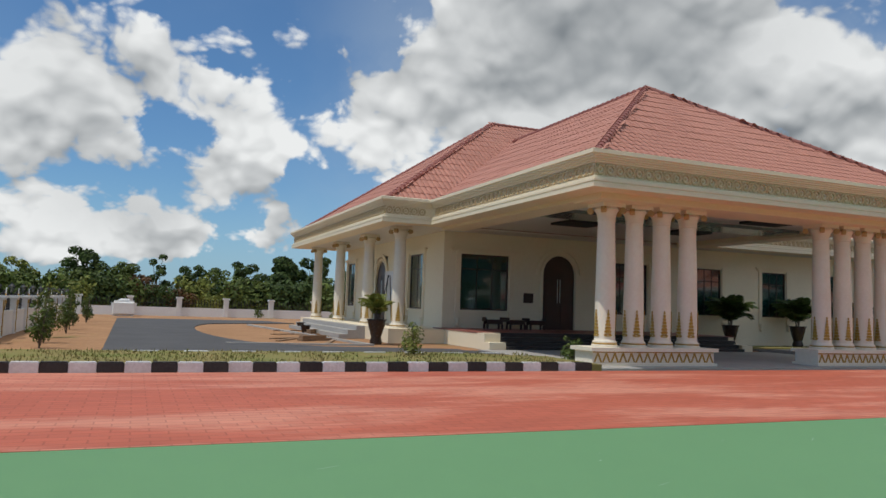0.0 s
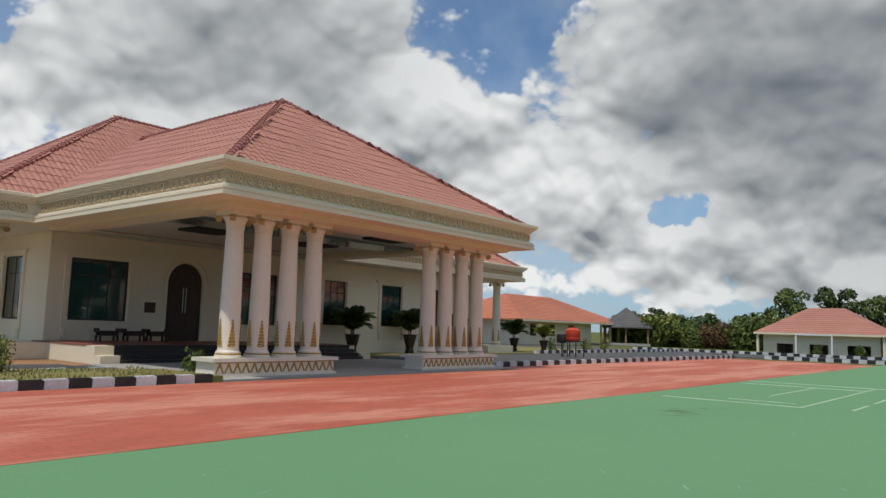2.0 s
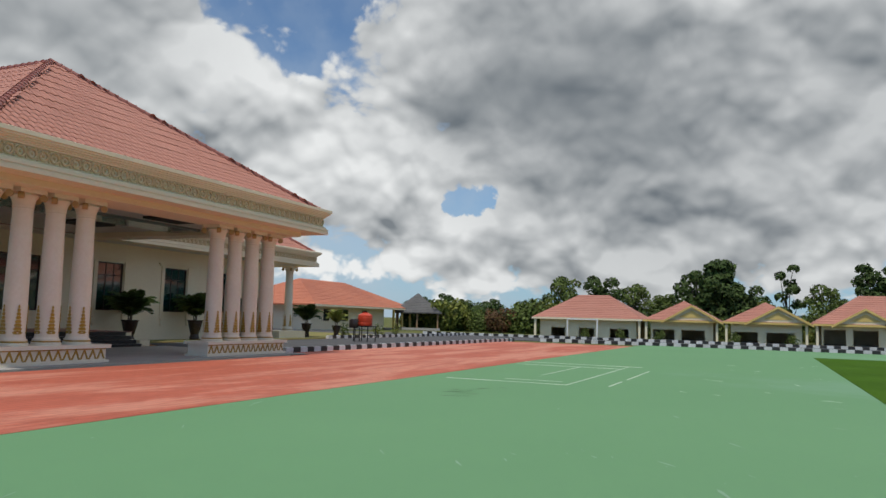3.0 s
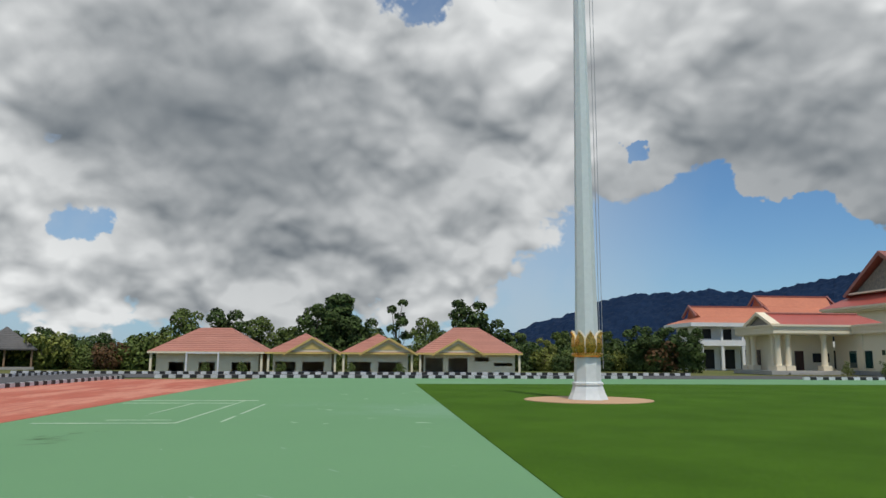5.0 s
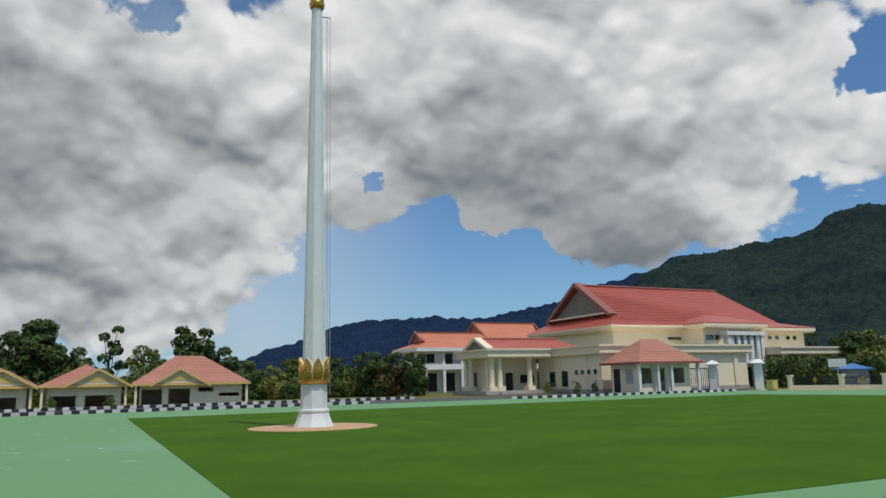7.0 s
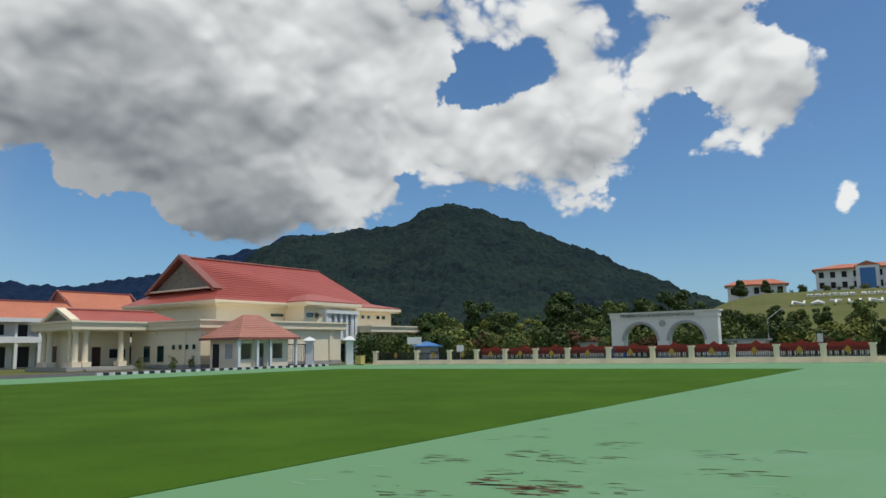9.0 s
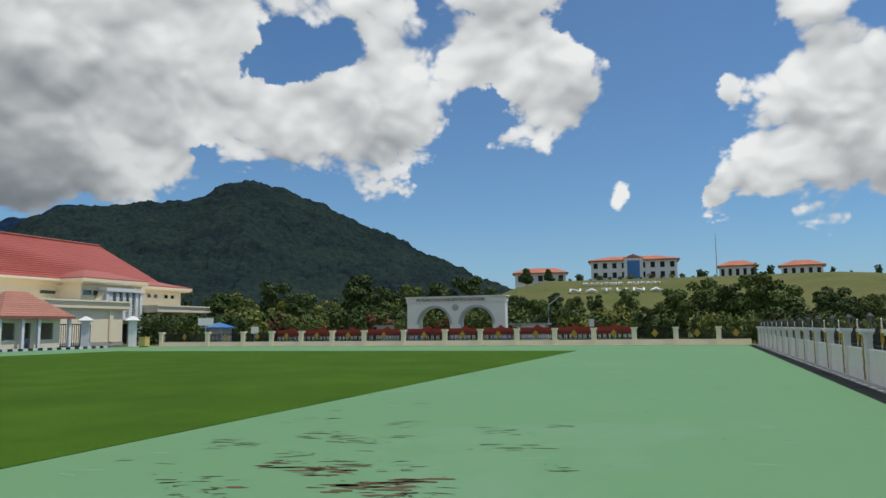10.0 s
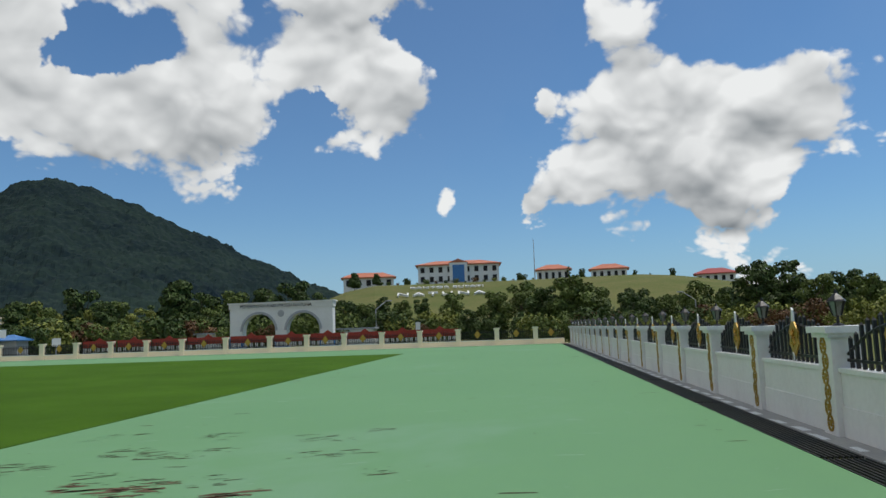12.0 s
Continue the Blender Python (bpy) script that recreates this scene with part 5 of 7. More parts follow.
# entrance porch with a stone pediment
part("porch_floor", boxes((75.9, 84.5, -50.9, -41.2, 0.0, 0.42), (75.4, 75.899, -47.0, -43.0, 0.0, 0.21)), M_CONCRETE, hall, "", HL)
part("porch_band", band(76.6, 84.0, -50.3, -42.2), M_CREAM, hall, "cream porch cornice", HL)
part("porch_wall", boxes((80.2, 80.5, -50.9, -43.6, 0.421, 4.249), (80.501, 84.0, -43.9, -43.6, 0.421, 4.249)), M_WALL, hall, "cream wall inside the porch", HL)
part("porch_door", boxes((80.12, 80.199, -47.3, -46.3, 0.421, 2.55)), M_DARK_DOOR, hall, "dark door", HL)
part("porch_door", boxes((82.6, 83.5, -43.599, -43.52, 0.9, 2.7)), M_DARK_DOOR, hall, "dark door", HL)
# No real hole here; black colour gives the shade of the opening.
part("porch_recess", boxes((80.1, 80.199, -50.3, -48.4, 1.3, 2.3)), M_SHADE_BLACK, hall, "near-black slab painted as a shaded service opening", HL)
for x, y in ((77.0, -42.6), (77.0, -43.7), (77.0, -47.8), (83.4, -42.6), (82.2, -42.6), (77.9, -42.6)):
    bm = boxes((x - 0.5, x + 0.5, y - 0.5, y + 0.5, 0.421, 0.95))
    lathe(bm, ((0.36, 0.951), (0.33, 1.1), (0.27, 3.8), (0.36, 4.0), (0.42, 4.248)), 14, x, y)
    part("porch_column", bm, M_CREAM, hall, "cream column on a square plinth", HL, True)
part("porch_pilaster", boxes((79.9, 80.199, -45.0, -44.6, 0.421, 4.248)), M_CREAM, hall, "", HL)
part("porch_gable", prism(bmesh.new(), [(76.9, 5.32), (81.9, 5.32), (79.4, 6.45)], -42.4, -42.0), M_STONE, hall, "small stone pediment", HL)
bm = bmesh.new()
for s in (-1, 1):
    prism(bm, [(79.4, 6.80), (79.4, 6.46), (79.4 + s * 3.0, 5.12), (79.4 + s * 3.1, 5.42)], -42.6, -41.6)
part("barge_board", bm, M_CREAM, hall, "cream barge boards", HL)
bm = bmesh.new()
v = [bm.verts.new(p) for p in ((76.5, -42.601, 5.32), (82.3, -42.601, 5.32), (82.3, -55.6, 5.32), (76.5, -55.6, 5.32), (79.4, -42.601, 6.62), (79.4, -53.4, 6.62))]
for f in ((0, 1, 4), (0, 4, 5, 3), (1, 2, 5, 4), (2, 3, 5), (0, 3, 2, 1)):
    bm.faces.new([v[i] for i in f])
part("porch_roof", bm, M_METAL_ROOF, hall, "red sheet porch roof", HL)
part("ridge_cap", ridge_tiles(bmesh.new(), (79.4, -42.6, 6.66), (79.4, -53.4, 6.66), 0.14, 0.8), M_RIDGE, hall, "", HL)

# slatted tower over the side entrance
part("porch_screen", boxes((74.5, 75.999, -84.6, -84.1, 3.2, 7.0), (74.5, 75.999, -78.4, -77.9, 3.2, 7.0), (74.3, 75.999, -84.8, -77.7, 7.001, 7.5), (74.5, 75.999, -84.099, -78.401, 3.2, 3.6)), M_WHITE, hall, "white screen frame", HL)
# Grey paint puts the shade behind the slats into the wall's colour.
part("screen_back", boxes((75.4, 75.5, -84.099, -78.401, 3.601, 6.999)), M_GREY, hall, "wall behind the screen, painted grey for its shade", HL)
for i in range(5):
    y = -83.9 + i * 1.2
    part("screen_slat", boxes((74.6, 74.9, y, y + 0.55, 3.601, 6.999)), M_WHITE, hall, "white vertical slat", HL)
for z in [3.95 + 0.42 * i for i in range(8)]:
    part("screen_bar", boxes((74.91, 75.1, -84.09, -78.41, z, z + 0.14)), M_WHITE, hall, "", HL)
part("flared_wing", prism(bmesh.new(), [(-77.899, 7.0), (-77.899, 2.6), (-75.9, 2.6), (-76.9, 5.2)], 75.0, 75.9, "x"), M_WALL, hall, "flared cream wing of the tower", HL)
# Entrance is a flat slab whose black colour stands for the shade within.
part("entrance", boxes((75.9, 75.999, -83.4, -79.0, 0.0, 2.7)), M_SHADE_BLACK, hall, "near-black slab painted as the unlit entrance", HL)
for y in (-84.3, -78.1):
    part("porch_pier", boxes((74.5, 75.3, y - 0.45, y + 0.45, 0.0, 3.199)), M_WHITE, hall, "", HL)
part("entrance_frame", boxes((75.6, 75.899, -81.6, -81.4, 0.0, 2.75), (75.6, 75.899, -83.5, -83.3, 0.0, 2.75), (75.6, 75.899, -79.1, -78.9, 0.0, 2.75)), M_WHITE, hall, "", HL)

# flat canopy on columns
part("canopy", band(72.6, 77.1, -97.0, -85.4), M_CREAM, hall, "cream flat canopy", HL)
for x, y in ((72.9, -86.4), (72.9, -91.2), (72.9, -96.6), (76.4, -96.6)):
    bm = boxes((x - 0.45, x + 0.45, y - 0.45, y + 0.45, 0.0, 0.55))
    lathe(bm, ((0.42, 0.551), (0.30, 0.7), (0.27, 3.9), (0.4, 4.248)), 12, x, y)
    part("canopy_column", bm, M_CREAM, hall, "cream column", HL, True)
for y in (-88.6, -89.8, -92.2, -93.4):
    hall_window(77.2, 77.2, y - 0.35, y + 0.35, 2.1, 2.75, "x")

guard = thing("guard_house", "cream guard house with a red hip roof by the gate", "house", (61.0, -54.4, 0.0))
GH = [(-2.6, -0.7, 0.95, 2.55), (0.0, 1.2, 0.0, 2.55), (1.7, 3.1, 0.95, 2.55)]
part("wall", wall_ring(bmesh.new(), 0.0, 4.6, -3.4, 3.4, 0.0, 3.1, GH), M_WALL, guard, "cream wall with openings")
part("floor", boxes((0.201, 4.39, -3.19, 3.19, 0.0, 0.12)), M_CONCRETE, guard)
part("roof", hip_roof(bmesh.new(), -1.0, 5.4, -4.3, 4.2, 3.05, 2.5), M_TILE, guard, "faded red hip roof")
part("tile_course", courses(bmesh.new(), -1.0, 5.4, -4.3, 4.2, 3.05, 2.5, 0.12, 12), M_TILE, guard)
part("fascia", boxes((-1.05, -1.001, -4.3, 4.2, 2.95, 3.2), (-1.05, 5.45, 4.201, 4.25, 2.95, 3.2)), M_RIDGE, guard, "dark red fascia")
part("counter", boxes((1.6, 2.0, -1.6, 1.4, 0.121, 1.05)), M_WHITE, guard, "white counter inside")
# Doorway shade is painted black on a slab over the closed wall.
part("back_door", boxes((3.1, 4.1, 3.401, 3.45, 0.1, 2.55)), M_SHADE_BLACK, guard, "near-black slab painted as an unlit doorway")
part("side_window", boxes((1.0, 2.1, 3.401, 3.45, 1.0, 2.5)), M_GREY, guard, "grey shuttered window")
for y in (-4.0, -0.35, 1.45, 3.9):
    part("post", boxes((-0.7, -0.42, y - 0.14, y + 0.14, 0.0, 3.04)), M_WHITE, guard)
for x, y in ((62.0, -62.1), (58.4, -65.0)):
    gp = thing("gate_post", "white gate post with a broad cap and dark inlay", "gate post", (x, y, 0.0), 40, "gate posts")
    part("shaft", boxes((-0.42, 0.42, -0.42, 0.42, 0.0, 2.75)), M_WHITE, gp)
    bm = bmesh.new()
    lathe(bm, ((1.0, 2.751), (1.05, 2.85), (0.6, 3.1), (0.1, 3.3)), 4, turn=radians(45))
    part("cap", bm, M_WHITE, gp)
    part("inlay", boxes((-0.46, -0.421, -0.22, 0.22, 0.5, 2.4)), M_BLACK, gp, "dark patterned inlay")
gate_leaf = thing("iron_gate", "dark wrought iron gate leaf standing open", "gate", (63.2, -60.6, 0.0), 60)
part("gate_frame", boxes((-1.5, 1.5, -0.04, 0.04, 0.1, 0.2), (-1.5, 1.5, -0.04, 0.04, 2.4, 2.5), (-1.5, -1.4, -0.04, 0.04, 0.201, 2.399), (1.4, 1.5, -0.04, 0.04, 0.201, 2.399)), M_BLACK, gate_leaf)
for i in range(13):
    part("bar", boxes((-1.3 + i * 0.21, -1.25 + i * 0.21, -0.02, 0.02, 0.201, 2.399)), M_BLACK, gate_leaf)
part("wheel", boxes((-1.4, -1.2, -0.05, 0.05, 0.0, 0.099), (1.2, 1.4, -0.05, 0.05, 0.0, 0.099)), M_BLACK, gate_leaf)
bin_ = thing("wheelie_bin", "yellow plastic bin beside the gate", "bin", (55.6, -63.6, 0.0))
part("body", boxes((-0.4, 0.4, -0.35, 0.35, 0.08, 0.95)), M_YELLOW, bin_)
part("lid", boxes((-0.44, 0.44, -0.4, 0.4, 0.951, 1.05)), M_YELLOW, bin_)
part("wheel", boxes((-0.35, -0.25, -0.3, 0.3, 0.0, 0.079), (0.25, 0.35, -0.3, 0.3, 0.0, 0.079)), M_BLACK, bin_)


def office(at, w, d, eave, rise, storeys, roof, label, turn=0.0, cols=6):
    b = thing("office_building", label, "building", at, turn, "buildings in the distance")
    part("wall", boxes((-d / 2, d / 2, -w / 2, w / 2, -2.0, eave)), M_WHITE, b, "white wall")
    part("roof", hip_roof(bmesh.new(), -d / 2 - 1, d / 2 + 1, -w / 2 - 1.2, w / 2 + 1.2, eave, rise, 0.5), roof, b, "red hip roof")
    h = eave / storeys
    for s in range(storeys):
        for i in range(cols):
            y = -w / 2 + w * (i + 0.5) / cols
            part("window", boxes((-d / 2 - 0.15, -d / 2 - 0.001, y - w / cols * 0.22, y + w / cols * 0.22, s * h + h * 0.25, s * h + h * 0.82)), M_SHADE_BLACK, b, "dark window")
    return b


def gablet_roof(b, x0, x1, y0, y1, z, rise):
    """A hipped skirt with a steeper gabled crown whose ends lean out, and dark barge boards."""
    run, cx = (x1 - x0) * 0.26, (x0 + x1) / 2
    low = rise * 0.36
    bm = bmesh.new()
    o = [bm.verts.new((x, y, z)) for x, y in ((x0, y0), (x1, y0), (x1, y1), (x0, y1))]
    i = [bm.verts.new((x, y, z + low)) for x, y in ((x0 + run, y0 + run), (x1 - run, y0 + run), (x1 - run, y1 - run), (x0 + run, y1 - run))]
    t = [bm.verts.new((cx, y, z + rise)) for y in (y0 + run - 0.6, y1 - run + 0.6)]
    for k in range(4):
        bm.faces.new((o[k], o[(k + 1) % 4], i[(k + 1) % 4], i[k]))
    for f in ((i[0], i[1], t[0]), (i[2], i[3], t[1]), (i[1], i[2], t[1], t[0]), (i[3], i[0], t[0], t[1])):
        bm.faces.new(f)
    bm.faces.new(list(reversed(o)))
    part("roof", bm, M_ORANGE_ROOF, b, "steep orange roof with a hipped skirt")
    for ye in (y1 - run + 0.61, y0 + run - 0.86):
        bm = bmesh.new()
        w = (x1 - x0) * 0.26
        prism(bm, [(cx, z + rise + 0.25), (cx + w, z + low + 0.2), (cx + w - 0.3, z + low - 0.05), (cx, z + rise - 0.15), (cx - w + 0.3, z + low - 0.05), (cx - w, z + low + 0.2)], ye, ye + 0.25)
        part("barge_board", bm, M_RIDGE, b, "dark red barge board")
    part("ridge_cap", boxes((cx - 0.18, cx + 0.18, y0 + run - 0.6, y1 - run + 0.6, z + rise - 0.08, z + rise + 0.16)), M_RIDGE, b)
    part("eave_band", boxes((x0 - 0.1, x1 + 0.1, y0 - 0.1, y1 + 0.1, z - 0.55, z - 0.002)), M_WHITE, b)


def annex(at, w, d, eave, rise, label):
    b = thing("annex_building", label, "building", at, 0, "buildings in the distance")
    part("wall", boxes((-d / 2, d / 2, -w / 2, w / 2, 0.0, eave - 0.55)), M_WHITE, b, "white wall")
    gablet_roof(b, -d / 2 - 2.4, d / 2 + 1.2, -w / 2 - 1.4, w / 2 + 1.4, eave, rise)
    part("balcony", boxes((-d / 2 - 2.0, -d / 2 - 0.001, -w / 2, w / 2, 3.5, 3.9), (-d / 2 - 2.0, -d / 2 - 1.85, -w / 2, w / 2, 3.901, 4.35)), M_WHITE, b, "white balcony")
    n = int(w / 2.8)
    for k in range(n + 1):
        y = -w / 2 + 0.25 + (w - 0.5) * k / n
        part("column", boxes((-d / 2 - 1.95, -d / 2 - 1.55, y - 0.22, y + 0.22, 0.0, 3.499)), M_WHITE, b)
        part("column", boxes((-d / 2 - 1.84, -d / 2 - 1.56, y - 0.16, y + 0.16, 3.901, eave - 0.551)), M_WHITE, b)
    for k in range(n):
        y = -w / 2 + 0.25 + (w - 0.5) * (k + 0.5) / n
        part("window", boxes((-d / 2 - 0.06, -d / 2 - 0.001, y - 0.75, y + 0.75, 4.6 if k % 2 else 3.95, 6.0)), M_SHADE_BLACK, b, "dark window")
        # Ground floor openings: black slabs carry the shade, the wall is solid.
        part("window", boxes((-d / 2 - 0.06, -d / 2 - 0.001, y - 1.1, y + 1.1, 0.2, 3.0)), M_SHADE_BLACK, b, "near-black slab painted as a shaded opening")
    for z in (1.2, 4.9):
        part("side_window", boxes((-1.0, 1.0, w / 2 + 0.001, w / 2 + 0.06, z, z + 1.3)), M_SHADE_BLACK, b, "dark window")
    return b


annex((109.5, -52.6, 0.0), 13.0, 6.5, 6.85, 2.6, "two-storey white annex with an orange gablet roof and balconies")
annex((112.5, -64.6, 0.0), 13.0, 6.5, 8.5, 2.9, "white annex behind the hall with an orange gablet roof")


# ---- fences ----
def picket_mesh(h):
    bm = boxes((-0.02, 0.02, -0.025, 0.025, 0, h - 0.04))
    tip = bm.verts.new((0, 0, h))
    top = [v for v in bm.verts if abs(v.co.z - (h - 0.04)) < 1e-5]
    top = [top[0], top[1], top[2], top[3]]
    for i in range(4):
        bm.faces.new((top[i], top[(i + 1) % 4], tip))
    return mesh_of("picket", bm, M_BLACK)


BAY = 3.13
PW = 0.46
pillar = thing("fence_pillar", "white fence pillar with gilded scrollwork and a moulded cap", "pillar", (FENCE_X, -11.0, 0.0), group="fence pillars")
part("shaft", boxes((-0.21, 0.21, -PW / 2, PW / 2, 0.0, 1.30)), M_FENCE, pillar)
part("cap", boxes((-0.26, 0.26, -PW / 2 - 0.05, PW / 2 + 0.05, 1.301, 1.36), (-0.31, 0.31, -PW / 2 - 0.10, PW / 2 + 0.10, 1.361, 1.45)), M_WHITE, pillar, "white moulded cap")


def scroll_ring(cy, cz, r):
    bm = bmesh.new()
    n = 12
    for i in range(n):
        a0, a1 = 2 * math.pi * i / n + 0.5, 2 * math.pi * (i + 0.86) / n + 0.5
        p = [bm.verts.new((0.002 + d, cy + q * math.cos(a) * 0.8, cz + q * math.sin(a))) for a in (a0, a1) for q in (r, r * 0.74) for d in (0.0, 0.018)]
        for f in ((1, 3, 7, 5), (0, 1, 5, 4), (2, 6, 7, 3), (0, 2, 3, 1), (4, 5, 7, 6)):
            bm.faces.new([p[j] for j in f])
    box(bm, 0.002, 0.018, cy - 0.02, cy + 0.02, cz - r * 0.4, cz + r * 0.4)
    return bm


for k in range(6):
    part("gilded_scroll", scroll_ring(0.02 * (-1) ** k, 0.16 + k * 0.205, 0.115), M_GOLD, pillar, "gilded scroll", (0.209, 0, 0))

panel = thing("fence_panel", "low white wall with arched black pickets and a gilded medallion", "fence", (FENCE_X, -11.0 - BAY / 2, 0.0), group="fence panels")
half = (BAY - PW) / 2 - 0.002
part("low_wall", boxes((-0.12, 0.12, -half, half, 0.0, 0.84)), M_FENCE, panel, "white rendered low wall")
part("skirting", boxes((0.121, 0.140, -half, half, 0.0, 0.40)), M_FENCE, panel)
part("coping", boxes((-0.15, 0.15, -half, half, 0.841, 0.90)), M_WHITE, panel, "white coping")
bm = bmesh.new()
arc = [(-half + 2 * half * i / 16, 1.08 + 0.40 * math.sin(math.pi * i / 16)) for i in range(17)]
for (a, za), (b, zb) in zip(arc, arc[1:]):
    tube(bm, (0, a, za), (0, b, zb), 0.022, n=6)
part("arched_rail", bm, M_BLACK, panel, "arched black rail")
part("bottom_rail", boxes((-0.02, 0.02, -half, half, 0.98, 1.02)), M_BLACK, panel)
PICKETS = [picket_mesh(0.30 + 0.06 * k) for k in range(9)]
for i in range(15):
    y = -half + 0.1 + (2 * half - 0.2) * i / 14
    top = 0.42 + 0.36 * math.sin(math.pi * (i + 0.5) / 15)
    part("picket", PICKETS[min(8, int((top - 0.30) / 0.06))], None, panel, at=(0, y, 0.901))
bm = bmesh.new()
prism(bm, [(0, 0.98), (0.19, 1.17), (0.15, 1.26), (0.19, 1.36), (0.05, 1.52), (-0.05, 1.52), (-0.19, 1.36), (-0.15, 1.26), (-0.19, 1.17)], 0.03, 0.055, "x")
part("medallion", bm, M_GOLD, panel, "gilded medallion")
bm = bmesh.new()
for zc in (1.27,):
    for a in range(8):
        c, s = math.cos(a * math.pi / 4), math.sin(a * math.pi / 4)
        tube(bm, (0.06, 0.03 * c, zc + 0.04 * s), (0.07, 0.11 * c, zc + 0.15 * s), 0.022, 0.008, 5)
part("medallion_relief", bm, M_BRONZE, panel, "raised gilded flower")
bm = bmesh.new()
prism(bm, [(-0.05, 1.521), (0.05, 1.521), (0.03, 1.70), (-0.01, 1.74)], 0.03, 0.055, "x")
part("medallion_tip", bm, M_WHITE, panel, "white pointed tip")
part("medallion_foot", prism(bmesh.new(), [(-0.05, 1.05), (0.0, 0.915), (0.02, 1.0)], 0.056, 0.07, "x"), M_WHITE, panel, "white pointed foot")

lamp = thing("pillar_lamp", "black lantern with smoky glass on a fence pillar", "lamp", (FENCE_X, -14.13, 1.451), group="pillar lamps")
bm = bmesh.new()
lathe(bm, ((0.08, 0.0), (0.07, 0.02), (0.02, 0.04), (0.02, 0.12), (0.05, 0.14)), 10)
part("stem", bm, M_BLACK, lamp, smooth=True)
bm = bmesh.new()
lathe(bm, ((0.055, 0.141), (0.105, 0.33)), 6)
part("glass", bm, M_LANTERN, lamp, "smoky lantern glass")
for k in range(6):
    a = k * math.pi / 3
    bm = bmesh.new()
    tube(bm, (0.058 * math.cos(a), 0.058 * math.sin(a), 0.14), (0.110 * math.cos(a), 0.110 * math.sin(a), 0.33), 0.011, n=4)
    part("rib", bm, M_BLACK, lamp)
bm = bmesh.new()
lathe(bm, ((0.135, 0.331), (0.12, 0.355), (0.05, 0.42), (0.025, 0.44), (0.015, 0.50)), 6)
part("hood", bm, M_BLACK, lamp)

for i in range(-22, 18):
    y = -11.0 - BAY * i
    if i:
        copy_thing(pillar, pose(FENCE_X, y, 0))
        if y - BAY > WALL_Y:
            copy_thing(panel, pose(FENCE_X, y - BAY / 2, 0))
    if i != 1:
        copy_thing(lamp, pose(FENCE_X, y, 1.451) @ Matrix.Scale(1, 4))

# drain along the fence
structure("drain_strip", boxes((FENCE_X + 0.145, -3.72, WALL_Y + 0.5, RED_Y, -0.1, 0.004)), M_CONCRETE, "grey concrete strip with flaking white paint", "trim")
# The drain's inner shade is painted: a shallow near-black slab below the bars.
structure("drain_channel", boxes((-3.72, -3.2, WALL_Y + 0.5, RED_Y, -0.2, -0.06)), M_SHADE_BLACK, "near-black slab under the grating for the drain's shade", "drain")
for s in range(12):
    y1 = RED_Y - 0.02 - s * 6.1
    if y1 - 6.0 < WALL_Y + 0.3:
        break
    grate = thing("drain_grating", "black steel bar grating over the drain by the fence", "grating", (-3.46, y1 - 3.0, -0.03), group="drain gratings")
    for i in range(8):
        x = -0.235 + i * 0.065
        part("bar", boxes((x, x + 0.022, -3.0, 3.0, 0, 0.032)), M_BLACK, grate)
    for y in (-3.0, -1.5, 0.0, 1.5, 2.96):
        part("cross_bar", boxes((-0.24, 0.245, y, y + 0.04, -0.03, -0.001)), M_BLACK, grate)
rng = random.Random(5)
for i in range(60):
    y = 4.0 - i * 0.9 - rng.random() * 0.3
    bm = bmesh.new()
    x = -3.92 + rng.random() * 0.09
    pts = [(x, y), (x + 0.10 + rng.random() * 0.05, y + 0.02), (x + 0.09 + rng.random() * 0.06, y - 0.3 - rng.random() * 0.3), (x + 0.01, y - 0.28 - rng.random() * 0.25)]
    tagged(new("paint_flake", mesh_of("paint_flake", slab(bm, pts, 0.0035, 0.007), M_WHITE)), "flaking white paint on a grey concrete strip", "paint flake", "paint flakes")

# the front wall towards the road
post = thing("wall_post", "cream post of the front wall with a square cap", "pillar", (54.5, WALL_Y, 0.0), group="front wall posts")
part("shaft", boxes((-0.2, 0.2, -0.2, 0.2, 0.0, 1.36)), M_CREAM, post)
part("cap", boxes((-0.27, 0.27, -0.27, 0.27, 1.361, 1.50)), M_CREAM, post)


def rail_panel(width):
    p = thing("rail_panel", "low cream wall with black railings and a gilded lozenge", "fence", (0, WALL_Y, 0.0), group="front wall panels")
    h = width / 2 - 0.202
    part("low_wall", boxes((-h, h, -0.1, 0.1, 0.0, 0.42)), M_CREAM, p)
    part("coping", boxes((-h, h, -0.13, 0.13, 0.421, 0.47)), M_WHITE, p)
    n = int(2 * h / 0.16)
    for i in range(n):
        x = -h + 0.08 + (2 * h - 0.16) * i / (n - 1)
        part("picket", PICKETS[8], None, p, at=Matrix.LocRotScale((x, 0, 0.471), None, (1, 1, (0.78 + 0.16 * math.sin(math.pi * i / (n - 1))) / 0.78)))
    part("rail", boxes((-h, h, -0.02, 0.02, 0.60, 0.64)), M_BLACK, p)
    part("rail", boxes((-h, h, -0.02, 0.02, 1.12, 1.16)), M_BLACK, p)
    bm = bmesh.new()
    prism(bm, [(0, 0.62), (0.28, 0.98), (0, 1.34), (-0.28, 0.98)], 0.03, 0.06)
    part("medallion", bm, M_GOLD, p, "gilded lozenge")
    return p


XS = [54.5, 48.65, 44.35, 41.0, 37.62, 34.2, 30.8, 26.7, 22.6, 19.2, 15.8, 12.4, 9.0, 5.62, 2.24, -1.1]
protos = {}
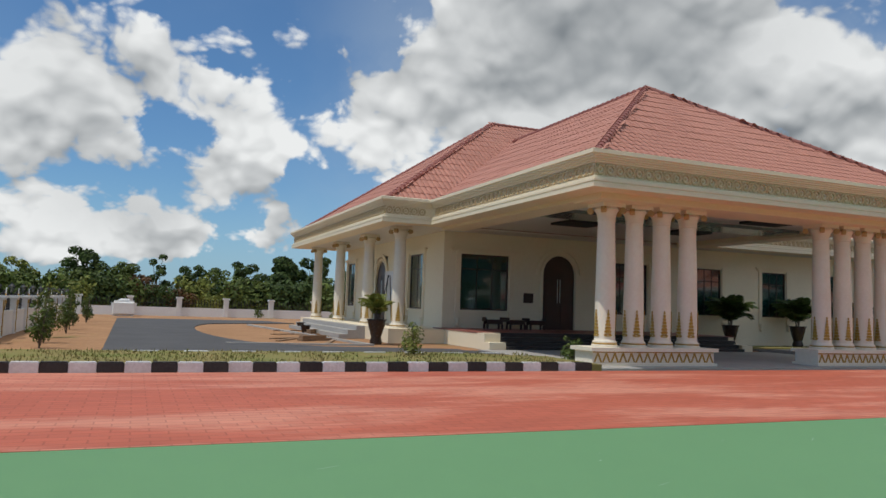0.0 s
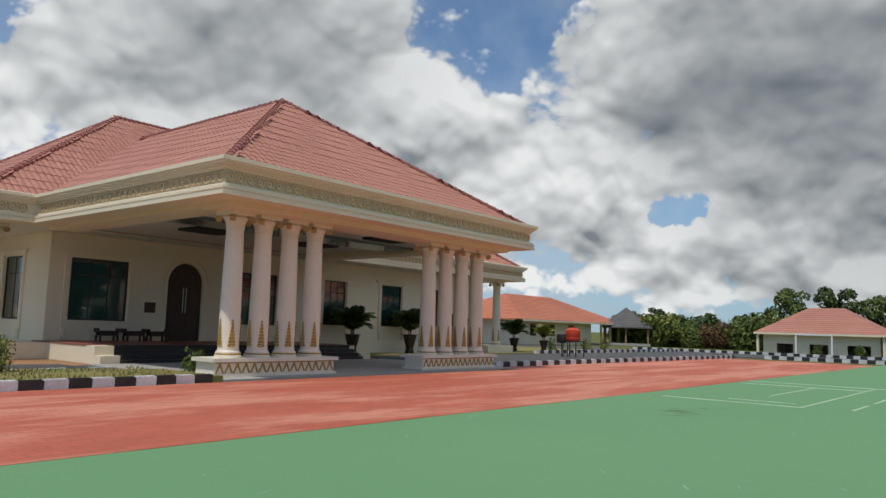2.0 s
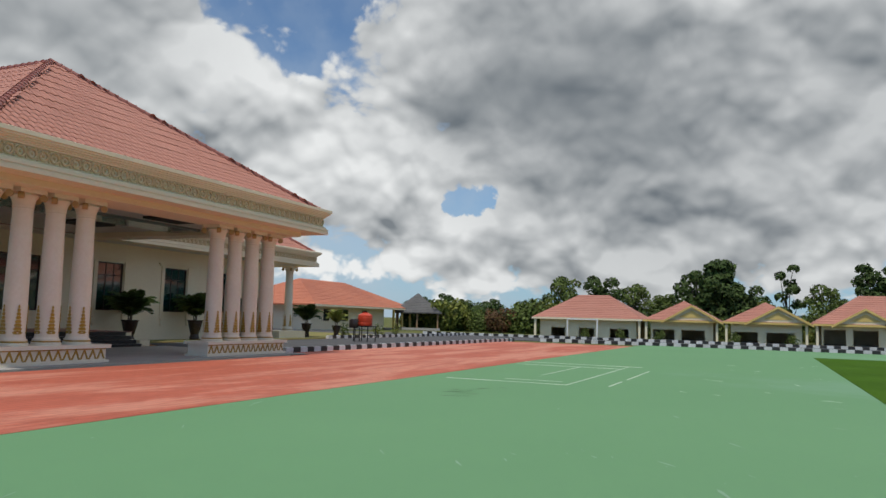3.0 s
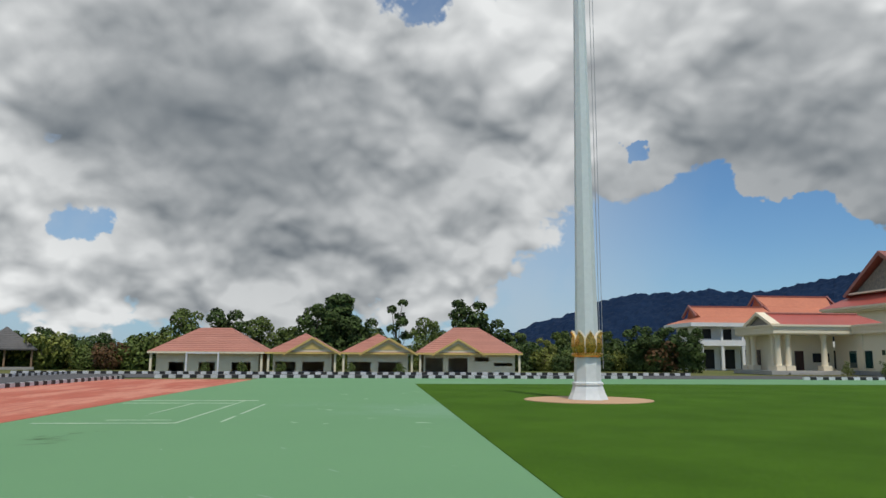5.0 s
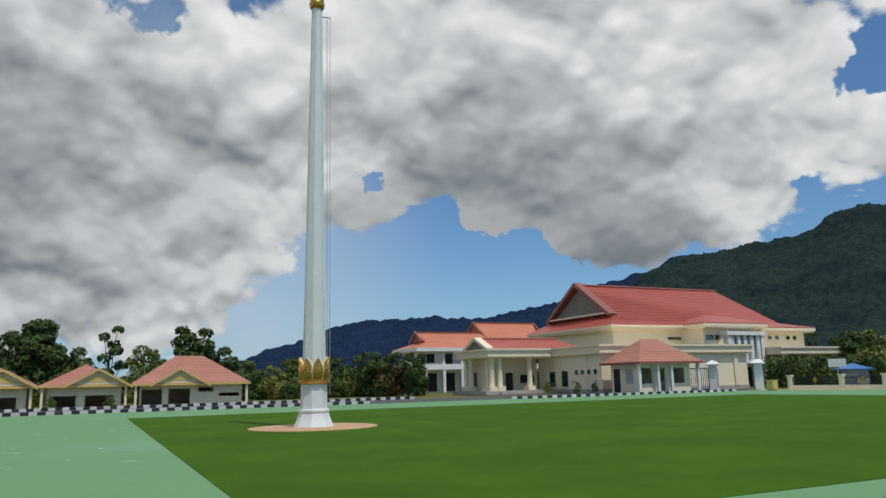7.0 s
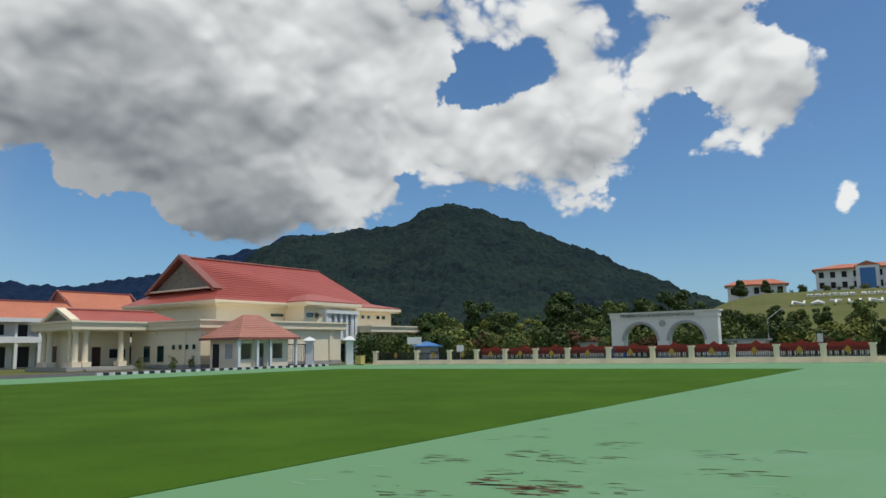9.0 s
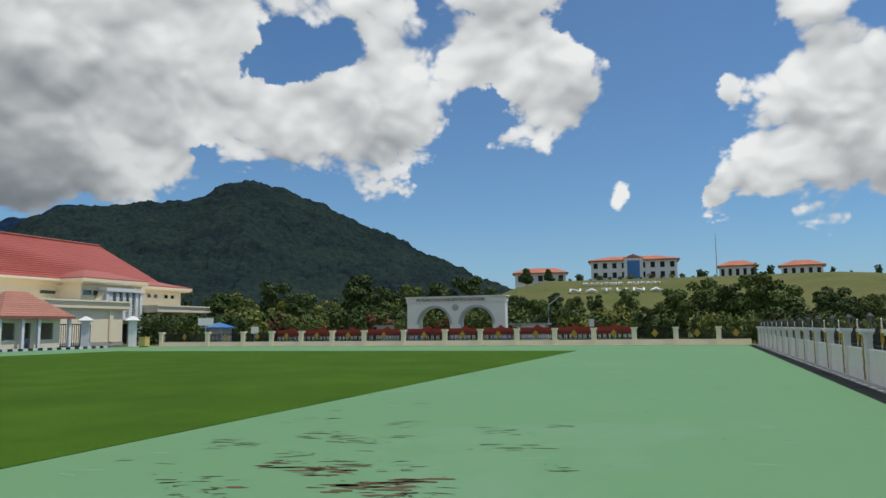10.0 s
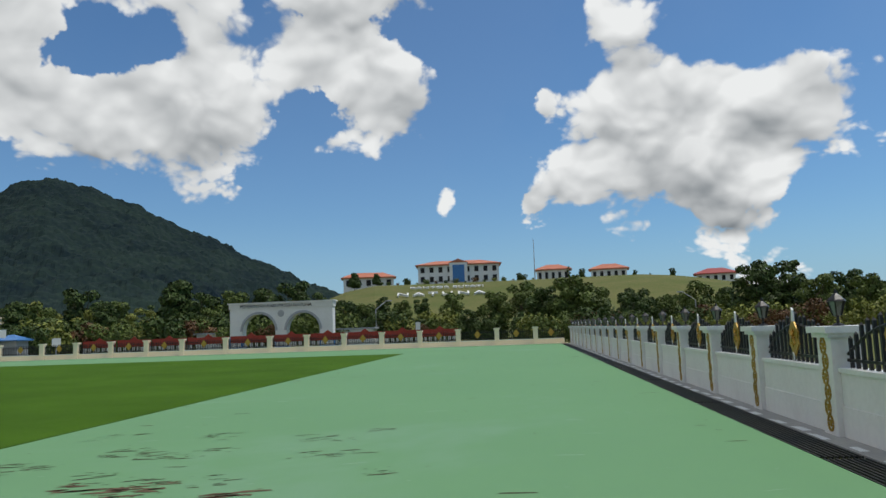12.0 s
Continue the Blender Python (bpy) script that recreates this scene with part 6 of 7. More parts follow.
for a, b in zip(XS, XS[1:] + [-3.75]):
    if a != 54.5:
        copy_thing(post, pose(a, WALL_Y, 0))
    w = round(a - b, 2)
    if w not in protos:
        protos[w] = rail_panel(w)
        protos[w].matrix_basis = pose((a + b) / 2, WALL_Y, 0)
    else:
        copy_thing(protos[w], pose((a + b) / 2, WALL_Y, 0))
structure("wall_apron", boxes((-3.8, 58, WALL_Y + 0.135, WALL_Y + 0.6, -0.1, 0.05)), M_CREAM, "cream concrete apron along the front wall", "trim")
rng = random.Random(11)
for i, (a, b) in enumerate(zip(XS[3:13], XS[4:14])):
    s = thing("banner_board", "red board with a row of white letter shapes below", "banner", ((a + b) / 2, WALL_Y - 0.9, 0.0), group="boards along the road")
    w = (a - b) / 2 - 0.1
    part("board", boxes((-w, w, -0.05, 0.05, 0.95, 1.58)), M_RED_BANNER, s, "red board")
    part("ornament", prism(bmesh.new(), [(-0.4, 1.58), (0.4, 1.58), (0, 1.86)], 0.0, 0.04), M_RED_BANNER, s)
    for j in range(7):
        x = -w + 0.2 + j * (2 * w - 0.4) / 6.5
        part("letter_bar", boxes((x, x + 0.22 + 0.1 * rng.random(), 0.051, 0.09, 0.55, 0.92)), M_WHITE, s)
    part("stand", boxes((-w, -w + 0.08, -0.04, 0.04, 0.0, 0.949), (w - 0.08, w, -0.04, 0.04, 0.0, 0.949), (-w + 0.081, w - 0.081, 0.0, 0.05, 0.53, 0.57)), M_GREY, s)

# the twin-arched gateway beyond the wall
gateway = thing("gateway", "white twin-arched gateway with a lettered beam and blue feet", "gate", (29.0, -88.0, 0.0))
G0, G1, GT = -6.4, 6.4, 5.55
bm = bmesh.new()


def arch_bay(bm, c, r, spring, top, y0, y1):
    pts = [(c + r * math.cos(math.pi * i / 18), spring + r * 1.0 * math.sin(math.pi * i / 18)) for i in range(19)]
    for (xa, za), (xb, zb) in zip(pts, pts[1:]):
        prism(bm, [(xa, za), (xa, top), (xb, top), (xb, zb)], y0, y1)


R = 2.05
for c in (-2.75, 2.75):
    bm = bmesh.new()
    arch_bay(bm, c, R, 2.1, 4.8, -0.6, 0.6)
    bmesh.ops.remove_doubles(bm, verts=bm.verts, dist=0.001)
    part("arch_head", bm, M_WHITE, gateway, "white arch head")
for x0, x1 in ((G0, -2.75 - R), (-2.75 + R, 2.75 - R), (2.75 + R, G1)):
    part("pier", boxes((x0, x1, -0.6, 0.6, 1.5, 4.8)), M_WHITE, gateway, "white pier")
part("beam", boxes((G0 - 0.1, G1 + 0.1, -0.7, 0.7, 4.801, 5.4), (G0 - 0.25, G1 + 0.25, -0.85, 0.85, 5.401, GT)), M_WHITE, gateway, "white beam")
for x0, x1 in ((G0, -2.75 - R), (-2.75 + R, 2.75 - R), (2.75 + R, G1)):
    part("foot", boxes((x0 - 0.05, x1 + 0.05, -0.65, 0.65, 0.0, 1.499)), M_BLUE, gateway, "blue tiled foot")
    part("foot_panel", boxes((x0 + 0.25, x1 - 0.25, 0.651, 0.69, 0.3, 1.3)), M_GREY, gateway)
for c in (-2.75, 2.75):
    bm = bmesh.new()
    pts = [(math.cos(math.pi * i / 18), math.sin(math.pi * i / 18)) for i in range(19)]
    for (c0, s0), (c1, s1) in zip(pts, pts[1:]):
        prism(bm, [(c + (R - 0.01) * c0, 2.1 + (R - 0.01) * s0), (c + (R + 0.28) * c0, 2.1 + (R + 0.28) * s0), (c + (R + 0.28) * c1, 2.1 + (R + 0.28) * s1), (c + (R - 0.01) * c1, 2.1 + (R - 0.01) * s1)], 0.601, 0.68)
    part("arch_trim", bm, M_GREY, gateway, "grey arch moulding")
part("crest", lathe(bmesh.new(), ((0.42, 0.0), (0.38, 0.08)), 12), M_GREY, gateway, "round grey crest", Matrix.Translation((0, 0.61, 4.15)) @ pose(0, 0, 0, -90, 0, 0))


def lettering(name, text, size, mat, parent, at, spacing=1.0, thick=0.02):
    cu = bpy.data.curves.new(name, "FONT")
    cu.body, cu.size, cu.align_x, cu.align_y = text, size, "CENTER", "CENTER"
    cu.extrude, cu.space_character, cu.resolution_u = thick, spacing, 3
    cu.materials.append(mat)
    ob = new(name, cu)
    if parent:
        ob.parent = parent
    ob.matrix_basis = at
    return ob


lettering("lettering", "PEMERINTAH KABUPATEN NATUNA", 0.55, M_BLACK, gateway, Matrix.Translation((0.6, 0.73, 5.08)) @ pose(0, 0, 0, 90, 0, 180), 1.0)
bus_hut = thing("roadside_kiosk", "small white kiosk with a flat roof beside the gateway", "kiosk", (20.6, -92.0, 0.0))
part("wall", boxes((-2.2, 2.2, -1, 1, 0, 1.9)), M_WHITE, bus_hut)
part("roof", boxes((-2.5, 2.5, -1.3, 1.3, 1.901, 2.1)), M_GREY, bus_hut)
hut2 = thing("roadside_kiosk", "small white kiosk with a flat roof beyond the gateway", "kiosk", (40.0, -94.0, 0.0))
part("wall", boxes((-2.2, 2.2, -1, 1, 0, 1.9)), M_WHITE, hut2)
part("roof", boxes((-2.5, 2.5, -1.3, 1.3, 1.901, 2.1)), M_GREY, hut2)
blue_hut = thing("blue_stall", "small stall with a blue roof behind the railings", "stall", place(-143.9, 96.0))
part("wall", boxes((-1.2, 1.2, -1, 1, 0, 1.9)), M_GREY, blue_hut)
part("roof", hip_roof(bmesh.new(), -1.6, 1.6, -1.4, 1.4, 1.901, 0.6), M_BLUE, blue_hut, "blue sheet roof")


def sign_board(az, d, w, z0, z1, label):
    s = thing("sign_board", label, "sign", place(az, d), az)
    part("board", boxes((-w / 2, w / 2, -0.04, 0.04, z0, z1)), M_WHITE, s)
    part("post", boxes((-0.05, 0.05, -0.03, 0.03, 0.0, z0)), M_GREY, s)


sign_board(-143.0, 85, 1.6, 2.2, 3.0, "white sign board on a post by the road")
sign_board(-146.5, 85, 0.8, 1.2, 2.0, "small white notice board by the road")
sign_board(-172.0, 80, 0.5, 1.6, 2.4, "small white notice board near the gateway")


def street_lamp(az, d, h, lean):
    s = thing("street_lamp", "tall thin street lamp with a curved arm", "street lamp", place(az, d), az + lean, "street lamps")
    bm = bmesh.new()
    tube(bm, (0, 0, 0), (0, 0, h * 0.8), 0.08, 0.06)
    pts = [(1.6 * math.sin(a) * 0.9, 0, h * 0.8 + h * 0.2 * (1 - math.cos(a) ** 2) ** 0.5) for a in [math.pi / 2 * i / 6 for i in range(7)]]
    for p, q in zip(pts, pts[1:]):
        tube(bm, p, q, 0.05, n=5)
    part("pole", bm, M_GREY, s)
    part("lamp_head", boxes((1.4, 2.2, -0.1, 0.1, h - 0.02, h + 0.1)), M_GREY, s)


street_lamp(-168.8, 95, 5.4, 20)
street_lamp(167.2, 95, 5.0, 200)
street_lamp(-163.0, 120, 6.0, 20)

# ---- hill buildings and letters ----
def on_hill(az, d):
    p = place(az, d)
    return Vector((p.x, p.y, ground_height(p.x, p.y)))


def hill_letters(text, az, d, size, spacing):
    p = on_hill(az, d)
    q = on_hill(az, d + 30)
    slope = math.degrees(math.atan2(q.z - p.z, 30))
    ob = lettering("hill_letters", text, size, M_WHITE, None, Matrix.Translation((p.x, p.y, p.z + 0.8)) @ pose(0, 0, 0, 0, 0, az) @ pose(0, 0, 0, slope + 6, 0, 0), spacing, 0.3)
    tagged(ob, "large white letters laid out on the hillside", "letters")


hill_letters("KANTOR BUPATI", -174.35, 272, 3.4, 1.06)
hill_letters("NATUNA", -173.85, 252, 6.0, 1.35)
main_office = office(on_hill(-175.3, 335), 36, 16, 8.2, 2.2, 2, M_ORANGE_ROOF, "white government office on the hill with an orange roof", -175.3 - 90 + 180, 9)
part("portico", boxes((-9.5, -8.0, -4.0, 4.0, 0.0, 9.2)), M_WHITE, main_office, "white central bay")
part("blue_front", boxes((-9.7, -9.501, -2.6, 2.6, 0.5, 8.2)), M_BLUE, main_office, "blue glass front")
part("pediment", prism(bmesh.new(), [(-4.3, 9.2), (4.3, 9.2), (0, 11.0)], -9.6, -5.0, "x"), M_ORANGE_ROOF, main_office, "orange gable")
for az, d, w, e, lab in ((-168.3, 345, 23, 4.6, "white hillside office with an orange roof behind two trees"), (177.4, 350, 15, 5.5, "white building with an orange roof on the hilltop"), (173.2, 350, 16, 4.6, "white building with a pale orange roof on the hill"), (165.6, 345, 16, 3.6, "white building with a dark red roof on the hill")):
    office(on_hill(az, d), w, 10, e, 2.4, 1, M_METAL_ROOF if az == 165.6 else M_ORANGE_ROOF, lab, az + 90, 5)
mast = thing("radio_mast", "thin grey radio mast on the hill", "mast", on_hill(178.8, 340))
bm = bmesh.new()
tube(bm, (0, 0, 0), (0, 0, 20), 0.25, 0.1)
part("pole", bm, M_GREY, mast)

# ---- mountain ----
SKYLINE = ((-98, 1.2), (-103, 3.0), (-108.5, 4.8), (-114, 5.05), (-118, 4.85), (-124, 5.8), (-127.5, 7.1), (-131, 7.9), (-133.5, 8.9), (-141.2, 9.65), (-145.6, 11.35), (-147.8, 10.95), (-151.5, 9.65), (-156, 7.6), (-160.2, 5.65), (-164.5, 3.6), (-172, 0.5))


def ridge_el(az):
    """Skyline elevation of the mountain and its long left ridge by heading, in degrees."""
    for (a, ea), (b, eb) in zip(SKYLINE, SKYLINE[1:]):
        if b <= az <= a:
            t = (a - az) / (a - b)
            t = 0.5 * t + 0.5 * t * t * (3 - 2 * t)
            return ea + (eb - ea) * t
    return 0.4


def mountain(name, az0, az1, naz, nd, d0, d1, elf, mat, rough, label, seed):
    bm = bmesh.new()
    grid = []
    for i in range(naz + 1):
        az = az0 + (az1 - az0) * i / naz
        top = max(0.2, elf(az))
        col = []
        for j in range(nd + 1):
            t = j / nd
            d = d0 + (d1 - d0) * t
            p = place(az, d)
            crest = 1.6 + d1 * math.tan(radians(top))
            rise = t ** 1.25
            fold = noise.fractal(Vector((p.x * 0.0035, p.y * 0.0035, seed)), 0.8, 2.0, 5) * 30 * t * (1 - t) * 2.2
            trees = noise.fractal(Vector((p.x * 0.035, p.y * 0.035, seed + 3)), 0.6, 2.1, 4) * rough * (0.3 + 0.7 * min(1, t * 3))
            col.append(bm.verts.new((p.x, p.y, -3 + crest * rise + fold + trees)))
        p = place(az, d1 + 260)
        col.append(bm.verts.new((p.x, p.y, -5)))
        grid.append(col)
    for a, b in zip(grid, grid[1:]):
        for j in range(len(a) - 1):
            bm.faces.new((a[j], b[j], b[j + 1], a[j + 1]))
    return structure(name, bm, mat, label, "mountain")


mountain("mountain", -121, -172, 380, 150, 480, 1500, lambda az: ridge_el(az) - 9.0 * smooth(-132, -121, az), M_HAZED_FOREST, 8.0, "steep mountain covered in dark green rainforest with haze blue painted in", 1.7)
mountain("far_ridge", -97.5, -142, 220, 60, 1500, 2600, lambda az: ridge_el(az) - 4.0 * smooth(-134, -142, az), M_HAZED_RIDGE, 10.0, "long forested ridge in the distance, haze and cloud shade painted blue", 5.2)


# ---- trees and planting ----
def leaf_quad(bm, p, n, size, rng):
    """One leaf spray: a bent four-sided blade at p, facing about n."""
    n = (n + Vector((rng.uniform(-1, 1), rng.uniform(-1, 1), rng.uniform(-0.4, 1))) * 0.9).normalized()
    q = n.to_track_quat("Z", "Y")
    a = rng.random() * 6.28
    c, s = math.cos(a) * size, math.sin(a) * size
    pts = ((c, s, 0), (-s * 0.55, c * 0.55, 0.12 * size), (-c, -s, 0), (s * 0.55, -c * 0.55, 0.12 * size))
    bm.faces.new([bm.verts.new(p + q @ Vector(t)) for t in pts])


def crown_mesh(name, seed, lobes, leaves, size, mat, flat=0.75):
    """A crown of leaf sprays on uneven lobes given as (x, y, z, radius)."""
    rng = random.Random(seed)
    bm = bmesh.new()
    for x, y, z, r in lobes:
        c = Vector((x, y, z))
        for _ in range(int(leaves * 1.7 * r * r)):
            d = Vector((rng.gauss(0, 1), rng.gauss(0, 1), rng.gauss(0, 1))).normalized()
            if d.z < -0.55 and rng.random() < 0.7:
                continue
            k = r * (0.55 + 0.5 * rng.random() ** 0.5)
            leaf_quad(bm, c + Vector((d.x * k, d.y * k, d.z * k * flat)), d, size * (0.45 + 0.6 * rng.random()), rng)
    me = bpy.data.meshes.new(name)
    bm.to_mesh(me)
    bm.free()
    me.materials.append(mat)
    return me


def trunk_mesh(seed, h, r, lobes):
    rng = random.Random(seed)
    bm = bmesh.new()
    p = Vector((0, 0, -0.3))
    pts = [p]
    for i in range(4):
        p = p + Vector((rng.uniform(-0.05, 0.05) * h, rng.uniform(-0.05, 0.05) * h, h * 0.16))
        pts.append(p)
    for i, (a, b) in enumerate(zip(pts, pts[1:])):
        tube(bm, a, b, r * (1 - 0.15 * i), r * (1 - 0.15 * (i + 1)), 8)
    for i, (x, y, z, rr) in enumerate(lobes):
        a = pts[min(4, 2 + i % 3)]
        m = a.lerp(Vector((x, y, z)), 0.5) + Vector((0, 0, -0.06 * h))
        tube(bm, a, m, r * 0.4, r * 0.26, 6)
        tube(bm, m, Vector((x, y, z)), r * 0.26, r * 0.08, 5)
    return mesh_of("trunk", bm, M_BARK, True)


def tree(name, label, seed, h, spread, mat, n_lobes=9, low=0.35, leaves=125, size=0.33, flat=0.75, tier=False):
    rng = random.Random(seed)
    lobes = []
    for i in range(n_lobes):
        t = (i + 0.5) / n_lobes
        z = h * (low + (1 - low) * t)
        wide = math.sin(math.pi * min(1.0, 0.25 + 0.75 * (1 - t))) if not tier else (1.05 - t)
        a = i * 2.4 + rng.random()
        rr = spread * wide * rng.uniform(0.35, 0.75)
        r = max(0.4, spread * rng.uniform(0.42, 0.66) * (1.12 - 0.55 * t))
        lobes.append((math.cos(a) * rr, math.sin(a) * rr, min(z, h - r * flat * 0.8), r))
    ob = thing(name, label, "tree", (0, 0, -50))
    part("trunk", trunk_mesh(seed, h, 0.022 * h + 0.05, lobes), None, ob)
    part("crown", crown_mesh("crown", seed, lobes, leaves, size, mat, flat), None, ob)
    return ob


PROTO = [
    tree("tree", "broad dark green tree with an uneven crown", 1, 8.0, 3.4, M_LEAF, 12, 0.12),
    tree("tree", "round-headed dark tree on a bare trunk", 2, 8.0, 2.4, M_LEAF, 9, 0.45),
    tree("tree", "slender tree with a ragged tufted crown", 3, 8.0, 1.5, M_LEAF, 9, 0.15, 150, 0.30),
    tree("tree", "open mid-green tree with feathery branches", 4, 8.0, 3.0, M_LEAF_MID, 11, 0.12, 90, 0.33),
    tree("tree", "bushy tree with yellow-green leaves", 5, 8.0, 3.4, M_LEAF_YEL, 10, 0.08, 110, 0.33),
    tree("tree", "layered dark tree with spreading tiers", 6, 8.0, 3.6, M_LEAF, 13, 0.18, 120, 0.33, 0.5, True),
    tree("tree", "mid-green tree with a dense rounded crown", 7, 8.0, 3.3, M_LEAF_MID, 12, 0.08),
]
BUSH = [
    tree("bush", "low dense green thicket bush", 21, 3.0, 2.6, M_LEAF_MID, 8, 0.10, 90, 0.24),
    tree("bush", "low yellow-green thicket bush", 22, 3.0, 2.4, M_LEAF_YEL, 8, 0.10, 80, 0.24),
    tree("bush", "dense dark green thicket bush", 23, 3.0, 2.6, M_LEAF, 8, 0.10, 90, 0.24),
    tree("bush", "rust-tinged low thicket bush", 24, 3.0, 2.2, M_LEAF_RED, 8, 0.10, 80, 0.24),
]
for ob in BUSH:
    ob["category"] = "bush"
used = set()


def plant(protos, k, p, h, full, turn, group):
    """Sets the prototype in its first place and copies it in the others."""
    proto = protos[k % len(protos)]
    s = h / full
    if proto.name in used:
        ob = copy_thing(proto, pose(*p, 0, 0, turn))
    else:
        used.add(proto.name)
        ob = proto
    ob.matrix_basis = pose(*p, 0, 0, turn) @ Matrix.Scale(s, 4)
    tagged(ob, group=group)
    return ob


def tree_at(kind, az, d, el, group="trees round the grounds"):
    p = place(az, d)
    z = ground_height(p.x, p.y)
    plant(PROTO, kind, (p.x, p.y, z), max(1.5, 1.6 + d * math.tan(radians(el)) - z), 8.0, az * 37 % 360, group)


# beyond the rear wall
for row in ((4, 7.5, 82, 2.3), (0, 3.4, 88, 3.2), (6, 0.8, 92, 2.3), (2, -1.6, 90, 3.0), (0, -3.9, 94, 2.3), (3, -5.6, 92, 2.2), (0, -7.6, 90, 2.7), (5, -10.4, 88, 3.2), (0, -12.8, 90, 3.3), (4, -4.6, 84, 1.4), (4, -8.8, 84, 1.3), (6, 11, 84, 2.0), (0, -16, 92, 3.0)):
    tree_at(*row)
# behind the garages
for row in ((3, -75.6, 104, 3.4), (0, -78.4, 108, 3.5), (3, -81.0, 106, 2.9), (0, -85.2, 108, 3.9), (5, -86.8, 112, 4.7), (0, -88.6, 108, 3.0), (2, -91.4, 106, 4.4), (3, -93.7, 104, 3.0), (1, -96.8, 106, 4.4), (0, -98.3, 108, 3.0), (6, -83.0, 100, 2.2), (4, -90.0, 100, 1.8), (6, -94.8, 100, 2.0), (0, -66.6, 112, 1.9), (6, -68.0, 112, 1.5), (0, -70.2, 112, 1.6), (6, -72.4, 112, 1.5), (4, -73.6, 110, 1.4), (0, -64.8, 116, 1.6)):
    tree_at(*row)
# between the garages and the hall
for row in ((6, -100.4, 108, 1.9), (4, -102.4, 100, 1.5), (6, -104.0, 110, 2.0), (0, -107.0, 104, 2.1), (0, -109.6, 98, 2.4), (0, -111.4, 96, 2.3), (6, -106, 96, 1.4), (0, -113.2, 94, 2.2)):
    tree_at(*row)
# beyond the front wall
rng = random.Random(42)
for row in ((2, -141.6, 150, 2.8), (0, -143.6, 140, 2.4), (6, -145.4, 136, 2.6), (0, -147.9, 142, 3.6), (6, -150.0, 138, 2.7), (4, -152.0, 130, 2.2), (5, -154.4, 146, 4.1), (0, -156.2, 140, 3.2), (6, -158.2, 138, 3.3), (5, -160.4, 150, 3.4), (0, -162.6, 146, 3.9), (0, -164.0, 140, 3.0), (0, -166.6, 112, 2.4), (6, -168.0, 112, 2.1), (6, -170.2, 104, 1.3), (4, -172.4, 106, 1.2), (6, -174.6, 108, 1.3), (0, -176.0, 104, 1.4), (6, -178.0, 100, 2.7), (3, 179.8, 104, 3.3), (0, 178.2, 98, 2.9), (6, 176.0, 96, 3.6), (6, 174.6, 100, 3.0), (0, 171.4, 104, 2.5), (3, 169.2, 108, 1.9), (3, 166.8, 100, 2.8), (6, 165.0, 104, 1.8), (0, 163.2, 92, 3.7), (0, 162.0, 94, 4.0), (2, 160.6, 96, 3.9), (6, 159.0, 88, 2.8), (0, 157.4, 92, 3.0), (6, 156.0, 84, 2.6), (0, 154.0, 88, 2.8), (6, 152.0, 86, 2.7)):
    tree_at(*row, group="trees beyond the front wall")
for i in range(70):
    az = -139 - 36 * rng.random() if i < 44 else 150 + 31 * rng.random()
    d = rng.uniform(112, 210) if i < 44 else rng.uniform(92, 150)
    tree_at(rng.randrange(7), az, d, rng.uniform(1.2, 2.9) if i < 44 else rng.uniform(1.0, 2.3), "trees beyond the front wall")
# hilltop trees
for row in ((5, -167.2, 326, 4.5), (5, -168.9, 326, 4.4), (2, 176.2, 330, 4.4), (0, 175.2, 330, 4.2), (0, 171.3, 330, 3.9), (0, 170.2, 332, 3.6), (0, 168.6, 332, 3.9), (0, -171.2, 334, 4.0), (0, 180, 330, 4.1)):
    p = on_hill(row[1], row[2])
    plant(PROTO, row[0], p, 1.6 + row[2] * math.tan(radians(row[3])) - p.z, 8.0, row[1] * 31 % 360, "trees on the hill")
for i in range(16):
    p = on_hill(-169.8 - i * 0.75, 322 + 3 * math.sin(i * 2.1))
    plant(BUSH, i * 3 % 4, p, 1.6 + 0.8 * math.sin(i * 3.7), 3.0, i * 40, "hilltop bushes")
# thickets at the foot of the treelines
for az0, az1, d0, d1, n, h0, h1 in ((12, -18, 74, 84, 40, 2.0, 3.8), (-64, -76, 96, 108, 26, 2.2, 4.4), (-76, -112, 94, 104, 60, 1.8, 3.8), (-139, -178, 96, 114, 60, 2.0, 4.4), (180, 150, 72, 98, 56, 1.6, 3.2)):
    for i in range(n):
        az = az0 + (az1 - az0) * (i + rng.random()) / n
        p = place(az, rng.uniform(d0, d1))
        plant(BUSH, rng.choice((0, 0, 1, 2, 2, 3)), (p.x, p.y, ground_height(p.x, p.y)), rng.uniform(h0, h1), 3.0, rng.uniform(0, 360), "thicket bushes")


def frond_mesh(seed, length, mat, droop=0.9, up=1.0):
    """A palm frond: an arched midrib with two rows of narrow leaflets; it grows along +x."""
    rng = random.Random(seed)
    bm = bmesh.new()
    pts = [Vector((length * t, 0, length * (up * t - droop * t * t))) for t in [i / 12 for i in range(13)]]
    for a, b in zip(pts, pts[1:]):
        tube(bm, a, b, 0.012, 0.010, 4)
    for i in range(2, 26):
        t = i / 26
        p = Vector((length * t, 0, length * (up * t - droop * t * t)))
        w = length * 0.34 * math.sin(math.pi * (0.12 + 0.8 * t))
        for s in (-1, 1):
            tip = p + Vector((0.5 * w, s * w, -0.35 * w + rng.uniform(-0.04, 0.04)))
            side = Vector((0.028, 0, 0.006))
            mid = p.lerp(tip, 0.45) + Vector((0, 0, 0.03))
            bm.faces.new([bm.verts.new(v) for v in (p - side * 0.4, mid - side, tip, mid + side)])
    me = mesh_of("frond", bm, mat)
    return me


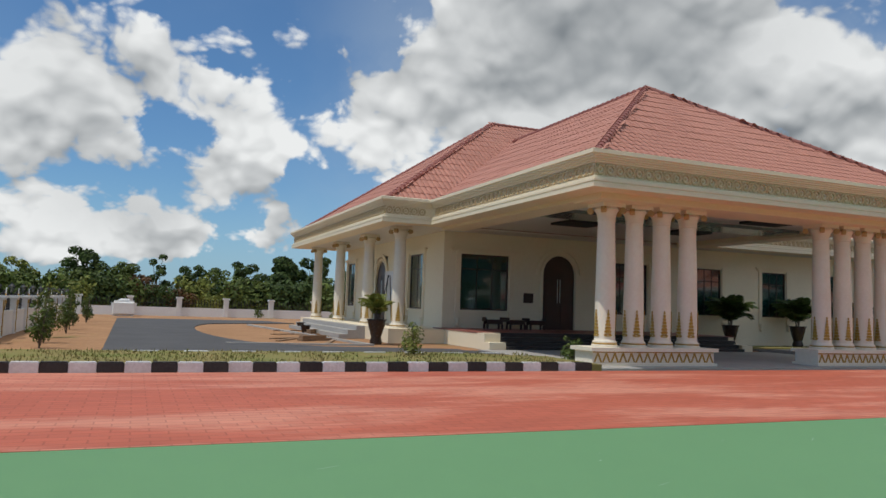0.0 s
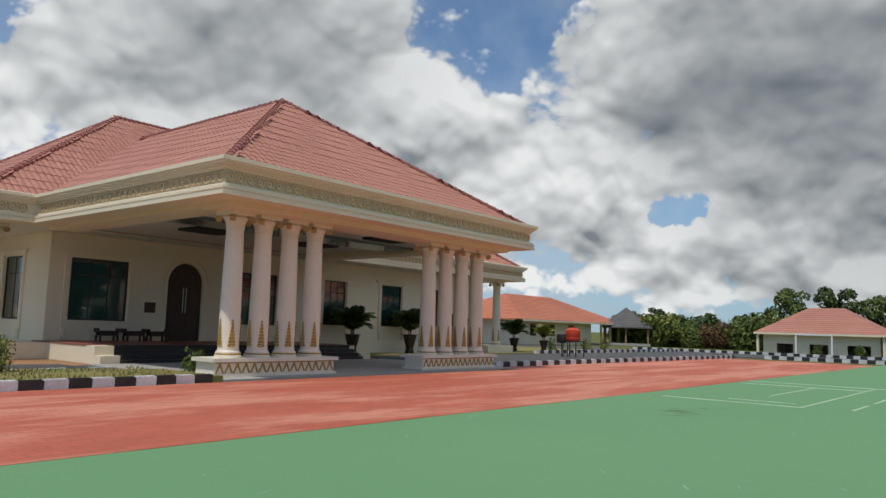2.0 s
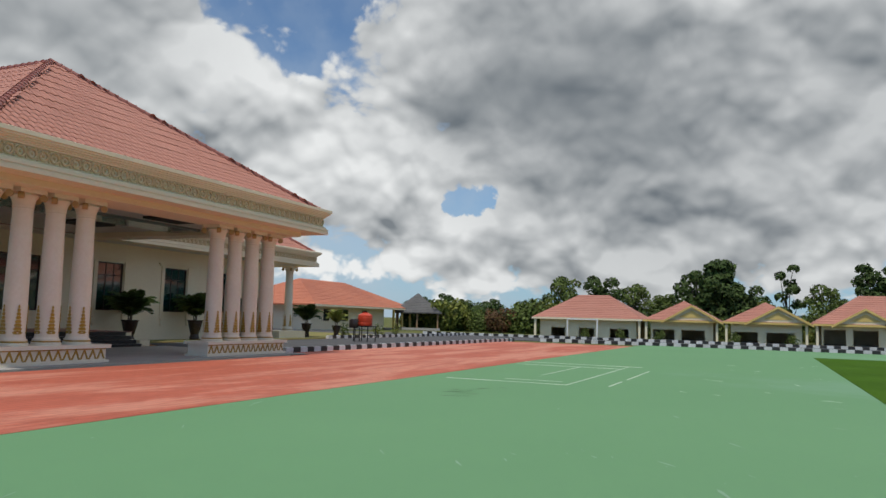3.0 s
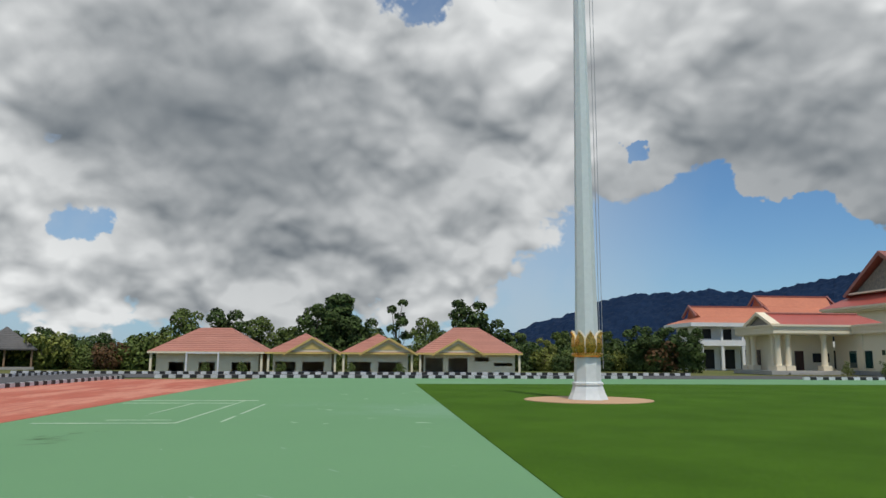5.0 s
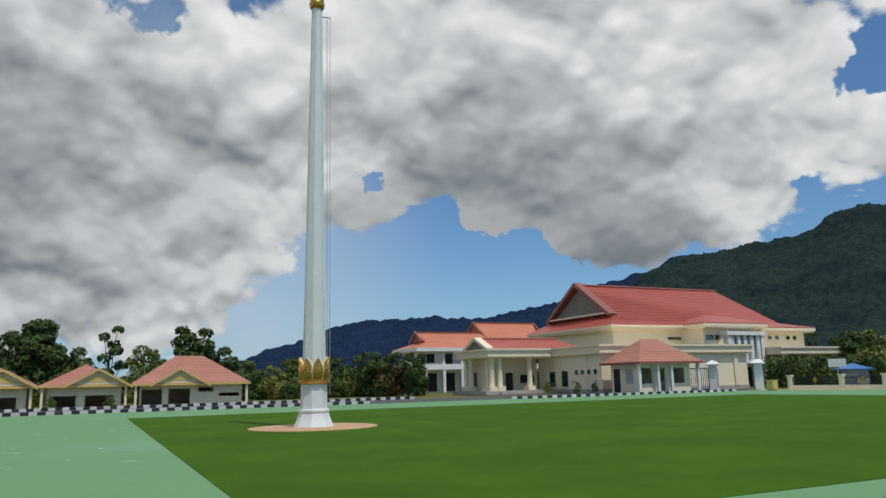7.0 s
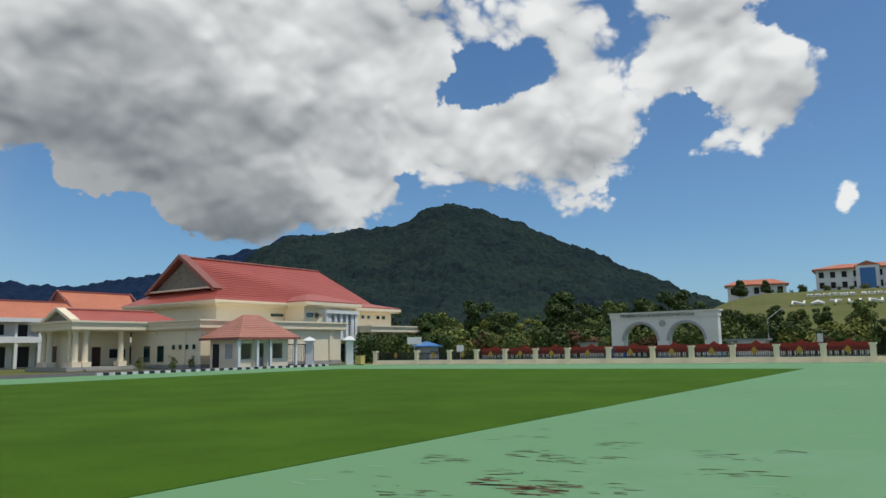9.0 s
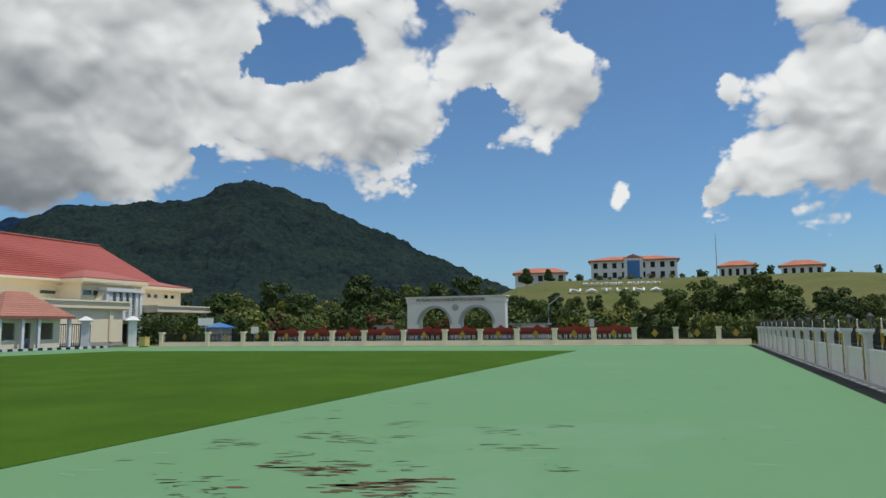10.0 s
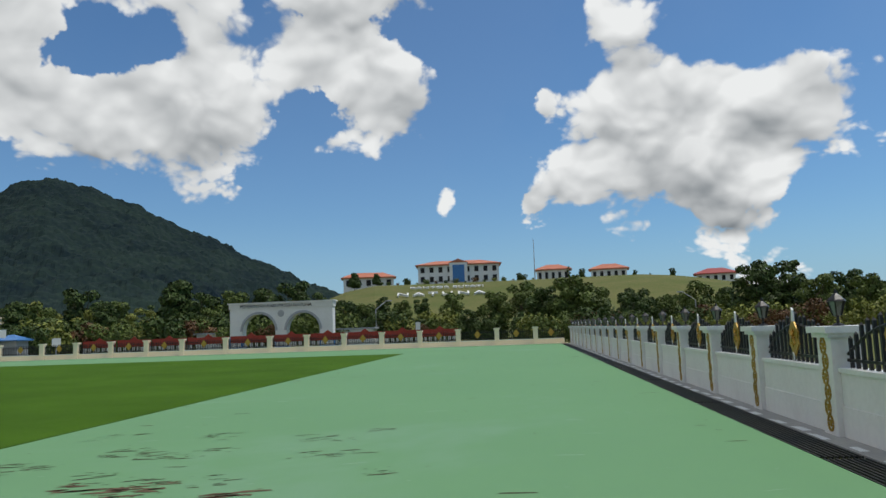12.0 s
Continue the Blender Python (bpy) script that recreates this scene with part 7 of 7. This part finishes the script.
FROND_DARK = [frond_mesh(s, 1.0, M_LEAF, 0.9 + 0.15 * s, 1.05) for s in range(3)]
FROND_LIGHT = [frond_mesh(s + 9, 1.0, M_LEAF_YEL, 0.85 + 0.15 * s, 1.1) for s in range(3)]


def pot_palm(x, y, z, label, fronds, h, size, n=18):
    """A palm in a tall dark urn."""
    o = thing("potted_palm", label, "potted plant", (x, y, z), group="potted palms")
    bm = bmesh.new()
    k = h / 1.1
    lathe(bm, ((0.26 * k, 0.0), (0.28 * k, 0.10), (0.22 * k, 0.30), (0.24 * k, 0.34), (0.36 * k, 0.8 * k), (0.40 * k, h - 0.06), (0.44 * k, h - 0.05), (0.44 * k, h), (0.36 * k, h), (0.35 * k, h - 0.08)), 20)
    part("pot", bm, M_POT, o, "dark glazed urn", smooth=True)
    part("soil", lathe(bmesh.new(), ((0.33 * k, h - 0.12), (0.33 * k, h - 0.07)), 14), M_SOIL, o)
    bm = bmesh.new()
    for i in range(3):
        a = i * 2.1
        tube(bm, (0.05 * math.cos(a), 0.05 * math.sin(a), h - 0.1), (0.12 * math.cos(a), 0.12 * math.sin(a), h + 0.35), 0.045, 0.03)
    part("stem", bm, M_BARK, o, smooth=True)
    for i in range(n):
        s = size * (0.75 + 0.4 * ((i * 7) % 10) / 10)
        part("frond", fronds[i % 3], None, o, at=pose(0, 0, h + 0.15 + 0.02 * (i % 5), 0, -14 + 46 * ((i * 3) % 7) / 7 - 38, i * 137.5) @ Matrix.Scale(s, 4))
    return o


pot_palm(27.9, 29.2, 0.02, "dark palm in a tall black urn by the front wall", FROND_DARK, 1.08, 1.45, 38)
pot_palm(32.6, 29.3, 0.05, "dark palm in a tall black urn by the front wall", FROND_DARK, 1.08, 1.45, 38)
pot_palm(37.0, 29.3, 0.05, "dark palm in a tall black urn by the front wall", FROND_DARK, 1.08, 1.4, 38)
pot_palm(9.0, 28.3, 0.0, "bright green palm in a big black urn near the terrace", FROND_LIGHT, 0.98, 0.85, 26)
pot_palm(44.8, 30.2, 0.05, "dark palm in a black urn beside the lawn", FROND_DARK, 0.95, 1.3, 30)
pot_palm(45.6, 28.2, 0.05, "yellow-green palm in a black urn beside the lawn", FROND_LIGHT, 0.85, 1.0, 26)


def shrub(x, y, z, h, r, mat, label, seed, leaves=330, size=0.055):
    o = thing("shrub", label, "shrub", (x, y, z))
    rng = random.Random(seed)
    lobes = [(rng.uniform(-0.5, 0.5) * r, rng.uniform(-0.5, 0.5) * r, h * (0.2 + 0.7 * i / 8), r * (0.75 - 0.45 * i / 8)) for i in range(9)]
    bm = bmesh.new()
    for x_, y_, z_, r_ in lobes[::2]:
        tube(bm, (0, 0, 0), (x_, y_, z_), 0.02, 0.008, 5)
    part("stem", bm, M_BARK, o)
    part("foliage", crown_mesh("foliage", seed, lobes, leaves / r ** 2 * 0.35, size, mat, 0.9), None, o)
    return o


shrub(7.75, 20.6, 0.16, 0.95, 0.42, M_LEAF_YEL, "young yellow-green shrub on the verge", 31, 500)
shrub(12.75, 20.0, 0.02, 0.75, 0.38, M_LEAF_MID, "small round green shrub beside the pedestal", 32, 500)
for i, (y, h) in enumerate(((24.6, 1.9), (27.2, 1.5), (30.5, 2.1), (33.6, 1.9), (37.2, 1.8), (41.5, 1.9), (46.5, 1.9), (51.0, 1.7))):
    shrub(-2.3 - 0.15 * (i % 3), y, -0.02, h, 0.33 + 0.05 * (i % 3), (M_LEAF_MID, M_LEAF, M_LEAF_YEL)[i % 3], "leafy young tree in a row along the fence", 40 + i, 420, 0.07)
for i, (x, y) in enumerate(((16.5, 64.5), (10.0, 65.0), (54.0, 29.4), (50.5, 30.5), (60.5, 31.0))):
    shrub(x, y, -0.02, 1.1, 0.45, (M_LEAF_YEL, M_LEAF_MID)[i % 2], "small green shrub growing in the yard", 60 + i, 400, 0.07)
for i, y in enumerate((-54.5, -58.0, -62.5, -48.5, -44.0, -51.0)):
    shrub(67.5 + (i % 2), y, 0.0, 1.5, 0.55, (M_LEAF_YEL, M_LEAF_MID)[i % 2], "young ornamental shrub before the hall", 70 + i, 420, 0.09)
for i, y in enumerate((17.5, 14.0, 10.0, 3.0, -2.0)):
    shrub(77.5, y, -0.03, 1.1, 0.6, M_LEAF_MID, "low shrub between the road and the garages", 80 + i, 380, 0.09)

# tufts of grass on the verge
rng = random.Random(77)
bm = bmesh.new()
for i in range(3200):
    x, y = rng.uniform(-3.8, 11.6), rng.uniform(17.3, 21.4)
    if noise.noise((x * 0.7, y * 0.9, 3.0)) < -0.22:
        continue
    h, a = rng.uniform(0.03, 0.10), rng.random() * 6.28
    c, s = math.cos(a) * 0.02, math.sin(a) * 0.02
    bm.faces.new([bm.verts.new(p) for p in ((x - c, y - s, 0.158), (x + c, y + s, 0.158), (x + c * 0.3 + s, y + s - c, 0.158 + h))])
tagged(new("verge_grass", mesh_of("verge_grass", bm, M_VERGE)), "thin tufts of yellowed grass on the verge", "grass", kind="stuff")

# ---- rear wall of the yard ----
RW = 66.0
rear_post = thing("rear_wall_post", "white square post of the rear wall", "pillar", (-4.0, RW, 0.0), group="rear wall posts")
part("shaft", boxes((-0.2, 0.2, -0.2, 0.2, -0.1, 1.45)), M_FENCE, rear_post)
part("cap", boxes((-0.28, 0.28, -0.28, 0.28, 1.451, 1.6)), M_WHITE, rear_post)
rear_panel = thing("rear_wall_panel", "low white rear wall with dark railings on top", "fence", (-2.1, RW, 0.0), group="rear wall panels")
part("low_wall", boxes((-1.69, 1.69, -0.08, 0.08, -0.1, 0.72)), M_FENCE, rear_panel)
for i in range(14):
    part("picket", PICKETS[7], None, rear_panel, at=(-1.6 + i * 0.245, 0, 0.721))
part("rail", boxes((-1.69, 1.69, -0.02, 0.02, 1.05, 1.09)), M_BLACK, rear_panel)
for i in range(1, 17):
    copy_thing(rear_post, pose(-4.0 + 3.8 * i, RW, 0))
    copy_thing(rear_panel, pose(-2.1 + 3.8 * i, RW, 0))

# ---- loose things round the house ----
def bench(x):
    b = thing("low_bench", "dark carved wooden bench standing on the landing", "bench", (x, 29.75, FLOOR_Z), group="benches on the landing")
    part("seat", boxes((-0.42, 0.42, -0.22, 0.22, 0.36, 0.42)), M_DARK_DOOR, b)
    part("apron", boxes((-0.38, 0.38, -0.19, -0.16, 0.22, 0.359), (-0.38, 0.38, 0.16, 0.19, 0.22, 0.359)), M_DARK_DOOR, b)
    for sx in (-1, 1):
        for sy in (-1, 1):
            part("leg", boxes((sx * 0.36 - 0.035, sx * 0.36 + 0.035, sy * 0.17 - 0.035, sy * 0.17 + 0.035, 0.0, 0.219)), M_DARK_DOOR, b)
    part("arm", boxes((-0.46, -0.421, -0.2, 0.2, 0.34, 0.52), (0.421, 0.46, -0.2, 0.2, 0.34, 0.52)), M_DARK_DOOR, b)


for x in (14.85, 15.98, 17.0):
    bench(x)
easel = thing("poster_stand", "white poster with red print on a thin black easel", "sign", (11.5, 34.4, FLOOR_Z - 0.05), 100)
part("board", boxes((-0.45, 0.45, -0.02, 0.02, 1.2, 2.6)), M_WHITE, easel)
part("print_band", boxes((-0.40, 0.40, -0.03, -0.021, 2.25, 2.5)), M_RED_BANNER, easel, "red band")
for z in (2.05, 1.85, 1.65, 1.45):
    part("text_bar", boxes((-0.34, 0.30, -0.028, -0.021, z, z + 0.07)), M_GREY, easel)
bm = bmesh.new()
tube(bm, (-0.4, 0.05, 0.0), (-0.1, 0.03, 2.4), 0.02)
tube(bm, (0.4, 0.05, 0.0), (0.1, 0.03, 2.4), 0.02)
tube(bm, (0.0, 0.6, 0.0), (0.0, 0.05, 2.4), 0.02)
part("easel_leg", bm, M_BLACK, easel)
box_ = thing("water_box", "rounded white plastic tank standing by the rear wall", "tank", (-0.6, 62.5, -0.01))
bm = boxes((-0.9, 0.9, -0.7, 0.7, 0.0, 1.2))
bmesh.ops.bevel(bm, geom=list(bm.edges), offset=0.18, segments=3, affect="EDGES")
part("body", bm, M_WHITE, box_, smooth=True)
part("lid", lathe(bmesh.new(), ((0.4, 1.201), (0.4, 1.28), (0.2, 1.34)), 14), M_FENCE, box_)
rng = random.Random(9)
for i, (x, y, l, turn, z) in enumerate(((6.4, 31.5, 4.2, 62, 0.0), (6.9, 32.4, 3.6, 35, 0.0), (7.4, 29.3, 3.0, 70, 0.0), (8.0, 36.0, 4.0, 20, 0.0), (7.8, 34.8, 2.4, 120, 0.0), (8.4, 40.0, 3.0, 15, 0.0))):
    p = thing("timber_plank", "rough timber plank lying on bare soil", "plank", (x, y, -0.012), turn, "loose planks")
    part("board", boxes((-l / 2, l / 2, -0.09, 0.09, 0.0, 0.05)), M_WOOD, p)
for i, (x, y, turn) in enumerate(((7.0, 30.6, 30), (8.3, 37.0, 60))):
    p = thing("timber_stack", "small stack of sawn timber by the terrace steps", "timber", (x, y, -0.012), turn)
    for j in range(5):
        part("board", boxes((-0.8, 0.8 - 0.1 * j, -0.3 + 0.12 * (j % 3), -0.2 + 0.12 * (j % 3), 0.06 * (j // 3) * 2, 0.06 * (j // 3) * 2 + 0.11)), M_WOOD, p)
for x, y in ((8.9, 42.0), (8.2, 37.6)):
    p = thing("small_pot", "small dark flower pot on the ground", "pot", (x, y, -0.01))
    bm = bmesh.new()
    lathe(bm, ((0.16, 0.0), (0.26, 0.35), (0.28, 0.40), (0.22, 0.40), (0.2, 0.34)), 14)
    part("body", bm, M_POT, p, smooth=True)
structure("soil_edge", slab(bmesh.new(), [(3.2, 27.5), (8.4, 27.2), (8.5, 27.4), (3.3, 27.7)], -0.05, 0.06), M_CONCRETE, "pale concrete edging of the bare bed", "trim")
structure("bed_edge", slab(bmesh.new(), [(8.4, 27.2), (8.6, 27.2), (6.8, 47.0), (6.6, 47.0)], -0.05, 0.07), M_CONCRETE, "pale concrete edging along the terrace bed", "trim")

# verge markers: short white slats lying on the grass
for i in range(9):
    o = thing("edging_slat", "short white concrete slat set in the verge", "edging", (0.2 + i * 1.25, 21.2, 0.155), group="edging slats")
    part("slat", boxes((0, 0.62, 0, 0.12, 0, 0.03)), M_WHITE, o)

# ---- marks on the court ----
M_LINE = material("worn_line_paint", (0.56, 0.64, 0.50), (0.26, 0.40, 0.27), 0.7, scale=0.9, fine=6, bump=0.05, amount=0.6, spec=0.2)
for i, (x0, x1, y0, y1) in enumerate(((19.0, 28.4, 4.84, 4.90), (19.4, 21.2, 3.82, 3.88), (22.0, 26.4, 3.82, 3.88), (26.8, 27.0, 4.9, 8.7), (28.4, 28.6, 4.4, 8.9), (19.0, 19.13, 4.9, 8.2), (19.9, 20.0, 5.2, 6.8), (21.9, 27.0, 6.30, 6.35))):
    structure(f"court_line_{i + 1}", boxes((x0, x1, y0, y1, -0.02, 0.004 + 0.0005 * i)), M_LINE, "faded white painted court line", "line")
M_PEEL = material("peeled_concrete", (0.085, 0.085, 0.05), (0.05, 0.055, 0.035), 0.9, scale=4, fine=20, bump=0.3, spec=0.1)
M_PALE = material("pale_scuff", (0.25, 0.37, 0.26), (0.19, 0.33, 0.21), 0.8, scale=2, fine=12, bump=0.05, spec=0.2)
M_RUST = material("bare_brown_concrete", (0.15, 0.09, 0.06), (0.10, 0.085, 0.05), 0.9, scale=3, fine=14, bump=0.3, spec=0.1)


def patches(name, label, mat, seed, n, region, length, width, turn, z, gate=-9.0):
    """Irregular worn patches in the paint, one sheet of scraps."""
    rng = random.Random(seed)
    bm = bmesh.new()
    for _ in range(n):
        x, y = rng.uniform(*region[:2]), rng.uniform(*region[2:])
        if noise.noise((x * 0.9, y * 0.9, seed)) < gate:
            continue
        l, w = length * rng.random() ** 2.2 + 0.03, width * rng.uniform(0.3, 1.0)
        a = radians(turn + rng.gauss(0, 9))
        k = rng.randrange(7, 11)
        ring = []
        for i in range(k):
            t = 2 * math.pi * i / k
            r = rng.uniform(0.45, 1.0)
            u, v = l * r * math.cos(t), w * r * math.sin(t) * min(1.0, l * 3 + 0.3)
            ring.append(bm.verts.new((x + u * math.cos(a) - v * math.sin(a), y + u * math.sin(a) + v * math.cos(a), z)))
        bm.faces.new(ring)
    return tagged(new(name, mesh_of(name, bm, mat)), label, "worn paint", kind="stuff")


patches("peeled_paint", "dark patches where the green paint has peeled off", M_PEEL, 3, 1100, (1.6, 7.2, -12.6, -6.4), 0.22, 0.045, 20, 0.0032, 0.18)
patches("bare_concrete", "brown patches of bare concrete in the court", M_RUST, 4, 200, (2.8, 5.2, -8.6, -7.0), 0.30, 0.08, 15, 0.0040, 0.0)
patches("peeled_flecks", "small dark flecks in the green paint", M_PEEL, 6, 420, (-2.8, 8.0, -48, -5.0), 0.30, 0.05, 8, 0.0028, 0.12)
patches("pale_scuffs", "pale scuff marks on the green court", M_PALE, 8, 700, (-2.8, 50.0, -2.0, 8.8), 0.26, 0.035, 30, 0.0024, 0.1)
patches("pale_scuffs_far", "pale scuff marks near the fence", M_PALE, 12, 500, (-2.9, 8.0, -55, -3.0), 0.30, 0.04, 5, 0.0022, 0.0)
patches("paint_chips", "bright chips of old line paint on the court", M_LINE, 15, 60, (18.0, 36.0, -1.8, 2.2), 0.35, 0.12, 60, 0.0036, 0.1)
patches("skid_marks", "dark curved scuff marks on the green court", M_PEEL, 19, 70, (14.4, 17.6, 5.0, 7.6), 0.55, 0.03, -62, 0.0034, 0.12)
